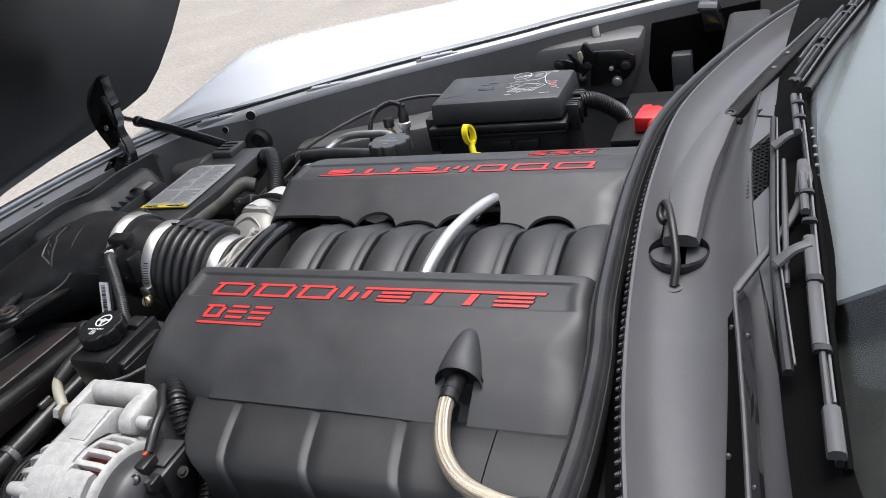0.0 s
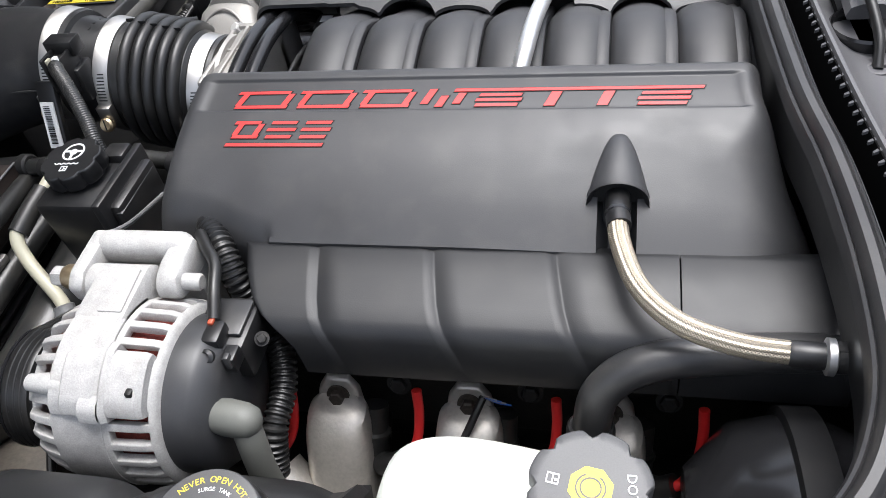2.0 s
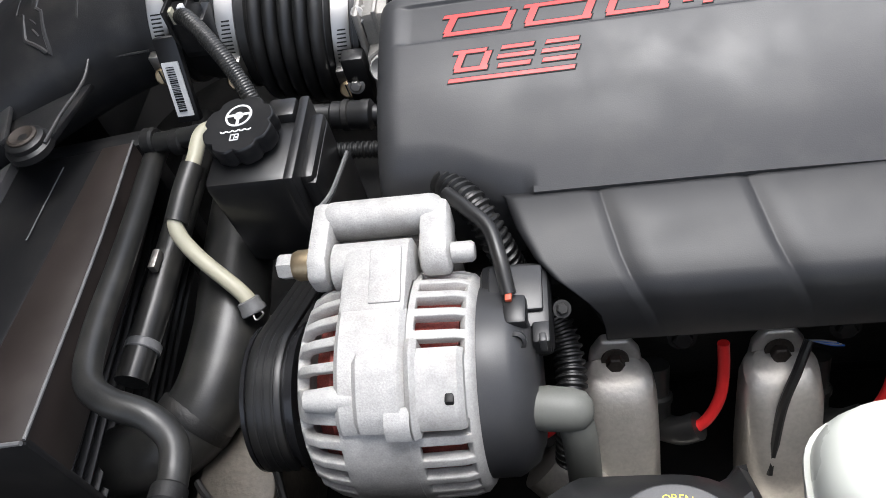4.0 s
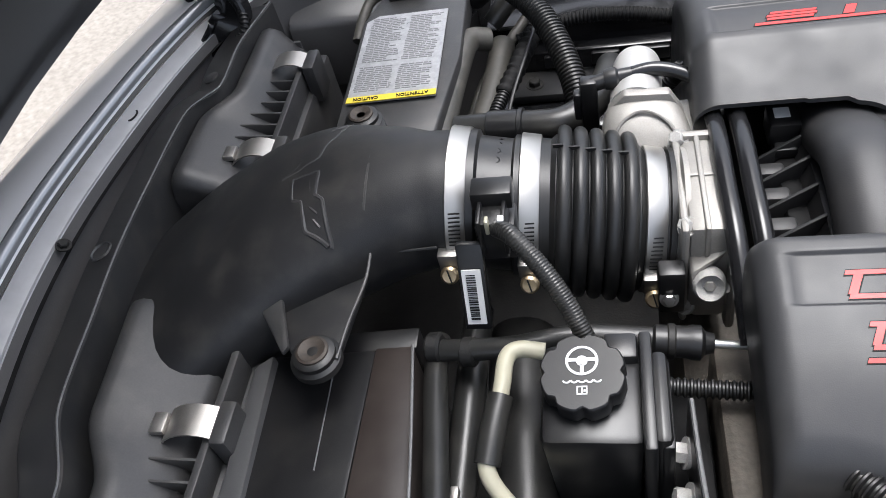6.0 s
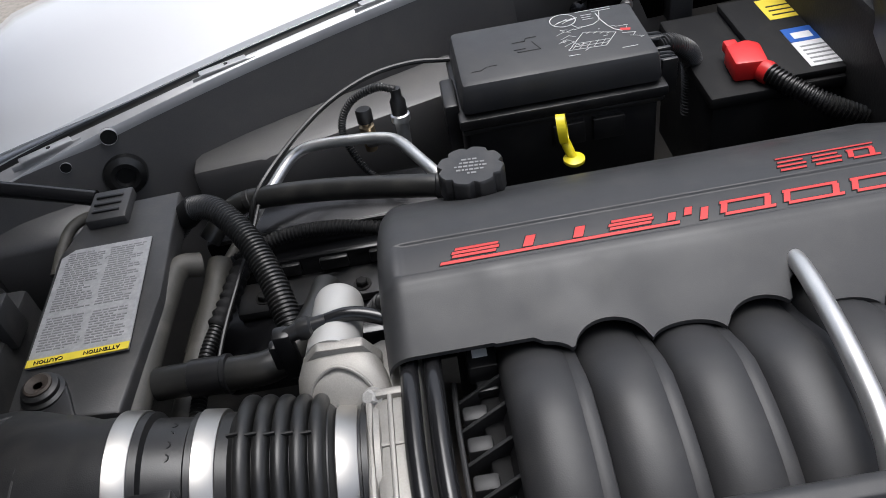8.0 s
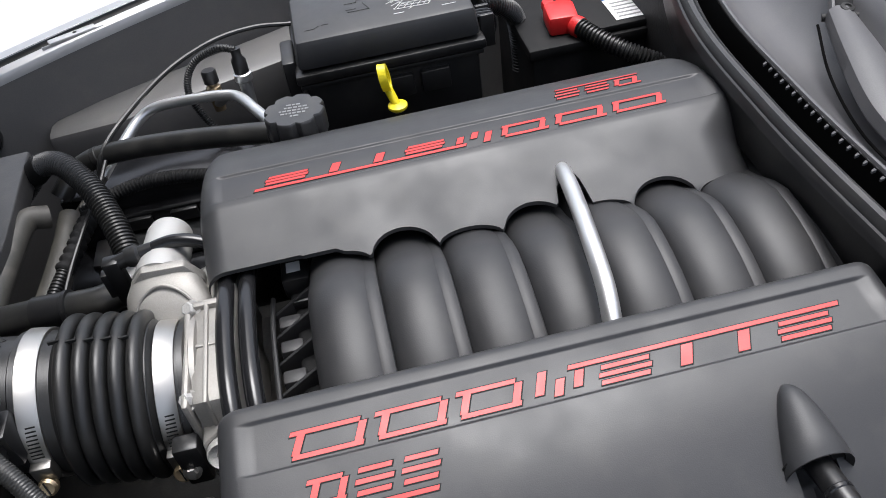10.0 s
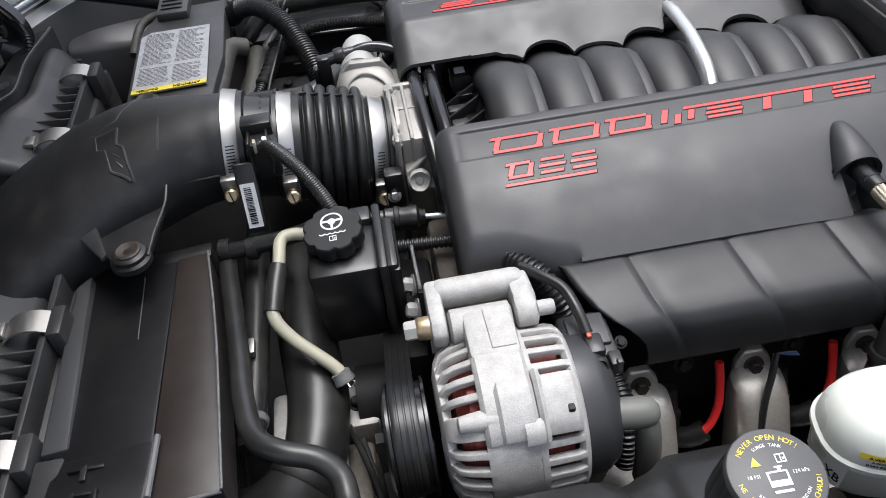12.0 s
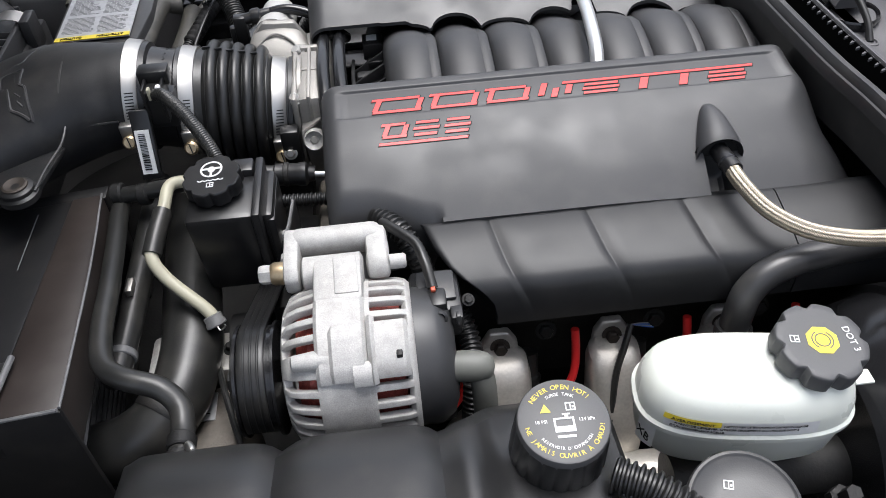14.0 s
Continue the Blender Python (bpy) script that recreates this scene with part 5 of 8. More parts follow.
# Black sheets put the shade inside the gap into colour.
part("gap_wall", cowl_strip([(0.0222, -0.046), (0.0236, -0.046), (0.0240, 0.0066), (0.0230, 0.0066)]), BLACKGAP, cowl, "black sheet painting the shade on the gap's inner wall")
part("gap_strip", cowl_strip([(0.009, -0.047), (0.023, -0.047), (0.023, -0.049), (0.009, -0.049)]), BLACKGAP, cowl, "black sheet painting the shade at the bottom of the gap")
part("grommet_ring", lathe([(-0.004, 0.026), (0.004, 0.027), (0.006, 0.0255), (0.003, 0.0235), (-0.004, 0.023), (-0.004, 0.002)], (0.301, -0.092, 0.898), (0, 0, 1), 40), GLOSS, cowl, "black rubber grommet")
part("washer_hose", tube([(0.287, -0.066, 0.916), (0.2835, -0.062, 0.9165), (0.2815, -0.056, 0.920), (0.284, -0.051, 0.926), (0.289, -0.058, 0.930), (0.296, -0.085, 0.925), (0.302, -0.116, 0.908), (0.301, -0.135, 0.893)], 0.0036, 10), RUBBER, cowl, "small black washer hose")
part("hose_socket", lathe([(-0.002, 0.0078), (0.0008, 0.0078), (0.0010, 0.0058), (-0.002, 0.0046), (-0.002, 0.001)], (0.301, -0.136, 0.8936), (0, 0, 1), 20), COWL, cowl, "small flush hose socket")


def bar_sweep(points, widths, heights, bm=None):
    line = spline(points, 10)
    rings = []
    for i, p in enumerate(line):
        f = i / (len(line) - 1) * (len(widths) - 1)
        k = min(int(f), len(widths) - 2)
        w = widths[k] + (widths[k + 1] - widths[k]) * (f - k)
        h = heights[k] + (heights[k + 1] - heights[k]) * (f - k)
        d = (line[min(i + 1, len(line) - 1)] - line[max(i - 1, 0)]).normalized()
        u = d.cross(Vector((0, 0, 1))).normalized()
        v = u.cross(d)
        rings.append([p + u * a * w + v * b * h for a, b in ((-1, 0), (-0.85, 0.7), (-0.4, 1), (0.4, 1), (0.85, 0.7), (1, 0), (0.9, -0.3), (-0.9, -0.3))])
    return skin(rings, bm=bm)


arm1 = part("wiper_arm", bar_sweep([(0.302, -0.085, 0.905), (0.304, 0.0, 0.915), (0.316, 0.065, 0.924), (0.329, 0.122, 0.930)], [0.016, 0.020, 0.017, 0.011], [0.010, 0.014, 0.014, 0.012]), COWL, car, "grey plastic shrouded wiper arm")
part("arm", bar_sweep([(0.331, 0.118, 0.930), (0.352, 0.158, 0.940), (0.389, 0.230, 0.955), (0.426, 0.304, 0.968)], [0.0085, 0.0085, 0.0075, 0.0050], [0.010, 0.009, 0.008, 0.006]), MATTE, arm1, "black pressed steel arm")
# Contact shadow along the shroud, painted as a thin black strip.
part("arm_seam", bar_sweep([(0.283, -0.070, 0.900), (0.284, 0.0, 0.9005), (0.297, 0.070, 0.908), (0.316, 0.128, 0.922)], [0.0012] * 4, [0.0012] * 4), BLACKGAP, arm1, "black strip painting the contact shadow beside the shroud")
part("arm_flank", bar_sweep([(0.3235, 0.122, 0.931), (0.3435, 0.162, 0.941), (0.3810, 0.234, 0.956), (0.4190, 0.308, 0.969)], [0.0026, 0.0026, 0.0024, 0.0020], [0.007, 0.007, 0.006, 0.004]), COWL, arm1, "grey edge of the arm")
part("pivot_pin", lathe([(-0.0145, 0.0035), (0.0145, 0.0035)], (0.330, 0.120, 0.931), (1, -0.5, 0.1), 12), DARK, arm1)
part("pivot_cap", lathe([(0, 0.0062), (0.0020, 0.0058), (0.0026, 0.0030), (0.0012, 0.0024), (0.0012, 0.0004)], (0.3325, 0.117, 0.9400), (0.1, -0.2, 1), 18), DARK, arm1, "round pivot end")
for x, y, z in ((0.3725, 0.198, 0.9570), (0.3860, 0.226, 0.9625)):
    part("rivet", lathe([(-0.001, 0.0030), (0.0008, 0.0028), (0.0016, 0.0015)], (x, y, z), (0, -0.2, 1), 12), CAPGREY, arm1, "small bright rivet")


def cowl_z(x, y):
    """Height of the cowl's moulded top at a place behind the seal."""
    near = min(SEALLINE, key=lambda p: abs(p.y - y))
    o = x - near.x
    for (a, za), (b, zb) in zip(COWLCUT[4:12], COWLCUT[5:13]):
        if a <= o <= b:
            return near.z + za + (zb - za) * (o - a) / (b - a)
    return near.z + 0.0425


def laid_strip(left, right, lift):
    """A thin strip between two lines in plan that lies on the cowl."""
    rings = []
    for p, q in zip(spline([Vector((x, y, 0)) for x, y in left], 6), spline([Vector((x, y, 0)) for x, y in right], 6)):
        top = [p + (q - p) * k / 4 for k in range(5)]
        rings.append([Vector((v.x, v.y, cowl_z(v.x, v.y) + lift)) for v in top] + [Vector((v.x, v.y, cowl_z(v.x, v.y) + lift - 0.004)) for v in reversed(top)])
    return skin(rings)


LEFT = [(0.349, -0.205), (0.3505, -0.225), (0.3535, -0.275), (0.3580, -0.375), (0.370, -0.60)]
MIDL = [(0.356, -0.196), (0.3570, -0.215), (0.3620, -0.272), (0.3705, -0.380), (0.386, -0.60)]
RIGHT = [(0.3600, -0.196), (0.3660, -0.225), (0.3715, -0.290), (0.3805, -0.385), (0.402, -0.60)]
part("wiper_slot", laid_strip(LEFT, MIDL, 0.0012), BLACKGAP, cowl, "black slot under the wiper arm")
part("slot_panel", laid_strip(MIDL, RIGHT, 0.0016), GLOSS, cowl, "shiny blue-black strip beside the arm")
for x, y in ((0.353, -0.222), (0.365, -0.248), (0.3575, -0.335), (0.374, -0.366)):
    part("slot_stud", lathe([(0, 0.0018), (0.002, 0.0018), (0.003, 0.0010)], (x, y, cowl_z(x, y) + 0.001), (0, 0, 1), 10), CAPGREY, cowl, "small pale stud")

# corner plates and the black mesh opening between the cowl and the glass
for name, mat, z, pts, label in (
        ("corner_plate", COWL, 0.9485, [(0.3590, 0.086), (0.3780, 0.080), (0.3715, 0.046), (0.3555, 0.012)], "grey cowl corner plate"),
        ("corner_plate", COWL, 0.9490, [(0.3600, 0.0895), (0.3785, 0.160), (0.3960, 0.148), (0.3910, 0.115), (0.3790, 0.0835)], "grey cowl corner plate"),
        ("side_plate", COWL, 0.9470, [(0.3620, -0.086), (0.3735, -0.058), (0.3800, -0.160), (0.3835, -0.272), (0.3710, -0.190)], "pale strip of cowl beside the mesh"),
        ("mesh_bed", BLACKGAP, 0.9440, [(0.3540, 0.008), (0.3720, 0.048), (0.3750, -0.056), (0.3620, -0.086), (0.3560, -0.045)], "black mesh opening")):
    part(name, plate([(x, y, z) for x, y in pts], (0, 0, -1), 0.003, 0.0006), mat, cowl, label)
bm = bmesh.new()
for k in range(14):
    y = -0.070 + 0.0075 * k
    tube([(0.3565, y - 0.006, 0.9452), (0.3725, y + 0.010, 0.9452)], 0.0006, 5, 2, bm=bm)
    tube([(0.3565, y + 0.008, 0.9452), (0.3725, y - 0.010, 0.9452)], 0.0006, 5, 2, bm=bm)
tagged(part("mesh_wire", bm, PLASTIC, cowl, "fine black mesh"), kind="stuff")

arm2 = part("wiper_arm", bar_sweep([(0.386, -0.60, 0.953), (0.3725, -0.405, 0.953), (0.3620, -0.288, 0.953), (0.3565, -0.234, 0.954), (0.3580, -0.224, 0.955), (0.3700, -0.195, 0.958), (0.3900, -0.148, 0.964), (0.3985, -0.120, 0.970), (0.3985, -0.100, 0.974)], [0.0016, 0.0016, 0.0015, 0.0018, 0.0028, 0.0030, 0.0032, 0.0040, 0.0040], [0.003] * 9), CAPGREY, car, "grey painted bent wiper arm")
part("hook", bar_sweep([(0.3985, -0.122, 0.972), (0.4000, -0.105, 0.979), (0.3990, -0.085, 0.981)], [0.0055, 0.0062, 0.0045], [0.005, 0.006, 0.004]), CAPGREY, arm2, "worn grey hook of the arm")
BLADE = [Vector(p) for p in ((0.3955, 0.045, 0.986), (0.4000, -0.06, 0.983), (0.4045, -0.20, 0.979), (0.4085, -0.31, 0.976), (0.4125, -0.392, 0.973))]


def blade_bit(y0, y1, dx, dz, w, h, along=BLADE):
    """A length of bar beside the blade's line, between two places across the car."""
    line = [p for p in spline(along, 40) if min(y0, y1) <= p.y <= max(y0, y1)]
    pts = [line[0], line[len(line) // 3], line[2 * len(line) // 3], line[-1]]
    return bar_sweep([p + Vector((dx, 0, dz)) for p in pts], [w] * 4, [h] * 4)


blade = part("wiper_blade", blade_bit(0.045, -0.392, 0.0015, -0.004, 0.0022, 0.004), WIPER, car, "grey sprung wiper blade")
part("rubber", blade_bit(0.045, -0.392, 0.0060, -0.008, 0.0020, 0.003), BLACKGAP, blade)
part("spine", blade_bit(0.045, -0.355, 0.0022, 0.001, 0.0009, 0.0012), PALEGREY, blade, "pale edge of the sprung spine")
for y0, y1, dx, w in ((0.040, -0.035, -0.0035, 0.0030), (-0.105, -0.165, -0.0030, 0.0032), (-0.195, -0.245, -0.0020, 0.0042), (-0.248, -0.312, -0.0020, 0.0042), (-0.316, -0.360, -0.0010, 0.0020)):
    part("sprung_bow", blade_bit(y0, y1, dx, 0.0, w, 0.004), CAPGREY, blade, "grey bow of the blade")
for y in (0.020, -0.010, -0.140, -0.180, -0.247, -0.314):
    part("claw", blade_bit(y + 0.0035, y - 0.0035, -0.0010, 0.0025, 0.0052, 0.0030), WIPER, blade)
part("end_cap", blade_bit(-0.360, -0.392, 0.0, 0.001, 0.0048, 0.005), CAPGREY, blade, "grey end cap")
for y in (-0.020, -0.036, -0.052, -0.068, -0.084, -0.100, -0.116):
    part("rubber_notch", blade_bit(y + 0.0025, y - 0.0025, 0.0085, -0.004, 0.0016, 0.0010), PALEGREY, blade, "pale notch in the rubber")
bow = part("secondary_bow", bar_sweep([(0.3755, 0.036, 0.966), (0.3770, -0.050, 0.966), (0.3800, -0.184, 0.965), (0.3855, -0.262, 0.965), (0.3905, -0.322, 0.965)], [0.0028, 0.0028, 0.0030, 0.0034, 0.0034], [0.004] * 5), WIPER, blade, "black secondary bow")
part("bow_edge", bar_sweep([(0.3785, 0.030, 0.970), (0.3802, -0.050, 0.970), (0.3832, -0.184, 0.969), (0.3890, -0.262, 0.969), (0.3938, -0.318, 0.969)], [0.0008] * 5, [0.0012] * 5), PALEGREY, bow, "pale edge of the bow")
part("second_bar", bar_sweep([(0.3850, -0.055, 0.968), (0.3870, -0.150, 0.967), (0.3890, -0.235, 0.966)], [0.0020, 0.0024, 0.0020], [0.003] * 3), CAPGREY, blade, "grey inner bow")
for y, x0, x1 in ((-0.030, 0.3765, 0.3990), (-0.212, 0.3820, 0.4030)):
    part("bridge", bar_sweep([(x0, y - 0.006, 0.972), ((x0 + x1) / 2, y, 0.979), (x1, y + 0.004, 0.982)], [0.0048, 0.0042, 0.0048], [0.003] * 3), CAPGREY, blade, "grey bridge between the bows")
BLADE2 = [Vector(p) for p in ((0.3930, 0.07, 0.985), (0.426, 0.18, 0.992), (0.478, 0.33, 1.0), (0.538, 0.46, 1.015))]
blade2 = part("wiper_blade", blade_bit(0.07, 0.46, 0.0, 0.0, 0.0022, 0.005, BLADE2), WIPER, car, "black far wiper blade")
part("rubber", blade_bit(0.07, 0.46, 0.011, -0.006, 0.0040, 0.004, BLADE2), RUBBER, blade2)
part("spine", blade_bit(0.075, 0.46, 0.005, 0.001, 0.0009, 0.0014, BLADE2), PALEGREY, blade2, "pale edge of the sprung spine")
for y0, y1, dx in ((0.085, 0.150, -0.005), (0.170, 0.235, -0.006), (0.255, 0.330, -0.006), (0.120, 0.260, -0.011)):
    part("sprung_bow", blade_bit(y0, y1, dx, 0.001, 0.0018, 0.004, BLADE2), CAPGREY, blade2, "grey bow of the blade")
for y in (0.076, 0.150, 0.170, 0.235, 0.255, 0.330):
    part("claw", blade_bit(y - 0.0035, y + 0.0035, -0.002, 0.002, 0.0058, 0.0030, BLADE2), WIPER, blade2)


def screen_z(x, y):
    return 0.950 + (x - 0.378 - 0.12 * y * y) * 0.53


def screen_piece(x0, x1, y0, y1, lift, thick):
    rings = []
    for i in range(13):
        y = y0 + (y1 - y0) * i / 12
        s = 0.12 * y * y
        rings.append([(x, y, screen_z(x, y) + lift + t) for x, t in ((x0 + s, 0), (x1 + s, 0), (x1 + s, -thick), (x0 + s, -thick))])
    return skin(rings)


glass = part("windscreen", screen_piece(0.380, 1.15, -0.78, 0.78, 0, 0.005), GLASS, car, "sloping windscreen glass")
glass.visible_shadow = False
rings = []
for p in spline([Vector(v) for v in ((0.52, -0.78, 0), (0.422, -0.40, 0), (0.418, -0.20, 0), (0.406, 0.05, 0), (0.425, 0.15, 0), (0.463, 0.25, 0), (0.57, 0.50, 0), (0.70, 0.76, 0))], 8):
    left = 0.374 + 0.12 * p.y * p.y
    rings.append([(x, p.y, screen_z(x, p.y) + 0.0015 + t) for x, t in ((left, 0), (p.x, 0), (p.x, -0.0012), (left, -0.0012))])
part("black_border", skin(rings), BLACKGAP, glass, "black printed border")
solo("dashboard", screen_piece(0.40, 1.2, -0.78, -0.185, -0.05, 0.05), DARK, "dark dashboard seen through the windscreen", "dashboard", at=(0.8, -0.5, 0.9))
solo("sunshade", screen_piece(0.413, 1.15, -0.238, 0.76, -0.012, 0.004), SUNSHADE, "pale silver folded sunshade behind the glass", "sunshade", at=(0.8, 0.2, 0.95))
bm = box(1.16, 1.2, -0.8, 0.8, 0.4, 1.36, 0.005)
solo("cabin_back", bm, DARK, "dark cabin behind the windscreen", "cabin", kind="structure", at=(1.18, 0, 0.4))

# ---- power steering reservoir ----
ps = thing("power_steering_reservoir", (-0.33, -0.18, 0.72), "black power steering fluid reservoir with a round cap", "reservoir")
part("tank", box(-0.366, -0.300, -0.218, -0.142, 0.728, 0.826, 0.007, taper=0.004), PLASTIC, ps)
part("seam_flange", box(-0.302, -0.294, -0.224, -0.138, 0.722, 0.832, 0.002), PLASTIC, ps)
part("seam_flange", box(-0.291, -0.283, -0.215, -0.150, 0.735, 0.816, 0.002), PLASTIC, ps)
part("rear_half", box(-0.296, -0.284, -0.214, -0.146, 0.735, 0.822, 0.005), PLASTIC, ps)
part("top_block", box(-0.325, -0.303, -0.160, -0.140, 0.815, 0.834, 0.003), PLASTIC, ps)
part("neck", lathe([(0, 0.020), (0.014, 0.020)], (-0.336, -0.176, 0.822), (-0.05, -0.08, 1), 30), PLASTIC, ps)


def flute_cap(parent, at, axis, r, h, lobes, mat, depth=0.004, label=""):
    prof = [(0, r * 0.95, 1), (h * 0.12, r, 1), (h * 0.88, r, 1), (h * 0.96, r * 0.985, 1), (h, r * 0.955, 1), (h, r * 0.80, 0), (h, r * 0.02, 0)]
    return part("cap", lathe(prof, at, axis, lobes * 10, None, lobes, depth), mat, parent, label)


PSN = Vector((-0.05, -0.08, 1)).normalized()
cap = flute_cap(ps, (-0.337, -0.177, 0.830), PSN, 0.0275, 0.0165, 8, PLASTIC, 0.003, "fluted black cap with white symbols")
M = on_plane(Vector((-0.337, -0.177, 0.830)) + PSN * 0.0166, (1, 0, 0), PSN)


def book_symbol(m, bm=None):
    """A small open-book pictogram."""
    s = 0.0033
    for x0, x1, y0, y1 in ((-s, s, s * 0.75, s), (-s, s, -s * 0.8, -s * 0.55), (-s, -s * 0.8, -s * 0.8, s), (s * 0.8, s, -s * 0.8, s), (-0.1 * s, 0.1 * s, -s * 0.8, s), (0.3 * s, 0.7 * s, -0.2 * s, 0.2 * s)):
        bm = placed(flat_bar(x0, x1, y0, y1, 0, 0.0004), m, bm)
    return bm


wheel = arc_band(0.0088, 0.0104, 0, 360)
wheel = placed(flat_bar(-0.0088, 0.0088, -0.0005, 0.0018, 0, 0.0005), Matrix.Identity(4), wheel)
wheel = placed(arc_band(0.0, 0.0036, 0, 360), Matrix.Translation((0, -0.0002, 0)), wheel)
wheel = placed(flat_bar(-0.0011, 0.0011, -0.0088, 0, 0, 0.0005), Matrix.Identity(4), wheel)
wheel.transform(M @ Matrix.Translation((0, 0.0075, 0)))
for i in range(5):
    wheel = placed(arc_band(0.0018, 0.0028, 200, 340, n=60), M @ Matrix.Translation((-0.0096 + 0.0048 * i, -0.0055, 0)), wheel)
wheel = book_symbol(M @ Matrix.Translation((0, -0.0135, 0)), wheel)
part("cap_print", wheel, WHITEINK, cap, "white steering wheel symbol", smooth=False)

line = thing("return_line", (-0.39, -0.17, 0.78), "aged cream nylon fluid line with a black sleeve", "hose")
part("line", tube([(-0.366, -0.136, 0.806), (-0.384, -0.135, 0.808), (-0.393, -0.142, 0.807), (-0.396, -0.162, 0.801), (-0.401, -0.190, 0.794), (-0.405, -0.215, 0.786), (-0.392, -0.232, 0.770), (-0.358, -0.256, 0.747), (-0.351, -0.266, 0.735)], 0.0062, 14), CREAM, line)
part("sleeve", tube([(-0.3965, -0.168, 0.800), (-0.401, -0.19, 0.794), (-0.405, -0.213, 0.786)], 0.0092, 16), HOSE, line, "black rubber sleeve")
part("end_clamp", lathe([(-0.004, 0.0075), (-0.003, 0.0090), (0.002, 0.0090), (0.004, 0.0100), (0.007, 0.0100), (0.008, 0.008)], (-0.353, -0.262, 0.741), (0.3, -0.5, -0.6), 20), PALEGREY, line, "pale grey end ring")
part("clamp_wire", tube([(-0.350, -0.268, 0.742), (-0.346, -0.276, 0.740), (-0.342, -0.270, 0.738), (-0.346, -0.266, 0.739)], 0.0008, 6), STEEL, line, "bent wire clip")

# ---- hoses beside the radiator ----
rh = thing("heater_hose", (-0.43, -0.28, 0.77), "bent black coolant hose running to the tank", "hose")
part("hose", tube([(-0.454, -0.10, 0.772), (-0.451, -0.14, 0.777), (-0.442, -0.20, 0.785), (-0.433, -0.26, 0.795), (-0.425, -0.320, 0.805), (-0.414, -0.360, 0.811), (-0.395, -0.377, 0.812), (-0.368, -0.386, 0.807), (-0.353, -0.398, 0.798), (-0.349, -0.418, 0.793), (-0.347, -0.445, 0.797), (-0.346, -0.475, 0.800)], 0.0092, 18), HOSE, rh)
for y in (-0.432, -0.447):
    part("clamp", lathe([(-0.006, 0.0098), (-0.0045, 0.0110), (0.0045, 0.0110), (0.006, 0.0098)], (-0.3475, y, 0.7962), (0.03, -1, 0.10), 24), DARK, rh, "dark hose clamp")
part("clamp_screw", lathe([(0, 0.0034), (0.010, 0.0034), (0.012, 0.002)], (-0.339, -0.440, 0.806), (0.3, -0.5, 0.3), 10), STEEL, rh, "bright clamp screw")
rh2 = thing("coolant_pipe", (-0.43, -0.2, 0.74), "second black hose behind the shroud edge", "hose")
part("hose", tube([(-0.428, -0.06, 0.755), (-0.430, -0.15, 0.748), (-0.432, -0.24, 0.742), (-0.437, -0.32, 0.735)], 0.0125, 16), HOSE, rh2)
part("bracket", box(-0.434, -0.428, -0.236, -0.218, 0.756, 0.764, 0.001), STRIP, rh2, "small steel clip")
part("band_clip", lathe([(-0.004, 0.0128), (-0.003, 0.0137), (0.003, 0.0137), (0.004, 0.0128)], (-0.4345, -0.292, 0.737), (0.05, 1, 0.06), 20), PALEGREY, rh2, "pale band clip")
big = thing("radiator_hose", (-0.42, -0.27, 0.68), "wide black upper radiator hose with a tight bend", "hose")
part("wire_clamp", lathe([(-0.006, 0.0295), (-0.004, 0.0305), (0.004, 0.0305), (0.006, 0.0295)], (-0.400, -0.334, 0.697), (-0.55, -0.8, -0.2), 36), DARK, big, "dark wire clamp")
part("hose", tube([(-0.395, -0.06, 0.715), (-0.392, -0.13, 0.716), (-0.385, -0.21, 0.716), (-0.380, -0.27, 0.712), (-0.392, -0.325, 0.700), (-0.430, -0.355, 0.688), (-0.48, -0.36, 0.68)], 0.029, 24), HOSE, big)
tee = thing("tee_fitting", (-0.42, -0.12, 0.78), "black hose tee with short branches", "hose")
part("branch", tube([(-0.455, -0.118, 0.784), (-0.43, -0.122, 0.789), (-0.39, -0.124, 0.795), (-0.345, -0.117, 0.797), (-0.300, -0.117, 0.793), (-0.262, -0.120, 0.790)], 0.0085, 14), HOSE, tee)
part("coupler", lathe([(-0.030, 0.0090), (-0.028, 0.0115), (-0.006, 0.0115), (-0.003, 0.0125), (0.003, 0.0125), (0.006, 0.0085), (0.012, 0.007)], (-0.262, -0.120, 0.790), (1, -0.05, -0.06), 22), PLASTIC, tee, "black quick coupler")
part("coupler_ring", lathe([(-0.020, 0.0118), (-0.019, 0.0128), (-0.015, 0.0128), (-0.014, 0.0118)], (-0.262, -0.120, 0.790), (1, -0.05, -0.06), 22), DARK, tee)
for x, y in ((-0.452, -0.118), (-0.425, -0.1225)):
    part("clamp", lathe([(-0.006, 0.0095), (-0.004, 0.0115), (0.004, 0.0115), (0.006, 0.0095)], (x, y, 0.787), (1, -0.1, 0.1), 18), DARK, tee)
part("metal_stub", tube([(-0.254, -0.1205, 0.7895), (-0.20, -0.124, 0.786)], 0.003, 12), TUBE, tee, "thin metal pipe")
part("tee_lead", tube([(-0.31, -0.150, 0.785), (-0.27, -0.153, 0.784), (-0.215, -0.158, 0.785)], 0.0062, 12, 10, 0.0045, 0.0007), RUBBER, tee, "thin ribbed hose")

# ---- alternator ----
alt = thing("alternator", (-0.22, -0.345, 0.69), "cast aluminium alternator with red windings behind slots", "alternator")
AY, AZ = -0.355, 0.771
part("winding", lathe([(-0.262, 0.03), (-0.260, 0.049), (-0.250, 0.0570), (-0.192, 0.0570), (-0.176, 0.055), (-0.174, 0.03)], (0, AY, AZ), (1, 0, 0), 60), COPPER, alt, "dark red copper windings")
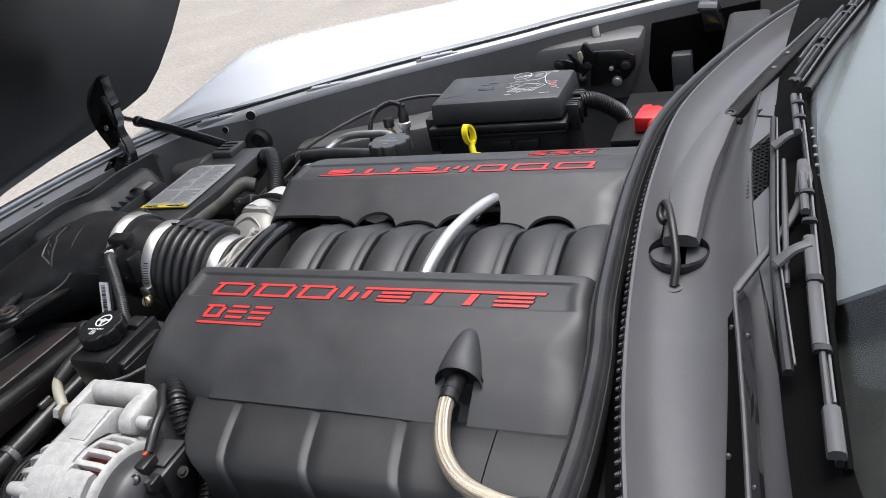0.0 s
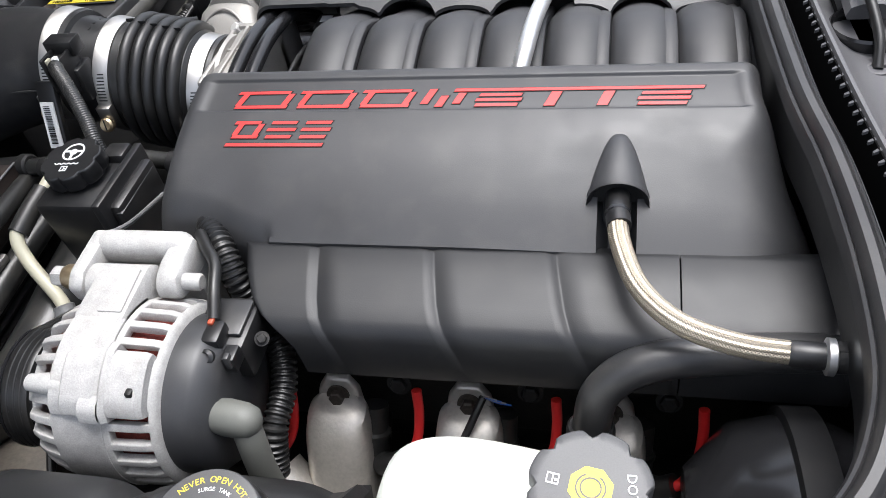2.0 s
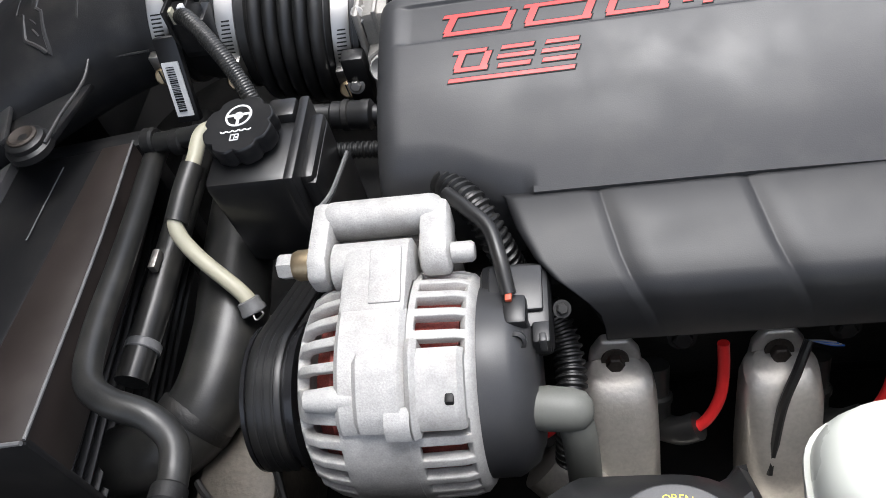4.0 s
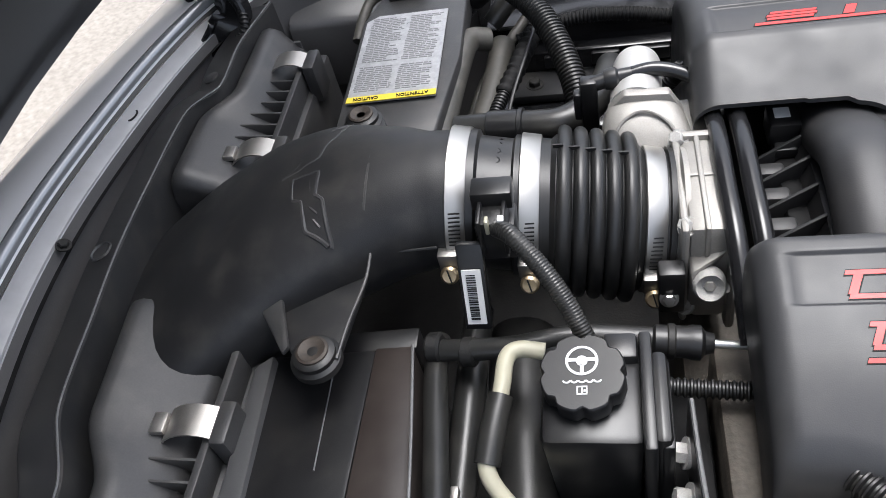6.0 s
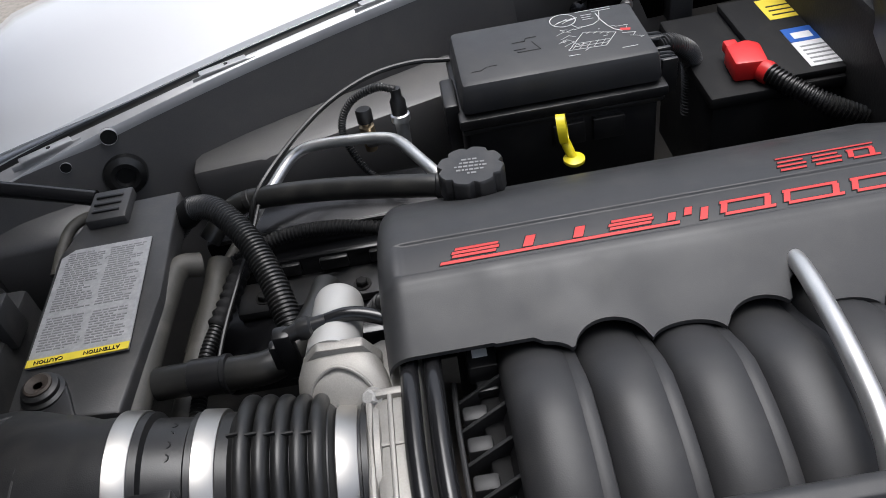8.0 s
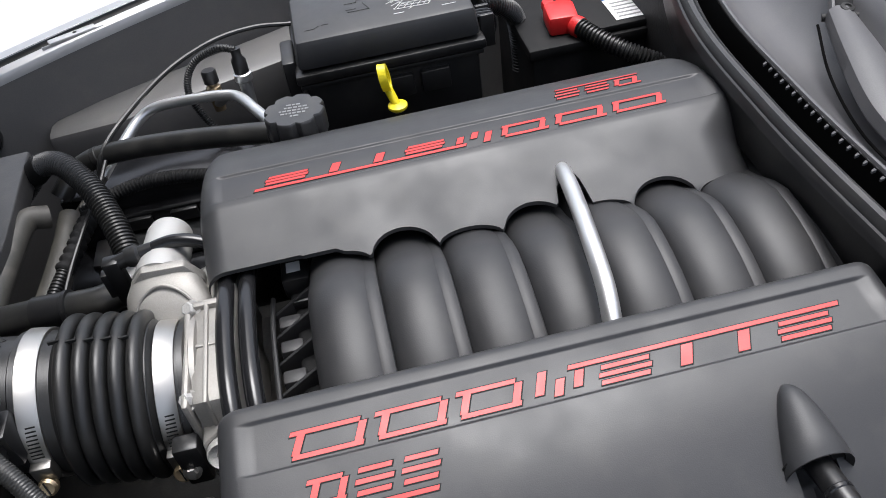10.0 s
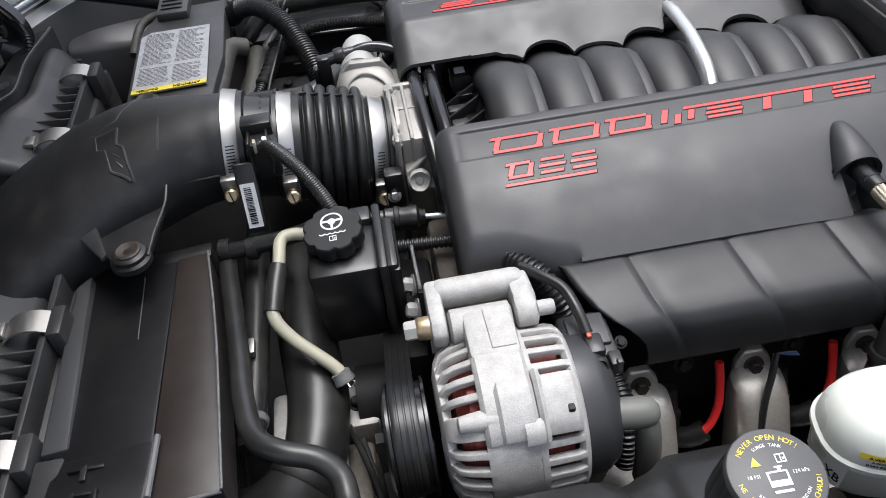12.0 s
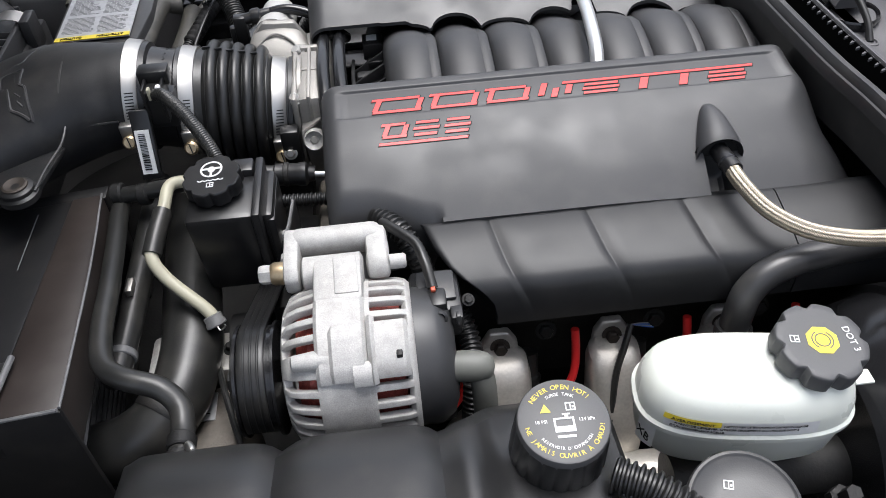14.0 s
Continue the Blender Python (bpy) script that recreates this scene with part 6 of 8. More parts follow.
# case: turned shell with rows of open slots before and behind a plain band
CASE = [(-0.274, 0.022), (-0.2738, 0.040), (-0.271, 0.052), (-0.2655, 0.0612), (-0.257, 0.0655), (-0.2435, 0.0690), (-0.2385, 0.0695), (-0.2035, 0.0695), (-0.1990, 0.0690), (-0.176, 0.0680), (-0.170, 0.0665), (-0.166, 0.062), (-0.166, 0.030)]
PITCH = 12.6
bm = bmesh.new()
grid = []
for x, r in CASE:
    ring = []
    for j in range(-4, 46):
        a = radians(PITCH * (j // 2) + (7.8 if j % 2 else 0.0) - 2.4)
        ring.append(bm.verts.new((x, AY + r * math.cos(a), AZ + r * math.sin(a))))
    grid.append(ring)
for i in range(len(CASE) - 1):
    for j in range(49):
        deg = PITCH * ((j - 4) // 2)
        slot = (j - 4) % 2 == 0
        front = i in (2, 3, 4) and slot and not 119 < deg < 138
        rear = i in (8, 9) and slot and not 106 < deg < 138
        if not (front or rear):
            bm.faces.new((grid[i][j], grid[i][j + 1], grid[i + 1][j + 1], grid[i + 1][j]))
case = part("slotted_case", bm, CAST, alt, "cast case with open slots", flat_angle=60)
wall = case.modifiers.new("wall", "SOLIDIFY")
wall.thickness, wall.offset = 0.0075, -1
soft = case.modifiers.new("edges", "BEVEL")
soft.width, soft.segments, soft.limit_method, soft.angle_limit = 0.0016, 3, "ANGLE", radians(50)
part("split_line", lathe([(-0.2045, 0.0690), (-0.2045, 0.0700), (-0.2035, 0.0700), (-0.2035, 0.0690)], (0, AY, AZ), (1, 0, 0), 64), CAST, case, "seam of the two halves")


def drum_pad(x0, x1, a0, a1, r0, r1, name="pad", rim=0.003):
    """A raised pad that follows the drum between two angles."""
    rings = []
    n = max(3, int(abs(a1 - a0) / 5))
    for k in range(n + 1):
        a = radians(a0 + (a1 - a0) * k / n)
        e = 0.0 if 0 < k < n else rim
        c, s = math.cos(a), math.sin(a)
        rings.append([(x, AY + r * c, AZ + r * s) for x, r in ((x0, r0), (x0, r1 - rim - e), (x0 + rim, r1 - e), (x1 - rim, r1 - e), (x1, r1 - rim - e), (x1, r0))])
    return part(name, skin(rings), CAST, alt)


drum_pad(-0.243, -0.203, 52, 140, 0.060, 0.0745, "spine")
drum_pad(-0.232, -0.203, 104, 139, 0.060, 0.0775)
drum_pad(-0.2025, -0.171, 104, 139, 0.060, 0.0765)
drum_pad(-0.2025, -0.196, 100, 142, 0.060, 0.079, "ear")
drum_pad(-0.2035, -0.2115, 128, 142, 0.060, 0.0795, "ear")
for y, z in ((-0.390, 0.836), (-0.379, 0.8415)):
    part("case_pit", lathe([(0, 0.0022), (0.0006, 0.0022), (0.0008, 0.001)], (-0.192 + (0.006 if y > -0.385 else 0), y, z), (0, -0.4, 0.9), 10), DARK, case, "dark pit")
part("ear_notch", box(-0.181, -0.176, -0.402, -0.392, 0.826, 0.835, 0.001), DARK, case, "dark notch")
part("through_bolt_boss", lathe([(-0.262, 0.003), (-0.2605, 0.0060), (-0.245, 0.0078), (-0.230, 0.0070), (-0.226, 0.004)], (0, AY - 0.038, AZ + 0.056), (1, 0, 0), 20), CAST, alt)
part("mount_barrel", lathe([(-0.253, 0.011), (-0.251, 0.0150), (-0.204, 0.0150), (-0.202, 0.011)], (0, -0.306, 0.832), (1, 0, 0), 32), CAST, alt)
part("mount_neck", plate([(-0.243, -0.304, 0.8480), (-0.203, -0.304, 0.8480), (-0.203, -0.350, 0.8455), (-0.243, -0.350, 0.8455)], (0, 0.1, -1), 0.028, 0.004), CAST, alt)
part("mould_pad", plate([(-0.226, -0.306, 0.8500), (-0.207, -0.306, 0.8500), (-0.206, -0.344, 0.8470), (-0.225, -0.344, 0.8470)], (0, 0.1, -1), 0.004, 0.001), CAST, alt, "rough cast pad")
part("rear_cover", lathe([(-0.168, 0.052), (-0.166, 0.0585), (-0.150, 0.0580), (-0.146, 0.0560), (-0.138, 0.0500), (-0.135, 0.0420), (-0.134, 0.040), (-0.134, 0.01)], (0, AY, AZ), (1, 0, 0), 48), COVER, alt, "dark grey plastic rear cover")
part("regulator_box", box(-0.166, -0.124, -0.348, -0.300, 0.78, 0.817, 0.005), PLASTIC, alt)
part("regulator_lid", box(-0.160, -0.128, -0.338, -0.306, 0.817, 0.8205, 0.0015), TANK, alt)
part("plug", box(-0.151, -0.137, -0.352, -0.332, 0.815, 0.829, 0.003), PLASTIC, alt)
part("plug_latch", lathe([(0, 0.0062), (0.007, 0.0062), (0.009, 0.004), (0.006, 0.003), (0.006, 0.0005)], (-0.144, -0.357, 0.817), (0, -0.6, 0.8), 18), PLASTIC, alt)
part("plug_clip", box(-0.135, -0.125, -0.360, -0.346, 0.806, 0.820, 0.0015), PLASTIC, alt)
part("plug_clip", box(-0.131, -0.127, -0.362, -0.356, 0.812, 0.824, 0.001), DUSTY, alt)
part("plug_lock", box(-0.1490, -0.1450, -0.338, -0.330, 0.8285, 0.8315, 0.0008), ORANGE, alt, "orange red connector lock")
for x, y, z in ((-0.118, -0.330, 0.806), (-0.155, -0.362, 0.806)):
    part("cover_screw", hexbolt((x, y, z), (0.2, -0.5, 0.8), 0.0038, 0.004), DARK, alt)
part("boot", lathe([(0, 0.0120), (0.008, 0.0130), (0.022, 0.0125), (0.029, 0.0105), (0.033, 0.006), (0.034, 0.001)], (-0.138, -0.385, 0.790), (1, -0.12, 0.0), 28), BOOTGREY, alt, "grey rubber terminal boot")
part("boot_spout", tube([(-0.117, -0.387, 0.788), (-0.114, -0.394, 0.772), (-0.113, -0.399, 0.745), (-0.113, -0.400, 0.715)], 0.0104, 18), BOOTGREY, alt, "grey rubber terminal boot")
PY, PZ = AY + 0.004, AZ - 0.014
part("pulley", lathe([(-0.318, 0.02), (-0.318, 0.040), (-0.3165, 0.0440), (-0.3150, 0.0480), (-0.3125, 0.0480), (-0.3115, 0.0455), (-0.2850, 0.0455), (-0.2840, 0.0490), (-0.2815, 0.0490), (-0.280, 0.02)], (0, PY, PZ), (1, 0, 0), 64), GLOSS, alt, "smooth black pulley")
part("shaft_nut", lathe([(-0.328, 0.007), (-0.327, 0.0095), (-0.318, 0.0095)], (0, PY, PZ), (1, 0, 0), 6), DARK, alt)
brk = thing("alternator_bracket", (-0.22, -0.27, 0.78), "rough cast aluminium alternator bracket with a long bolt", "bracket")
part("crossbar", box(-0.264, -0.184, -0.283, -0.261, 0.824, 0.849, 0.0095, seg=4), CAST, brk)
part("yoke_leg", plate([(-0.268, -0.264, 0.848), (-0.268, -0.308, 0.846), (-0.268, -0.319, 0.838), (-0.268, -0.316, 0.820), (-0.268, -0.264, 0.815)], (1, 0, 0), 0.0135, 0.004), CAST, brk)
part("yoke_leg", plate([(-0.200, -0.266, 0.846), (-0.200, -0.294, 0.8465), (-0.199, -0.308, 0.843), (-0.199, -0.316, 0.834), (-0.199, -0.314, 0.824), (-0.199, -0.303, 0.819), (-0.200, -0.266, 0.817)], (1, 0, 0), 0.019, 0.0065), CAST, brk)
part("arm", box(-0.262, -0.185, -0.282, -0.255, 0.70, 0.822, 0.006), CAST, brk)
part("side_plate", plate([(-0.272, -0.262, 0.832), (-0.272, -0.225, 0.815), (-0.272, -0.170, 0.800), (-0.272, -0.170, 0.72), (-0.272, -0.262, 0.72)], (1, 0, 0), 0.004, 0.001), PLASTIC, brk, "black bracket plate")
part("plate_edge", tube([(-0.270, -0.258, 0.834), (-0.270, -0.225, 0.8165), (-0.270, -0.172, 0.801)], 0.0016, 6, 4), PALEGREY, brk, "worn bare edge")
for y, z in ((-0.196, 0.772), (-0.228, 0.772)):
    part("plate_bolt", hexbolt((-0.273, y, z), (-1, 0, 0.3), 0.0075, 0.012), CAST, brk, "silver hex bolt")
part("pivot_bolt", lathe([(-0.289, 0.0072), (-0.287, 0.0084), (-0.279, 0.0084)], (0, -0.302, 0.833), (1, 0, 0), 6), CAST, brk)
part("pivot_washer", lathe([(-0.279, 0.0085), (-0.276, 0.0098), (-0.268, 0.0098)], (0, -0.302, 0.833), (1, 0, 0), 24), BRASS, brk, "brownish washer")
part("bolt_end", lathe([(-0.180, 0.0065), (-0.168, 0.0065), (-0.166, 0.005)], (0, -0.302, 0.833), (1, 0, 0), 20), CAST, brk)
loom = thing("wiring_loom", (-0.12, -0.31, 0.75), "ribbed black wiring loom beside the alternator", "cable")
part("conduit", tube([(-0.190, -0.236, 0.828), (-0.168, -0.262, 0.828), (-0.156, -0.278, 0.810), (-0.146, -0.284, 0.780), (-0.124, -0.308, 0.762), (-0.117, -0.333, 0.749), (-0.118, -0.363, 0.738), (-0.122, -0.380, 0.70)], 0.0092, 18, 10, 0.0050, 0.0011), RUBBER, loom)
part("lead", tube([(-0.184, -0.258, 0.838), (-0.170, -0.276, 0.842), (-0.157, -0.292, 0.842), (-0.151, -0.312, 0.838), (-0.147, -0.332, 0.828)], 0.0046, 12), RUBBER, loom)

belt = thing("drive_belt", (-0.30, -0.25, 0.6), "grooved black drive belt on its pulley", "belt")
RIBS = [(-0.3110, 0.0), (-0.3110, 0.0030), (-0.3098, 0.0037), (-0.3064, 0.0037), (-0.3058, 0.0031), (-0.3048, 0.0031), (-0.3042, 0.0037), (-0.3008, 0.0037), (-0.3002, 0.0031), (-0.2992, 0.0031), (-0.2986, 0.0037), (-0.2952, 0.0037), (-0.2946, 0.0031), (-0.2936, 0.0031), (-0.2930, 0.0037), (-0.2900, 0.0037), (-0.2890, 0.0030), (-0.2890, 0.0)]
rings = []
for deg in range(190, 59, -6):
    c, q = math.cos(radians(deg)), math.sin(radians(deg))
    rings.append([(x, PY + (0.0455 + h) * c, PZ + (0.0455 + h) * q) for x, h in RIBS])
c, q = math.cos(radians(60)), math.sin(radians(60))
for far in (0.04, 0.10, 0.16):
    rings.append([(x, PY + (0.0455 + h) * c + far * q, PZ + (0.0455 + h) * q - far * c) for x, h in RIBS])
part("belt", skin(rings), RUBBER, belt)
part("idler", lathe([(-0.345, 0.015), (-0.345, 0.034), (-0.305, 0.034), (-0.305, 0.015)], (0, -0.25, 0.68), (1, 0, 0), 36), MATTE, belt)
pump = thing("power_steering_pump", (-0.36, -0.36, 0.6), "dirty aluminium pump with a small grey label", "pump")
part("pump_body", box(-0.40, -0.335, -0.41, -0.29, 0.56, 0.675, 0.008), GRIME, pump)
part("pump_label", box(-0.397, -0.361, -0.331, -0.300, 0.675, 0.6765, 0.0), LABEL, pump, "grey printed label")
part("pump_flange", box(-0.378, -0.326, -0.288, -0.238, 0.60, 0.694, 0.006), ALLOY, pump, "dirty alloy flange")
part("flange_bolt", hexbolt((-0.346, -0.262, 0.694), (0, 0, 1), 0.006, 0.007), DARK, pump)
part("pump_bracket", box(-0.43, -0.40, -0.30, -0.23, 0.62, 0.69, 0.008), CAST, pump)
bm = None
for i in range(5):
    bm = placed(flat_bar(-0.393, -0.380 - 0.002 * (i % 2), 0, 0.0014, 0, 0.0004), Matrix.Translation((0, -0.327 + i * 0.0045, 0.6766)), bm)
bm = placed(words("JL", 0.011, 0.0003), Matrix.Translation((-0.370, -0.321, 0.6768)), bm)
part("label_print", bm, DARKINK, pump, "black label print", smooth=False)
for pts in ([(-0.345, -0.30, 0.69), (-0.335, -0.35, 0.69), (-0.33, -0.40, 0.67)], [(-0.39, -0.38, 0.69), (-0.36, -0.42, 0.70), (-0.40, -0.46, 0.70), (-0.43, -0.44, 0.69)], [(-0.355, -0.29, 0.70), (-0.34, -0.34, 0.71), (-0.322, -0.40, 0.68)]):
    part("small_wire", tube(pts, 0.003, 8), RUBBER, pump, "thin black wire")

# ---- exhaust side below the coil cover ----
for x in (-0.087, 0.020, 0.127):
    sh = thing("exhaust_heat_shield", (x, -0.335, 0.58), "dull metal exhaust port with a rusty bolt", "heat shield", "exhaust ports")
    rings = []
    for k, (z, y, a, b) in enumerate(((0.58, -0.36, 0.024, 0.03), (0.63, -0.352, 0.027, 0.033), (0.67, -0.340, 0.027, 0.030), (0.695, -0.330, 0.0265, 0.024), (0.707, -0.325, 0.024, 0.018), (0.712, -0.321, 0.018, 0.010))):
        rings.append(ellipse_ring((x, y, z), (1, 0, 0), (0, 1, 0.2), a, b, 28, 2.8))
    port = part("port", skin(rings), SHIELD, sh)
    part("ear", plate([(x - 0.019, -0.316, 0.700), (x + 0.019, -0.316, 0.700), (x + 0.017, -0.312, 0.716), (x + 0.009, -0.309, 0.728), (x - 0.009, -0.309, 0.728), (x - 0.017, -0.312, 0.716)], (0, 1, 0.2), 0.008, 0.002), SHIELD, port)
    part("ear_bolt", hexbolt((x, -0.313, 0.714), (0, -1, 0.3), 0.0065, 0.008), RUST, port, "rusty bolt")
pipe = thing("exhaust_manifold", (-0.05, -0.39, 0.55), "brown tarnished exhaust manifold pipe", "exhaust")
part("pipe", tube([(-0.14, -0.36, 0.66), (-0.08, -0.395, 0.62), (0.05, -0.40, 0.60), (0.2, -0.39, 0.59)], 0.024, 20), SHIELD, pipe)
for x in (-0.122, -0.018, 0.088, 0.192):
    w = thing("spark_plug_wire", (x, -0.335, 0.66), "red spark plug wire with a black boot", "wire", "spark plug wires")
    part("wire", tube([(x, -0.318, 0.735), (x + 0.0005, -0.326, 0.715), (x - 0.002, -0.336, 0.695), (x - 0.010, -0.344, 0.680), (x - 0.020, -0.348, 0.672)], 0.0040, 10), REDPLASTIC, w)
    part("boot", tube([(x - 0.016, -0.347, 0.675), (x - 0.030, -0.345, 0.665), (x - 0.042, -0.33, 0.655), (x - 0.045, -0.30, 0.67)], 0.010, 14), RUBBER, w, "black plug boot")
    part("plug_tube", lathe([(0, 0.012), (0.02, 0.012), (0.022, 0.0135), (0.026, 0.0135), (0.028, 0.011), (0.05, 0.011)], (x - 0.045, -0.335, 0.655), (0.05, 0.5, 0.85), 18), HOSE, w, "grey black plug tube")
    part("side_bolt", hexbolt((x - 0.022, -0.297, 0.712), (0, -1, 0.4), 0.007, 0.007), DARK, w)
ow = thing("sensor_wire", (0.075, -0.34, 0.70), "loose black wire with a frayed blue end", "wire")
part("wire", tube([(0.034, -0.320, 0.735), (0.026, -0.334, 0.722), (0.016, -0.350, 0.700), (0.010, -0.372, 0.65)], 0.0032, 8), RUBBER, ow)
for k in range(4):
    part("frayed_strand", tube([(0.034, -0.320, 0.735), (0.040 + 0.002 * k, -0.325, 0.742 - 0.002 * k), (0.046 + 0.003 * k, -0.329 + 0.002 * k, 0.746 - 0.005 * k)], 0.0006, 5), BLUE if k % 2 else GREYINK, ow, "fine frayed strand")

# ---- coolant surge tank ----
TANKBLACK = material("tank_plastic", (0.018, 0.018, 0.0185), 0.38, grain=0.3, grain_size=0.001, bump=0.3, vary=0.25, dust=0.05)
tank = thing("coolant_surge_tank", (-0.2, -0.53, 0.70), "black bulging coolant tank with a printed cap", "coolant tank")
xs = [-0.385 + 0.36 * i / 60 for i in range(61)]
rings = []
for x in xs:
    k = (x + 0.385) / 0.115
    d = abs((k % 1) - 0.5) * 2
    swell = 0.010 * (1 - d ** 6)
    end = rounding(min(x + 0.386, -0.024 - x), 0.03)
    prof = [(-0.462, 0.70), (-0.447, 0.765), (-0.452, 0.800), (-0.470, 0.822), (-0.50, 0.832), (-0.56, 0.838), (-0.61, 0.830), (-0.64, 0.80), (-0.645, 0.70)]
    end += 0.020 * step(-0.140, -0.112, x)
    rings.append([(x, y - (0 if i not in (1, 2) else -swell * 0.5) + (min(end, 0.03) if i < 4 else 0), z + (swell - end if 1 < i < 8 else 0)) for i, (y, z) in enumerate(prof)])
part("tank_body", skin(rings), TANKBLACK, tank)
CN = Vector((0.02, -0.10, 1)).normalized()
CC = Vector((-0.0765, -0.489, 0.830))
part("neck", lathe([(-0.05, 0.036), (-0.014, 0.0335), (0.0, 0.031), (0.006, 0.031)], CC, CN, 36), TANK, tank)
part("cap_skirt", lathe([(-0.010, 0.0325, 1), (-0.006, 0.0335, 1), (0.024, 0.0318, 1), (0.028, 0.0305, 0)], CC, CN, 120, None, 20, 0.0012), PLASTIC, tank, "black ribbed cap skirt")
scap = part("cap", lathe([(0.022, 0.0305), (0.0325, 0.0308), (0.0342, 0.0300), (0.0346, 0.0290), (0.0346, 0.001)], CC, CN, 60), CAPGREY, tank, "grey cap top with yellow warnings")
M = on_plane(CC + CN * 0.0346, (1, -0.02, 0), CN)


def arc_words(text, r, mid, size, m, bm=None, inward=False, gap=0.72):
    """Words set letter by letter on an arc of a cap."""
    total = len(text) * size * gap
    for i, ch in enumerate(text):
        if ch == " ":
            continue
        s = (i + 0.5) * size * gap - total / 2
        a = radians(mid) + (s / r if inward else -s / r)
        turn = math.degrees(a) + (90 if inward else -90)
        bm = placed(words(ch, size, 0.0002), m @ pose(r * math.cos(a), r * math.sin(a), 0, 0, 0, turn), bm)
    return bm


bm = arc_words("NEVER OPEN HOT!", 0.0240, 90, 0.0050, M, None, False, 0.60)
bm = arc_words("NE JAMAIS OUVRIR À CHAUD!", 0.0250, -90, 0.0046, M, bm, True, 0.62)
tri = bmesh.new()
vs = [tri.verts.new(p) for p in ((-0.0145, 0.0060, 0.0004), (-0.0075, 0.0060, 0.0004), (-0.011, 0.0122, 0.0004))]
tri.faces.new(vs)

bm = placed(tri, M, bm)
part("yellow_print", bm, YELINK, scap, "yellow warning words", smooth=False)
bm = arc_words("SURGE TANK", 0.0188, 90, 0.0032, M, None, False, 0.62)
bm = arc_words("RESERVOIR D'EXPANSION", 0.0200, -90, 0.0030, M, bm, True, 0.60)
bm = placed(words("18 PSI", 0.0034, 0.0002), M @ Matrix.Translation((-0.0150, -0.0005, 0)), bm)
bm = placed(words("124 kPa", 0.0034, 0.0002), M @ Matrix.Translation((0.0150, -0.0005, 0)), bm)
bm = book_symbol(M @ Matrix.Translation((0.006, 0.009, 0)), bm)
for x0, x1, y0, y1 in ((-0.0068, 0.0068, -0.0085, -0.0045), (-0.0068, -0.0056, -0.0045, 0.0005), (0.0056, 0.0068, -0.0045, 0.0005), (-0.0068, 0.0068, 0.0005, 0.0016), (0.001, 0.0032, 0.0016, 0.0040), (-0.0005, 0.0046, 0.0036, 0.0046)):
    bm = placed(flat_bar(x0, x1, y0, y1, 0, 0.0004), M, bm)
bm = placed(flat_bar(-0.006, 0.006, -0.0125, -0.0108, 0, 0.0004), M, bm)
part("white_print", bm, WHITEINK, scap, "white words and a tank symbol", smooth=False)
part("overflow_hose", tube([(-0.045, -0.515, 0.828), (-0.020, -0.530, 0.828), (0.005, -0.550, 0.818), (0.03, -0.575, 0.80), (0.05, -0.60, 0.77)], 0.0115, 16, 10, 0.0052, 0.0014), RUBBER, tank, "ribbed black overflow hose")

# ---- brake fluid reservoir ----
br = thing("brake_fluid_reservoir", (0.07, -0.46, 0.74), "white translucent brake fluid reservoir with a grey cap", "reservoir")


def stadium(cx, cy, a, b, z, n=48, power=2.8, drop=0.0):
    return [(p[0], p[1], z - drop * (p[0] - cx)) for p in ellipse_ring((cx, cy, 0), (1, 0, 0), (0, 1, 0), a, b, n, power)]


BXC, BYC = 0.074, -0.447
TURN = Matrix.Translation((BXC, BYC, 0)) @ Matrix.Rotation(radians(-8), 4, "Z") @ Matrix.Translation((-BXC, -BYC, 0))
secs2 = [(0.750, 0.066, 0.030), (0.765, 0.075, 0.037), (0.796, 0.078, 0.0395), (0.798, 0.0810, 0.0420), (0.802, 0.0810, 0.0420), (0.804, 0.0785, 0.0400), (0.816, 0.0775, 0.0390), (0.828, 0.0735, 0.0355), (0.836, 0.066, 0.029), (0.8395, 0.055, 0.020), (0.8405, 0.03, 0.008)]
body = part("tank", placed(skin([stadium(BXC, BYC, a, b, z) for z, a, b in secs2]), TURN), RESERVOIR, br)
part("cap_neck", lathe([(0, 0.027), (0.012, 0.026)], (0.118, -0.449, 0.832), (0.05, -0.05, 1), 36), RESERVOIR, br)
BN = Vector((0.04, -0.10, 1)).normalized()
cap = flute_cap(br, (0.118, -0.448, 0.841), BN, 0.0325, 0.018, 8, CAPGREY, 0.0042, "fluted dark grey cap with a yellow symbol")
M = on_plane(Vector((0.118, -0.448, 0.841)) + BN * 0.0181, (1, -0.15, 0), BN)
octagon = bmesh.new()
octagon.faces.new([octagon.verts.new((0.0118 * math.cos(radians(22.5 + 45 * i)), 0.0118 * math.sin(radians(22.5 + 45 * i)), 0.0003)) for i in range(8)])
part("yellow_sign", placed(octagon, M), YELINK, cap, "yellow octagonal sign", smooth=False)
bm = arc_band(0.0048, 0.0056, 0, 360, 0.0006)
bm = arc_band(0.0070, 0.0078, 120, 240, 0.0006, bm=bm)
bm = arc_band(0.0070, 0.0078, -60, 60, 0.0006, bm=bm)
bm.transform(M)
part("brake_symbol", bm, CAPGREY, cap, smooth=False)
bm = placed(words("DOT 3", 0.0072, 0.0002), M @ pose(0.0205, 0.002, 0.0002, 0, 0, -78))
part("cap_words", bm, WHITEINK, cap, "white words", smooth=False)
part("cap_symbol", book_symbol(M @ pose(-0.0195, 0, 0, 0, 0, 0)), WHITEINK, cap, "white book symbol", smooth=False)
# warning strip on the side of the tank


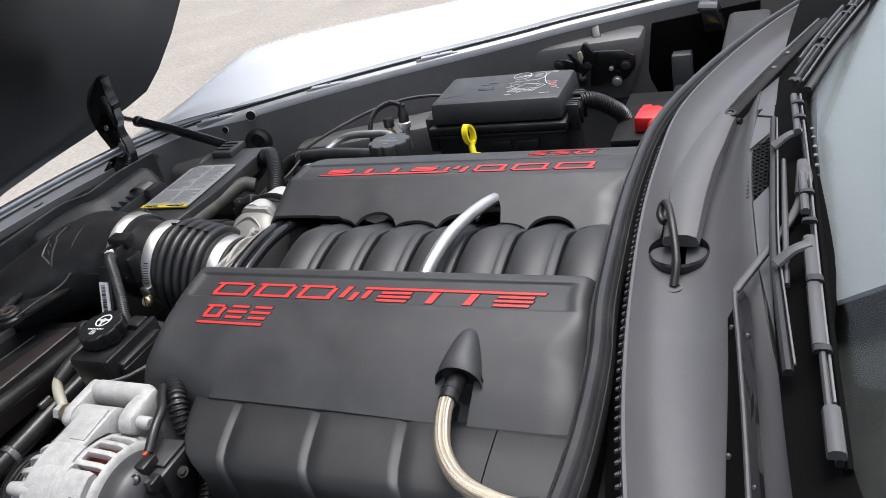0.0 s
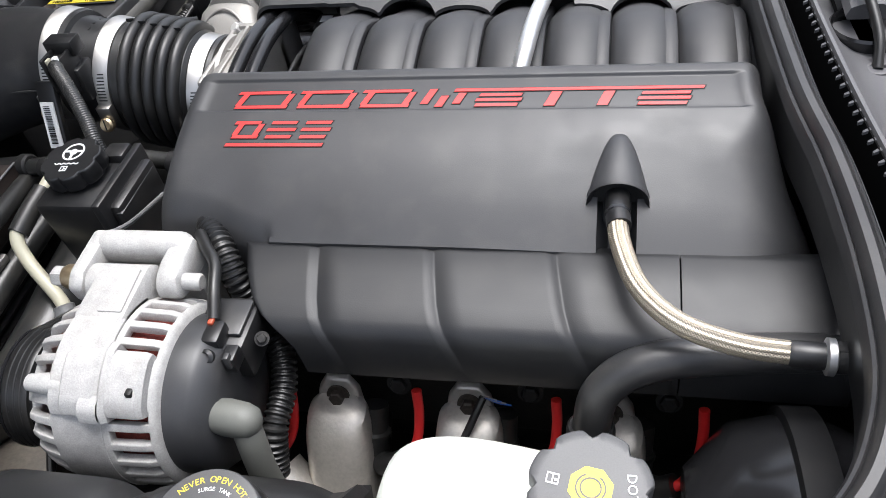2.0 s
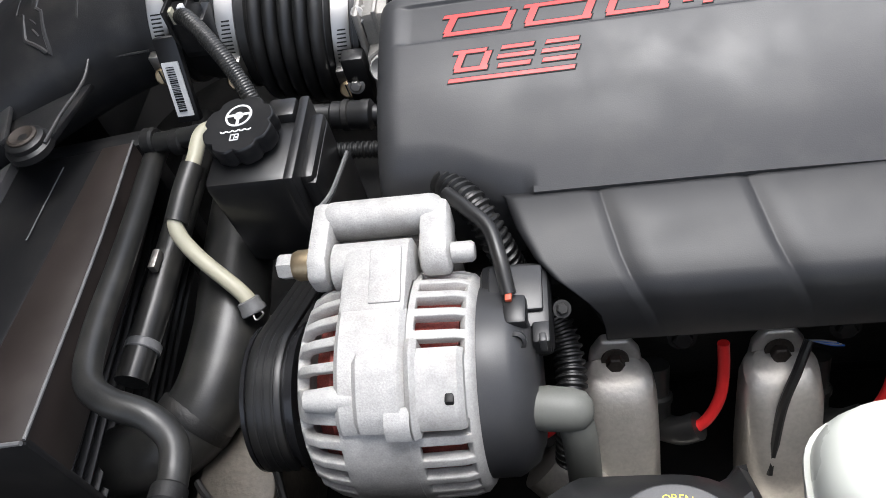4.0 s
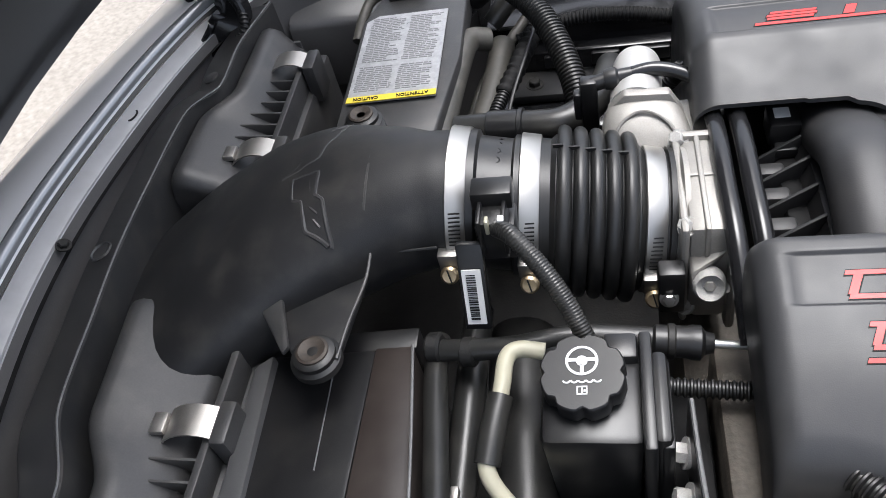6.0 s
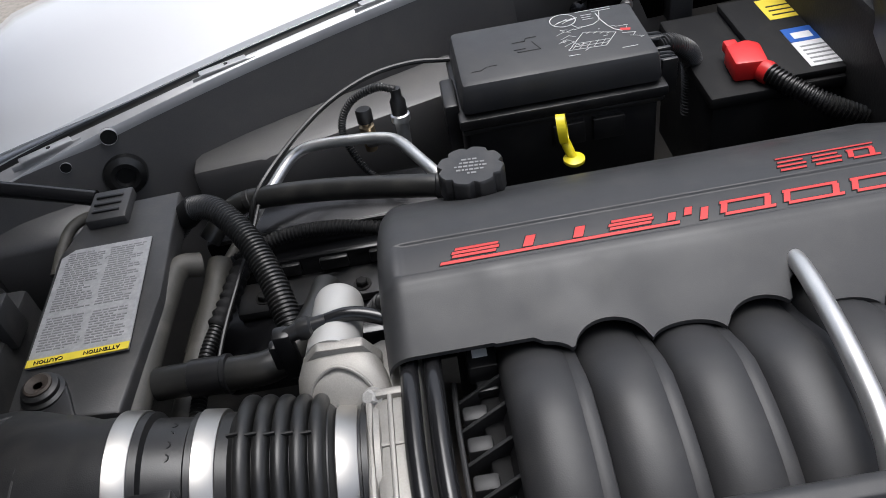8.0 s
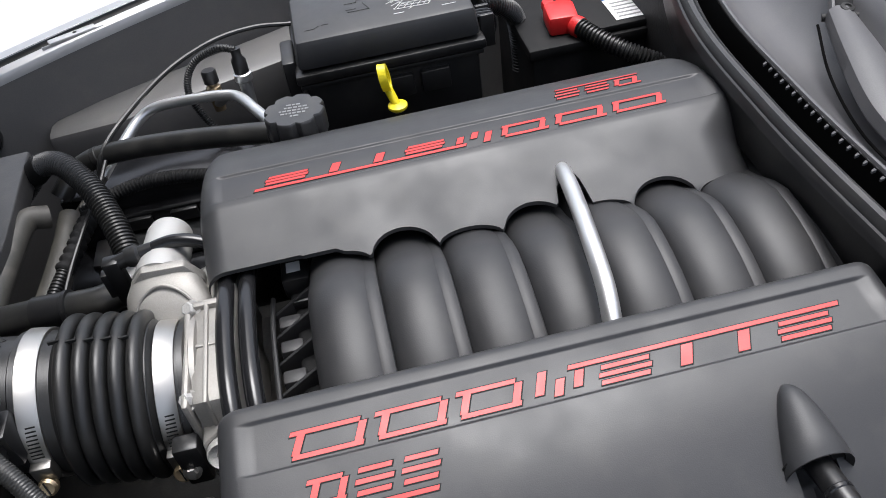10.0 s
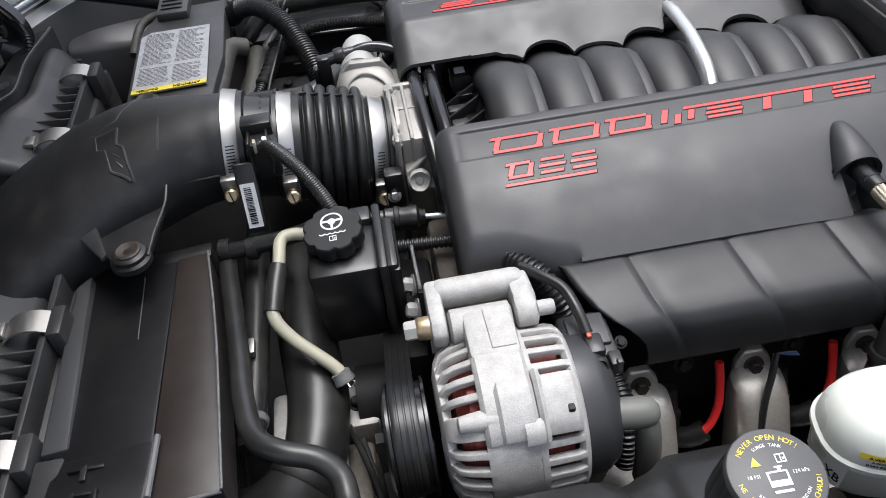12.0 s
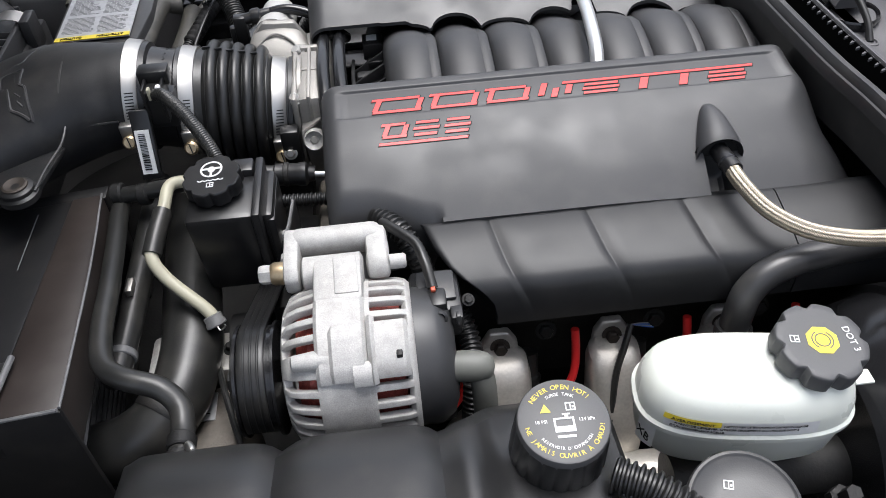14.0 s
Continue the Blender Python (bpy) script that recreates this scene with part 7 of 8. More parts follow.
def wrap_band(z0, z1, a0, a1, grow, n=20):
    rings = []
    for i in range(n + 1):
        t = radians(a0 + (a1 - a0) * i / n)
        c, s = math.cos(t), math.sin(t)
        f = 2 / 2.8
        rings.append([(BXC + (a + grow) * math.copysign(abs(c) ** f, c), BYC + (b + grow) * math.copysign(abs(s) ** f, s), z) for z, a, b in ((z0, 0.0785, 0.0400), (z1, 0.0775, 0.0390))])
    return placed(skin(rings, close=False), TURN)


part("warning_strip", wrap_band(0.8060, 0.8190, 222, 296, 0.0004), WHITEINK, body, "pale warning strip")
part("yellow_mark", wrap_band(0.8142, 0.8192, 221, 258, 0.0008), YELINK, body, "yellow strip with a black word")


def wall_words(text, size, cx, z0, grow):
    """Words that follow the rounded wall of the tank."""
    bm = words(text, size, 0.0002)
    for v in bm.verts:
        x, z, out = cx + v.co.x, z0 + v.co.y, v.co.z
        d = max(0.0, 1 - abs((x - BXC) / 0.0780) ** 2.8)
        v.co = (x, BYC - 0.0395 * d ** (1 / 2.8) - grow - out, z)
    bm.transform(TURN)
    return bm


for text, size, cx, z0 in (("AVERTISSEMENT", 0.0040, 0.0290, 0.8167), ("NETTOYER LE BOUCHON DE REMPLISSAGE", 0.0030, 0.0790, 0.8166), ("AVANT DE L'ENLEVER. UTILISER SEULEMENT DU LIQUIDE DOT 3", 0.0030, 0.0600, 0.8125), ("D'UN CONTENANT SCELLE.", 0.0030, 0.0330, 0.8085)):
    part("warning_line", wall_words(text, size, cx, z0, 0.0016), DARKINK, body, "small black words", smooth=False)
part("side_tag", wrap_band(0.770, 0.796, 196, 218, 0.0012, 8), WHITEINK, body, "white tag")
TX, TY = BXC - 0.0785 * abs(math.cos(radians(207))) ** 0.714, BYC - 0.040 * abs(math.sin(radians(207))) ** 0.714
part("tag_words", placed(words("XB", 0.011, 0.0002), TURN @ on_plane((TX - 0.0022, TY - 0.0022, 0.784), (0.45, -0.89, 0), (-0.89, -0.45, 0.1))), DARKINK, body, "black letters", smooth=False)
tab = box(0.146, 0.160, -0.468, -0.456, 0.824, 0.8265, 0.001)
part("pour_tab", tab, RESERVOIR, br)
mc = thing("master_cylinder", (0.10, -0.46, 0.68), "dark metal master cylinder under the reservoir", "master cylinder")
part("cylinder", lathe([(0.0, 0.024), (0.15, 0.024)], (0.03, -0.46, 0.70), (1, 0, 0), 28), DARK, mc)
part("fitting", lathe([(0, 0.010), (0.012, 0.010), (0.014, 0.006), (0.03, 0.006)], (0.135, -0.515, 0.745), (0, -0.3, 1), 6), DARK, mc, "dark pipe fitting")
boo = thing("brake_booster", (0.25, -0.43, 0.6), "large round black brake booster", "brake booster")
part("shell", lathe([(-0.05, 0.03), (-0.048, 0.085), (-0.02, 0.115), (0.01, 0.122), (0.02, 0.125), (0.03, 0.122), (0.06, 0.11), (0.10, 0.08)], (0.225, -0.44, 0.70), (1, 0, 0.05), 56), GLOSS, boo)
part("band", lathe([(0.008, 0.120), (0.010, 0.1275), (0.030, 0.1275), (0.032, 0.120)], (0.225, -0.44, 0.70), (1, 0, 0.05), 56), MATTE, boo, "black crimped band")
part("front_stud", hexbolt((0.176, -0.40, 0.745), (-1, 0, 0), 0.008, 0.012), DARK, boo)
wc = thing("washer_fluid_cap", (0.03, -0.55, 0.80), "dark grey washer fluid flap cap with a white symbol", "cap")
WN = Vector((-0.05, -0.25, 1)).normalized()
WC = Vector((0.034, -0.545, 0.815))
part("flap", lathe([(-0.004, 0.034), (0.003, 0.0375), (0.0075, 0.0378), (0.0095, 0.0368), (0.0100, 0.0350), (0.0094, 0.0338), (0.0090, 0.0330), (0.0092, 0.0180), (0.0094, 0.001)], WC, WN, 52), TANK, wc)
part("neck", lathe([(-0.08, 0.026), (0, 0.028)], WC, WN, 30), PLASTIC, wc)
M = on_plane(WC + WN * 0.0095, (1, -0.25, 0), WN)
bm = book_symbol(M @ Matrix.Translation((-0.010, 0.013, 0)))
bm = placed(arc_band(0.0190, 0.0205, 58, 122), M @ Matrix.Translation((0.006, -0.018, 0)), bm)
bm = placed(arc_band(0.0085, 0.0165, 58, 122), M @ Matrix.Translation((0.006, -0.018, 0)), bm)
bm = placed(flat_bar(-0.0052, -0.0040, -0.009, -0.001, -0.55, 0.0004), M, bm)
bm = placed(flat_bar(0.0160, 0.0172, -0.009, -0.001, 0.55, 0.0004), M, bm)
for x0, y0 in ((0.0215, 0.001), (0.0230, -0.004), (0.0215, -0.009), (0.0180, -0.012), (0.0140, -0.014)):
    bm = placed(flat_bar(x0, x0 + 0.0022, y0, y0 + 0.0022, 0.2, 0.0004), M, bm)
part("symbol", bm, WHITEINK, wc, "white washer symbol", smooth=False)

# heater hose by the booster
hh = thing("heater_hose", (0.18, -0.32, 0.75), "shiny bent grey black hose behind the reservoir", "hose")
part("hose", tube([(0.32, -0.312, 0.800), (0.25, -0.320, 0.810), (0.190, -0.328, 0.813), (0.148, -0.334, 0.807), (0.125, -0.342, 0.793), (0.116, -0.350, 0.770), (0.113, -0.356, 0.70)], 0.0130, 20), TANK, hh)
part("clamp", lathe([(-0.006, 0.0152), (-0.004, 0.0165), (0.004, 0.0165), (0.006, 0.0152)], (0.1145, -0.353, 0.752), (0, -0.2, -1), 24), PLASTIC, hh)

# ---- passenger side: fuse box, battery, lines ----
fuse = thing("fuse_box", (-0.045, 0.455, 0.72), "black plastic fuse box with a printed lid", "fuse box")
lid = part("lid", box(-0.147, 0.068, 0.408, 0.530, 0.822, 0.860, 0.008, taper=-0.004), COVER, fuse)
part("lid_rim", box(-0.155, 0.076, 0.399, 0.538, 0.808, 0.821, 0.003), PLASTIC, fuse)
part("lid_rim", box(-0.152, 0.073, 0.402, 0.535, 0.800, 0.8065, 0.002), PLASTIC, fuse)
part("case", box(-0.147, 0.068, 0.407, 0.530, 0.68, 0.803, 0.006), PLASTIC, fuse)
for x in (-0.035, 0.010):
    part("front_catch", box(x - 0.018, x + 0.018, 0.398, 0.408, 0.766, 0.794, 0.002), PLASTIC, fuse)
for y in (0.42, 0.445, 0.47):
    part("hinge_fin", box(0.074, 0.092, y, y + 0.006, 0.797, 0.840, 0.002), PLASTIC, fuse)
for y in (0.425, 0.432, 0.439, 0.47, 0.477, 0.484):
    part("wire_guard", tube([(0.072, y, 0.838), (0.090, y, 0.836), (0.094, y, 0.826), (0.090, y, 0.812), (0.072, y, 0.810)], 0.0018, 6, 4), PLASTIC, fuse)
part("side_latch", box(-0.168, -0.152, 0.42, 0.48, 0.77, 0.830, 0.003), PLASTIC, fuse)


def stroke(points, w, z, bm=None):
    """A thin flat printed line through the given places on the lid."""
    for (x0, y0), (x1, y1) in zip(points, points[1:]):
        d = math.hypot(x1 - x0, y1 - y0)
        bm = placed(flat_bar(-w / 2, d + w / 2, -w / 2, w / 2, 0, 0.0003), Matrix.Translation((x0, y0, z)) @ Matrix.Rotation(math.atan2(y1 - y0, x1 - x0), 4, "Z"), bm)
    return bm


LZ = 0.8602
bm = placed(arc_band(0.0142, 0.0151, 0, 360), Matrix.Translation((-0.016, 0.508, LZ)))
for k in range(6):
    bm = stroke([(-0.027 + 0.003 * k, 0.501 + 0.0025 * (k % 3)), (-0.014 + 0.003 * k, 0.508 + 0.002 * (k % 2))], 0.0007, LZ, bm)
bm = stroke([(-0.008, 0.494), (-0.004, 0.487), (0.004, 0.486), (0.015, 0.488), (0.022, 0.494), (0.026, 0.506), (0.028, 0.515)], 0.0008, LZ, bm)
bm = stroke([(0.023, 0.512), (0.025, 0.495), (0.029, 0.480), (0.034, 0.469), (0.041, 0.463)], 0.0011, LZ, bm)
bm = stroke([(0.000, 0.474), (0.034, 0.462), (0.017, 0.438), (-0.024, 0.440), (0.000, 0.474)], 0.0006, LZ, bm)
bm = stroke([(-0.018, 0.446), (0.020, 0.444)], 0.0005, LZ, bm)
bm = stroke([(-0.012, 0.452), (0.024, 0.450)], 0.0005, LZ, bm)
for k in range(5):
    bm = stroke([(-0.020 + 0.008 * k, 0.440), (-0.012 + 0.008 * k, 0.452)], 0.0004, LZ, bm)
for k in range(4):
    bm = stroke([(0.003 + 0.007 * k, 0.470 - 0.0024 * k), (0.007 + 0.007 * k, 0.472 - 0.0024 * k)], 0.0007, LZ, bm)
for k, (x, y) in enumerate(((-0.030, 0.476), (-0.027, 0.466), (-0.031, 0.458), (-0.026, 0.450))):
    bm = stroke([(x, y), (x + 0.010, y + 0.006), (x + 0.017, y + 0.003 - 0.002 * k)], 0.0005, LZ, bm)
for k, (x, y) in enumerate(((0.036, 0.474), (0.040, 0.458), (0.046, 0.450))):
    bm = stroke([(x, y), (x + 0.014, y - 0.003 * k), (x + 0.010, y - 0.008)], 0.0005, LZ, bm)
for x0, x1, y in ((0.002, 0.042, 0.522), (0.020, 0.041, 0.517), (0.006, 0.018, 0.512), (0.006, 0.016, 0.507), (0.006, 0.018, 0.502), (-0.026, -0.014, 0.429), (0.032, 0.048, 0.427)):
    bm = stroke([(x0, y), (x1, y)], 0.0008, LZ, bm)
for k in range(14):
    x, y = random.uniform(-0.028, 0.040), random.uniform(0.438, 0.486)
    bm = stroke([(x, y), (x + random.uniform(-0.010, 0.010), y + random.uniform(-0.006, 0.006))], 0.0005, LZ, bm)
part("lid_print", bm, WHITEINK, lid, "fine white line drawing", smooth=False)
part("print_spot", stroke([(0.042, 0.466), (0.048, 0.464)], 0.005, LZ), RED, lid, "faded red spot", smooth=False)
bm = stroke([(-0.080, 0.478), (-0.066, 0.478), (-0.064, 0.484), (-0.052, 0.484)], 0.0010, LZ)
bm = stroke([(-0.080, 0.462), (-0.068, 0.462)], 0.0010, LZ, bm)
bm = stroke([(-0.078, 0.456), (-0.052, 0.456), (-0.058, 0.474)], 0.0010, LZ, bm)
bm = stroke([(-0.132, 0.432), (-0.122, 0.432), (-0.116, 0.437)], 0.0010, LZ, bm)
bm = stroke([(-0.112, 0.438), (-0.104, 0.438)], 0.0010, LZ, bm)
part("raised_mark", bm, DARK, lid, "fine moulded mark", smooth=False)

bat = thing("battery", (0.22, 0.50, 0.60), "black car battery with a red terminal cover", "battery")
part("case", box(0.125, 0.330, 0.415, 0.60, 0.60, 0.760, 0.006), MATTE, bat)
part("lid", box(0.120, 0.335, 0.410, 0.605, 0.760, 0.776, 0.004), MATTE, bat)
part("lid_step", box(0.196, 0.335, 0.415, 0.605, 0.776, 0.786, 0.003), MATTE, bat)
part("label", box(0.240, 0.296, 0.425, 0.500, 0.786, 0.7866, 0.0), WHITEINK, bat, "white label")
part("label", box(0.240, 0.296, 0.480, 0.512, 0.7866, 0.7872, 0.0), BLUE, bat, "blue label band")
part("label", box(0.240, 0.305, 0.540, 0.592, 0.786, 0.7866, 0.0), YELINK, bat, "yellow caution label")
cover = part("terminal_cover", plate([(0.154, 0.434, 0.776), (0.192, 0.430, 0.776), (0.198, 0.472, 0.776), (0.186, 0.484, 0.776), (0.158, 0.478, 0.776)], (0, 0, 1), 0.026, 0.005), REDPLASTIC, bat, "red terminal cover")
part("cover_tab", box(0.160, 0.176, 0.474, 0.492, 0.786, 0.800, 0.003), REDPLASTIC, cover)
part("cover_mouth", lathe([(0, 0.0125), (0.006, 0.0135), (0.012, 0.0130), (0.0125, 0.004)], (0.186, 0.434, 0.788), (0.5, -0.85, -0.1), 20), REDPLASTIC, cover)
for i in range(5):
    part("label_print", box(0.246, 0.290 - 0.004 * (i % 2), 0.431 + 0.009 * i, 0.434 + 0.009 * i, 0.7866, 0.7869, 0.0), GREYINK, bat, "grey line of small print")
for i in range(3):
    part("label_print", box(0.247, 0.298, 0.549 + 0.011 * i, 0.552 + 0.011 * i, 0.7866, 0.7869, 0.0), DARKINK, bat, "dark line of small print")
part("label_print", box(0.247, 0.270, 0.486, 0.500, 0.7872, 0.7876, 0.0), WHITEINK, bat, "pale patch on the label")
part("cable", tube([(0.190, 0.425, 0.789), (0.208, 0.398, 0.782), (0.235, 0.372, 0.772), (0.275, 0.355, 0.755)], 0.0105, 16, 10, 0.005, 0.0012), RUBBER, bat, "ribbed black battery cable")

bat.location += Vector((0.014, 0.012, 0.0))
oil = thing("oil_filler_cap", (-0.156, 0.262, 0.82), "black fluted oil filler cap with white print", "cap")
ON = Vector((0, 0.06, 1)).normalized()
part("neck", lathe([(-0.02, 0.022), (0.012, 0.022)], (-0.156, 0.262, 0.828), ON, 28), PLASTIC, oil)
cap = flute_cap(oil, (-0.156, 0.264, 0.838), ON, 0.0318, 0.026, 8, TANK, 0.0040)
M = on_plane(Vector((-0.156, 0.262, 0.838)) + ON * 0.0262, (-1, 0.1, 0), ON)
bm = None
for i, w in enumerate((0.010, 0.024, 0.030, 0.026, 0.012)):
    x = -w / 2
    while x < w / 2 - 0.002:
        x1 = x + random.uniform(0.002, 0.005)
        bm = placed(flat_bar(x, x1, 0, 0.0026, 0, 0.0003), Matrix.Translation((0, 0.010 - i * 0.0056, 0)), bm)
        x = x1 + 0.0012
bm.transform(M)
part("print", bm, GREYINK, cap, "pale print bars", smooth=False)

dip = thing("dipstick", (-0.048, 0.315, 0.79), "bright yellow oil dipstick with a ring pull", "dipstick")
part("collar", lathe([(0, 0.007), (0.004, 0.011), (0.007, 0.011), (0.009, 0.006)], (-0.048, 0.317, 0.803), (0, 0, 1), 20), YELLOW, dip)
rings = []
for k in range(25):
    a = 2 * math.pi * k / 24
    c = Vector((-0.056, 0.331, 0.838))
    across = Vector((0.18, 0.98, 0.0))
    p = c + across * 0.0105 * math.sin(a) + Vector((-0.12, 0, 1)) * 0.0145 * math.cos(a)
    nn = (p - c).normalized()
    w = Vector((0.98, -0.18, 0))
    rings.append([p + nn * 0.002 + w * 0.0045, p + nn * 0.002 - w * 0.0045, p - nn * 0.002 - w * 0.0045, p - nn * 0.002 + w * 0.0045])
part("ring", skin(rings, caps=False), YELLOW, dip)
part("shaft", tube([(-0.048, 0.317, 0.806), (-0.051, 0.322, 0.815), (-0.0545, 0.328, 0.825)], 0.005, 12), YELLOW, dip)

ac = thing("air_conditioning_line", (-0.25, 0.36, 0.80), "bare aluminium air conditioning line with a service port", "pipe")
part("pipe", tube([(-0.398, 0.362, 0.768), (-0.384, 0.383, 0.777), (-0.372, 0.398, 0.783), (-0.350, 0.425, 0.795), (-0.325, 0.432, 0.803), (-0.28, 0.422, 0.809), (-0.245, 0.412, 0.812), (-0.224, 0.398, 0.813), (-0.205, 0.360, 0.815), (-0.184, 0.315, 0.815), (-0.172, 0.295, 0.80)], 0.0065, 14), TUBE, ac)
part("lower_pipe", tube([(-0.465, 0.22, 0.725), (-0.452, 0.268, 0.738), (-0.428, 0.315, 0.752), (-0.397, 0.363, 0.7685)], 0.0062, 14), DUSTHOSE, ac, "dusty dull lower end of the line")
port = part("service_port", lathe([(-0.02, 0.007), (0.0, 0.009), (0.012, 0.009), (0.014, 0.006), (0.02, 0.006)], (-0.260, 0.462, 0.785), (0, 0.1, 1), 20), BRASS, ac, "brassy service port")
part("port_cap", lathe([(0.018, 0.0095), (0.032, 0.0095), (0.034, 0.008)], (-0.260, 0.462, 0.785), (0, 0.1, 1), 24), PLASTIC, port, "black port cap")
part("port_branch", tube([(-0.260, 0.460, 0.775), (-0.250, 0.44, 0.79), (-0.240, 0.412, 0.811)], 0.0065, 12), TUBE, port)
sen = part("sensor_body", lathe([(-0.02, 0.007), (0.018, 0.008), (0.020, 0.011), (0.028, 0.011), (0.030, 0.008)], (-0.218, 0.440, 0.790), (0, 0.1, 1), 20), TUBE, ac)
part("sensor_plug", lathe([(0.028, 0.009), (0.045, 0.009), (0.050, 0.006), (0.060, 0.006)], (-0.218, 0.440, 0.790), (0, 0.1, 1), 12), PLASTIC, sen, "black sensor plug")
part("sensor_lead", tube([(-0.218, 0.446, 0.848), (-0.240, 0.450, 0.852), (-0.272, 0.450, 0.838), (-0.286, 0.440, 0.808), (-0.268, 0.415, 0.772), (-0.245, 0.40, 0.755)], 0.0044, 10, 10, 0.003, 0.0004), RUBBER, ac, "ribbed black sensor lead")

acc = thing("coolant_hose", (-0.28, 0.31, 0.79), "straight black hose beside the oil filler", "hose")
part("hose", tube([(-0.445, 0.345, 0.765), (-0.42, 0.362, 0.784), (-0.385, 0.360, 0.798), (-0.30, 0.335, 0.812), (-0.20, 0.300, 0.822), (-0.165, 0.292, 0.820)], 0.012, 18), HOSE, acc)
lo2 = thing("wiring_loom", (-0.38, 0.28, 0.80), "thick ribbed wiring conduit", "cable")
part("conduit", tube([(-0.500, 0.345, 0.765), (-0.475, 0.350, 0.785), (-0.450, 0.347, 0.808), (-0.418, 0.323, 0.822), (-0.384, 0.278, 0.818), (-0.362, 0.234, 0.804), (-0.347, 0.190, 0.785), (-0.341, 0.155, 0.765)], 0.0125, 18, 10, 0.0042, 0.0008), RUBBER, lo2)
part("tape", lathe([(-0.012, 0.0135), (-0.010, 0.0142), (0.010, 0.0142), (0.012, 0.0135)], (-0.452, 0.347, 0.806), (0.7, -0.15, 0.6), 20), MATTE, lo2, "black cloth tape")
part("quick_coupler", lathe([(0, 0.012), (0.002, 0.0145), (0.016, 0.0145), (0.018, 0.0125), (0.024, 0.0125)], (-0.190, 0.298, 0.8215), (0.9, -0.25, 0.02), 22), PLASTIC, acc, "black hose coupler")
part("spring_clip", lathe([(0, 0.0122), (0.001, 0.0130), (0.007, 0.0130), (0.008, 0.0122)], (-0.395, 0.3605, 0.795), (0.9, -0.05, 0.3), 22), DARK, acc, "dark hose clip")
vent = thing("vent_hose", (-0.35, 0.11, 0.77), "black vent hose elbow with a quick connector", "hose")
part("hose", tube([(-0.462, 0.138, 0.783), (-0.43, 0.136, 0.785), (-0.39, 0.132, 0.787), (-0.358, 0.132, 0.789), (-0.334, 0.150, 0.790), (-0.318, 0.19, 0.785), (-0.312, 0.23, 0.775)], 0.0150, 20), HOSE, vent)
part("coupler", lathe([(0, 0.0150), (0.001, 0.0168), (0.030, 0.0168), (0.031, 0.0178), (0.035, 0.0178), (0.036, 0.0150)], (-0.430, 0.136, 0.785), (1, -0.08, 0.04), 26), PLASTIC, vent, "smooth black hose coupler")
part("tall_connector", box(-0.339, -0.324, 0.102, 0.116, 0.80, 0.853, 0.003), PLASTIC, vent)
part("connector_latch", box(-0.345, -0.338, 0.104, 0.114, 0.812, 0.840, 0.002), PLASTIC, vent)
part("connector_collar", lathe([(0, 0.0085), (0.004, 0.0095), (0.010, 0.0095), (0.012, 0.0075)], (-0.318, 0.1113, 0.8485), (1, 0.1, 0.06), 18), PLASTIC, vent)
part("connector_arm", tube([(-0.332, 0.109, 0.846), (-0.312, 0.112, 0.849), (-0.295, 0.114, 0.850)], 0.0068, 14), PLASTIC, vent)
part("breather_pipe", tube([(-0.305, 0.113, 0.849), (-0.275, 0.116, 0.852), (-0.245, 0.108, 0.846), (-0.215, 0.092, 0.832)], 0.0062, 14), GLOSS, vent, "glossy black breather pipe")
for pts, r, mat in (([(-0.478, 0.07, 0.785), (-0.474, 0.15, 0.788), (-0.468, 0.23, 0.79), (-0.46, 0.275, 0.792), (-0.44, 0.285, 0.785)], 0.0125, DUSTHOSE),
                    ([(-0.452, 0.10, 0.74), (-0.448, 0.18, 0.742), (-0.437, 0.25, 0.75), (-0.43, 0.31, 0.76)], 0.014, DUSTHOSE)):
    h = thing("radiator_side_hose", pts[1], "dusty black hose beside the label plate", "hose")
    part("hose", tube(pts, r, 16), mat, h)
loop = thing("vapour_pipe", (-0.58, 0.33, 0.78), "grey bent pipe behind the label plate", "pipe")
part("pipe", tube([(-0.592, 0.300, 0.790), (-0.588, 0.328, 0.800), (-0.581, 0.350, 0.808), (-0.566, 0.362, 0.811), (-0.545, 0.364, 0.811)], 0.0062, 14), DUSTHOSE, loop)
lo3 = thing("wiring_loom", (-0.40, 0.17, 0.76), "thin ribbed loom below the label plate", "cable")
part("conduit", tube([(-0.436, 0.09, 0.750), (-0.434, 0.15, 0.756), (-0.430, 0.185, 0.762), (-0.420, 0.215, 0.768)], 0.0068, 14, 10, 0.004, 0.0007), RUBBER, lo3)
part("taped_stretch", tube([(-0.422, 0.210, 0.767), (-0.412, 0.235, 0.772), (-0.404, 0.262, 0.776), (-0.394, 0.300, 0.776)], 0.0095, 12, 10, 0.010, 0.0010), MATTE, lo3, "frayed black cloth tape")
part("thin_cable", tube([(-0.418, 0.150, 0.765), (-0.410, 0.20, 0.776), (-0.398, 0.25, 0.787), (-0.388, 0.31, 0.790), (-0.380, 0.345, 0.800)], 0.0022, 8), RUBBER, lo3, "thin black cable")
lo4 = thing("wiring_loom", (-0.23, 0.14, 0.8), "thin ribbed loom tucked under the cover", "cable")
part("conduit", tube([(-0.262, 0.165, 0.80), (-0.250, 0.155, 0.818), (-0.235, 0.14, 0.815), (-0.228, 0.12, 0.79)], 0.0085, 14, 10, 0.005, 0.0010), RUBBER, lo4)
cab = thing("release_cable", (-0.26, 0.44, 0.83), "thin black cable arching along the liner", "cable")
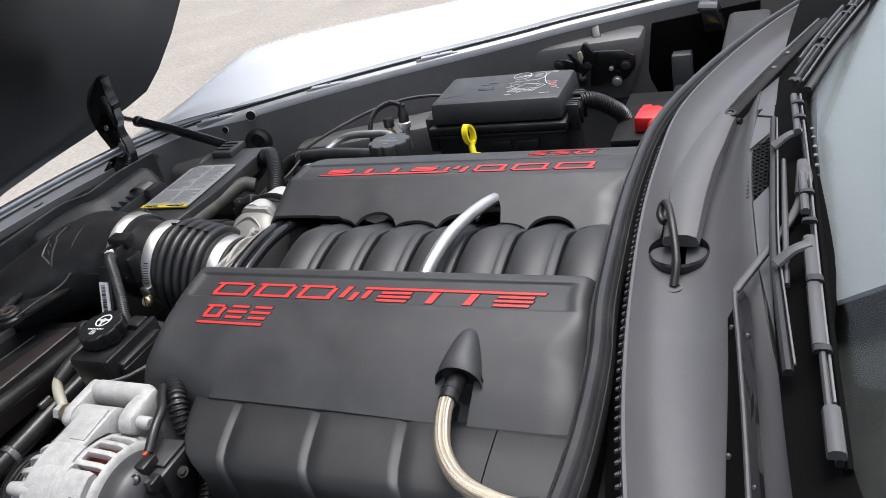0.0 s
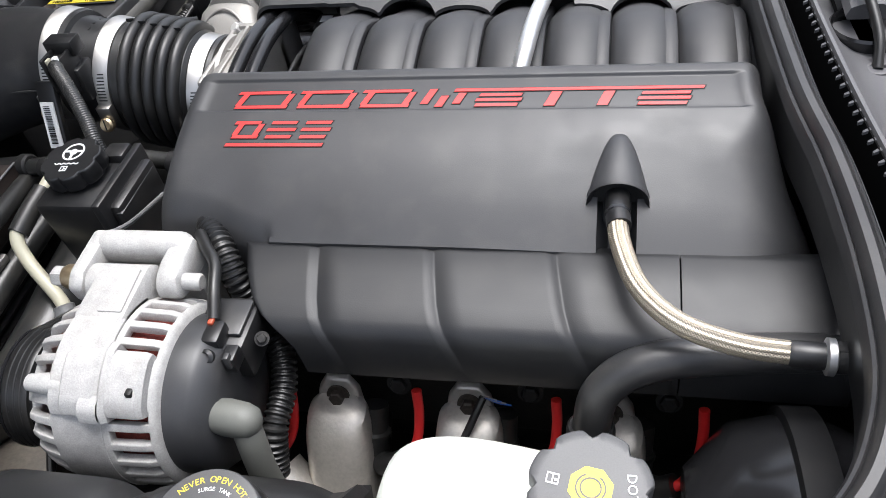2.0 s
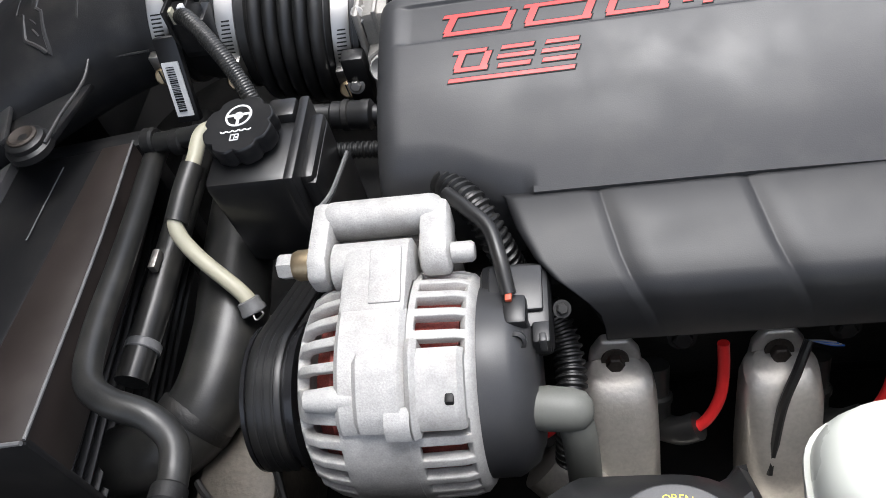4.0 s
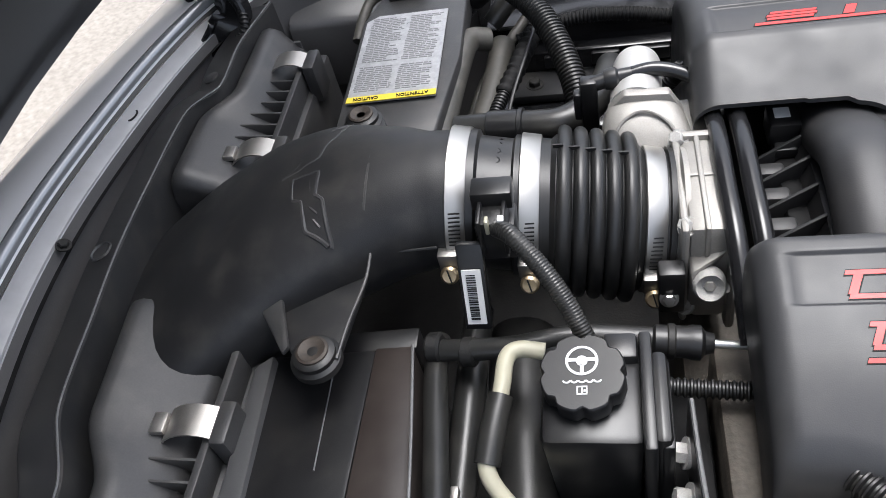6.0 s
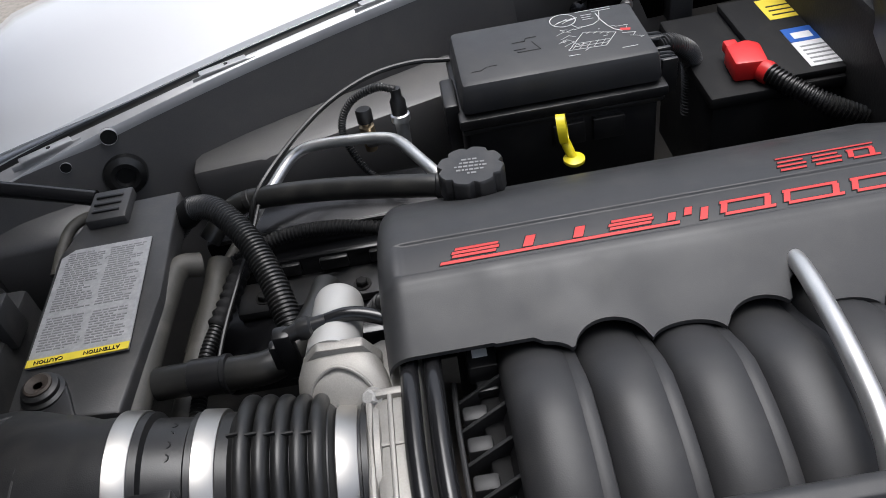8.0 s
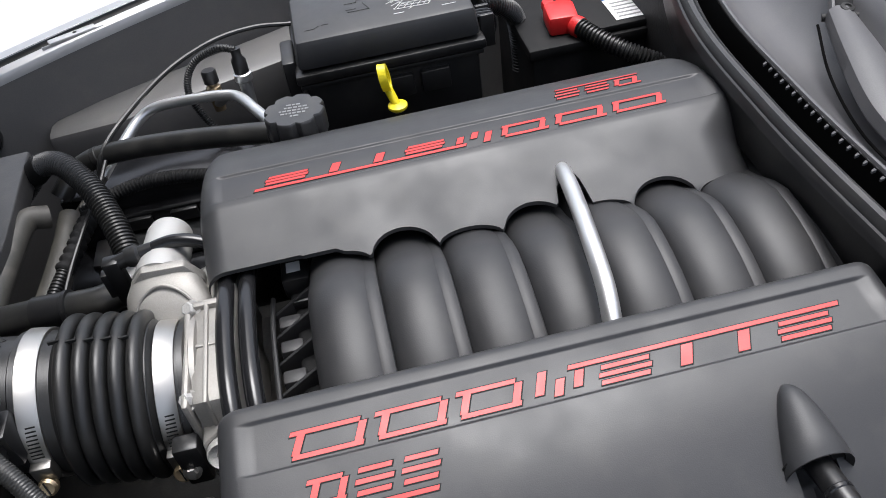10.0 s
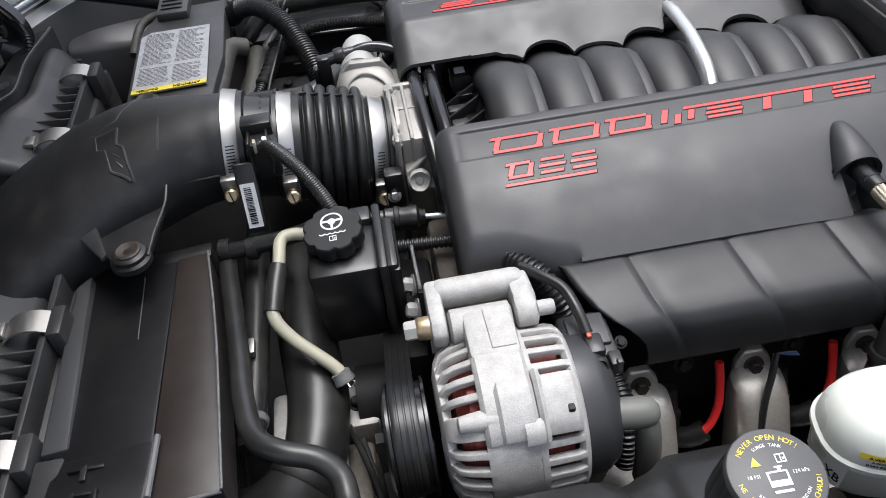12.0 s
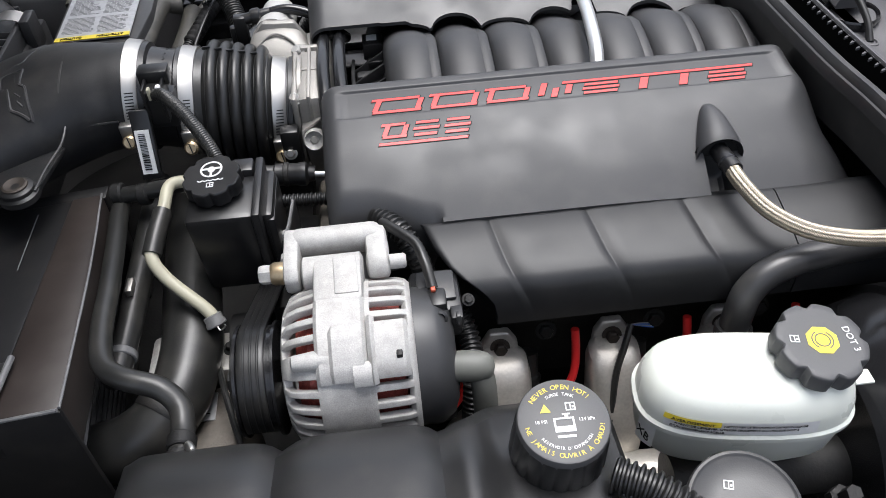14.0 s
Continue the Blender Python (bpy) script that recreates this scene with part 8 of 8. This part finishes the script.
part("cable", tube([(-0.397, 0.33, 0.770), (-0.377, 0.36, 0.811), (-0.317, 0.455, 0.826), (-0.256, 0.508, 0.832), (-0.20, 0.530, 0.830), (-0.150, 0.535, 0.822)], 0.0030, 8), RUBBER, cab)
frm = thing("frame_rail", (-0.3, 0.33, 0.70), "shiny black painted frame rail", "frame")
part("rail", box(-0.46, -0.18, 0.24, 0.36, 0.62, 0.690, 0.008), GLOSS, frm)
part("rail_step", box(-0.455, -0.15, 0.352, 0.43, 0.66, 0.752, 0.004), GLOSS, frm)
part("rail_step", box(-0.450, -0.15, 0.332, 0.353, 0.66, 0.727, 0.004), GLOSS, frm)
part("rail_shelf", box(-0.430, -0.16, 0.285, 0.334, 0.690, 0.703, 0.005), TANK, frm, "dusty grey shelf of the rail")
part("rail_bead", tube([(-0.44, 0.350, 0.7535), (-0.36, 0.350, 0.7545), (-0.29, 0.350, 0.7525), (-0.16, 0.350, 0.7525)], 0.0024, 8), HOSE, frm, "folded edge of the rail")
for x in (-0.372, -0.318, -0.262):
    part("rail_pad", box(x - 0.016, x + 0.016, 0.326, 0.333, 0.708, 0.724, 0.002), PLASTIC, frm)
for x, y in ((-0.40, 0.305), (-0.29, 0.30)):
    part("rail_bolt", hexbolt((x, y, 0.702), (0, 0, 1), 0.007, 0.008), DARK, frm)
part("rail_loom", tube([(-0.41, 0.29, 0.775), (-0.36, 0.305, 0.785), (-0.30, 0.30, 0.79), (-0.21, 0.27, 0.79)], 0.0072, 14, 10, 0.0042, 0.0006), MATTE, frm, "ribbed black loom along the rail")
lin = thing("liner_ledge", (-0.35, 0.42, 0.74), "dark moulded ledge on the inner fender", "liner")
part("ledge", plate([(-0.485, 0.478, 0.764), (-0.39, 0.478, 0.768), (-0.15, 0.530, 0.782), (-0.14, 0.640, 0.778), (-0.485, 0.530, 0.766)], (0, 0, -1), 0.10, 0.012), INNER, lin)
part("ledge", plate([(-0.705, 0.372, 0.775), (-0.600, 0.405, 0.755), (-0.585, 0.480, 0.772), (-0.700, 0.420, 0.795)], (0, 0, -1), 0.10, 0.008), INNER, lin)
bump = thing("bump_stop", (-0.553, 0.472, 0.793), "round black rubber bump stop on the liner", "bump stop")
part("rubber", lathe([(-0.01, 0.026), (0.004, 0.026), (0.010, 0.024), (0.014, 0.017), (0.013, 0.012), (0.008, 0.010), (0.008, 0.001)], (-0.556, 0.476, 0.783), (0.30, -1, 0.2), 32), RUBBER, bump)
det = thing("hood_latch", (0.06, 0.58, 0.86), "black hood latch bracket with a pale cable", "latch")
part("bracket", plate([(0.060, 0.676, 0.836), (0.118, 0.676, 0.834), (0.137, 0.676, 0.822), (0.136, 0.676, 0.800), (0.118, 0.676, 0.779), (0.052, 0.676, 0.770)], (0, 1, 0), 0.010, 0.003), GLOSS, det)
part("claw", plate([(0.040, 0.664, 0.836), (0.050, 0.662, 0.856), (0.057, 0.662, 0.856), (0.068, 0.664, 0.836), (0.066, 0.664, 0.812), (0.050, 0.664, 0.800), (0.048, 0.664, 0.826)], (0, 1, 0), 0.010, 0.002), GLOSS, det)
part("lever", plate([(-0.006, 0.668, 0.828), (0.014, 0.668, 0.828), (0.050, 0.668, 0.812), (0.046, 0.668, 0.798), (0.010, 0.668, 0.812), (-0.006, 0.668, 0.813)], (0, 1, 0), 0.006, 0.002), GLOSS, det)
part("lever", plate([(0.020, 0.660, 0.840), (0.028, 0.660, 0.842), (0.052, 0.662, 0.802), (0.044, 0.662, 0.796)], (0, 1, 0), 0.005, 0.0015), GLOSS, det)
part("pawl", lathe([(0, 0.010), (0.006, 0.012), (0.010, 0.008), (0.011, 0.002)], (0.038, 0.672, 0.786), (0, -1, 0.2), 20), GLOSS, det)
part("release_leaf", plate([(0.040, 0.656, 0.842), (0.047, 0.656, 0.845), (0.050, 0.657, 0.832), (0.045, 0.657, 0.822), (0.041, 0.656, 0.830)], (0, 1, 0), 0.003, 0.001), CREAM, det, "yellowed plastic leaf")
for x, z in ((0.122, 0.810), (0.002, 0.820), (0.054, 0.816), (0.096, 0.806), (0.104, 0.782)):
    part("bolt", hexbolt((x, 0.665, z), (0, -1, 0.2), 0.0062 if x != 0.096 else 0.003, 0.006), DARK if x not in (0.096, 0.104) else STEEL, det)
pock = thing("latch_pocket", (0.04, 0.70, 0.75), "raised dark grey moulding behind the hood latch", "liner")
part("moulding", plate([(-0.070, 0.690, 0.842), (0.148, 0.690, 0.853), (0.142, 0.690, 0.800), (0.118, 0.690, 0.735), (-0.090, 0.690, 0.735)], (0, 1, 0), 0.075, 0.012), INNER, pock)
for x in (-0.012, 0.062):
    part("stiffener", plate([(x - 0.004, 0.715, 0.849), (x + 0.010, 0.715, 0.850), (x + 0.001, 0.742, 0.872), (x - 0.014, 0.742, 0.871)], (0, 0.5, -1), 0.006, 0.002), INNER, pock)
# A flat plate, coloured black for the shade of a hollow in the liner.
hol = thing("liner_shade_plate", (0.24, 0.75, 0.75), "flat black plate beside the latch painting the shade of a hollow", "liner")
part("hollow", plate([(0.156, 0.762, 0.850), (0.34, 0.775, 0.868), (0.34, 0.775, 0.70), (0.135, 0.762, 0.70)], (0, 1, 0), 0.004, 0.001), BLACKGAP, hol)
part("ledge", box(0.19, 0.225, 0.735, 0.765, 0.70, 0.795, 0.003), CAPGREY, hol, "grey ledge inside the hollow")
stay = thing("fender_bracket", (0.26, 0.74, 0.83), "black metal bracket under the fender edge", "bracket")
part("plate", plate([(0.240, 0.725, 0.881), (0.272, 0.725, 0.877), (0.274, 0.725, 0.860), (0.284, 0.725, 0.836), (0.250, 0.725, 0.836), (0.248, 0.725, 0.872), (0.240, 0.725, 0.874)], (0, 1, 0), 0.05, 0.002), GLOSS, stay)
lead = thing("fuse_box_loom", (0.1, 0.45, 0.82), "ribbed black loom from the fuse box", "cable")
part("conduit", tube([(0.082, 0.470, 0.826), (0.100, 0.480, 0.822), (0.122, 0.492, 0.806), (0.140, 0.510, 0.780), (0.146, 0.515, 0.74), (0.146, 0.51, 0.70)], 0.0125, 18, 10, 0.0044, 0.0009), RUBBER, lead)
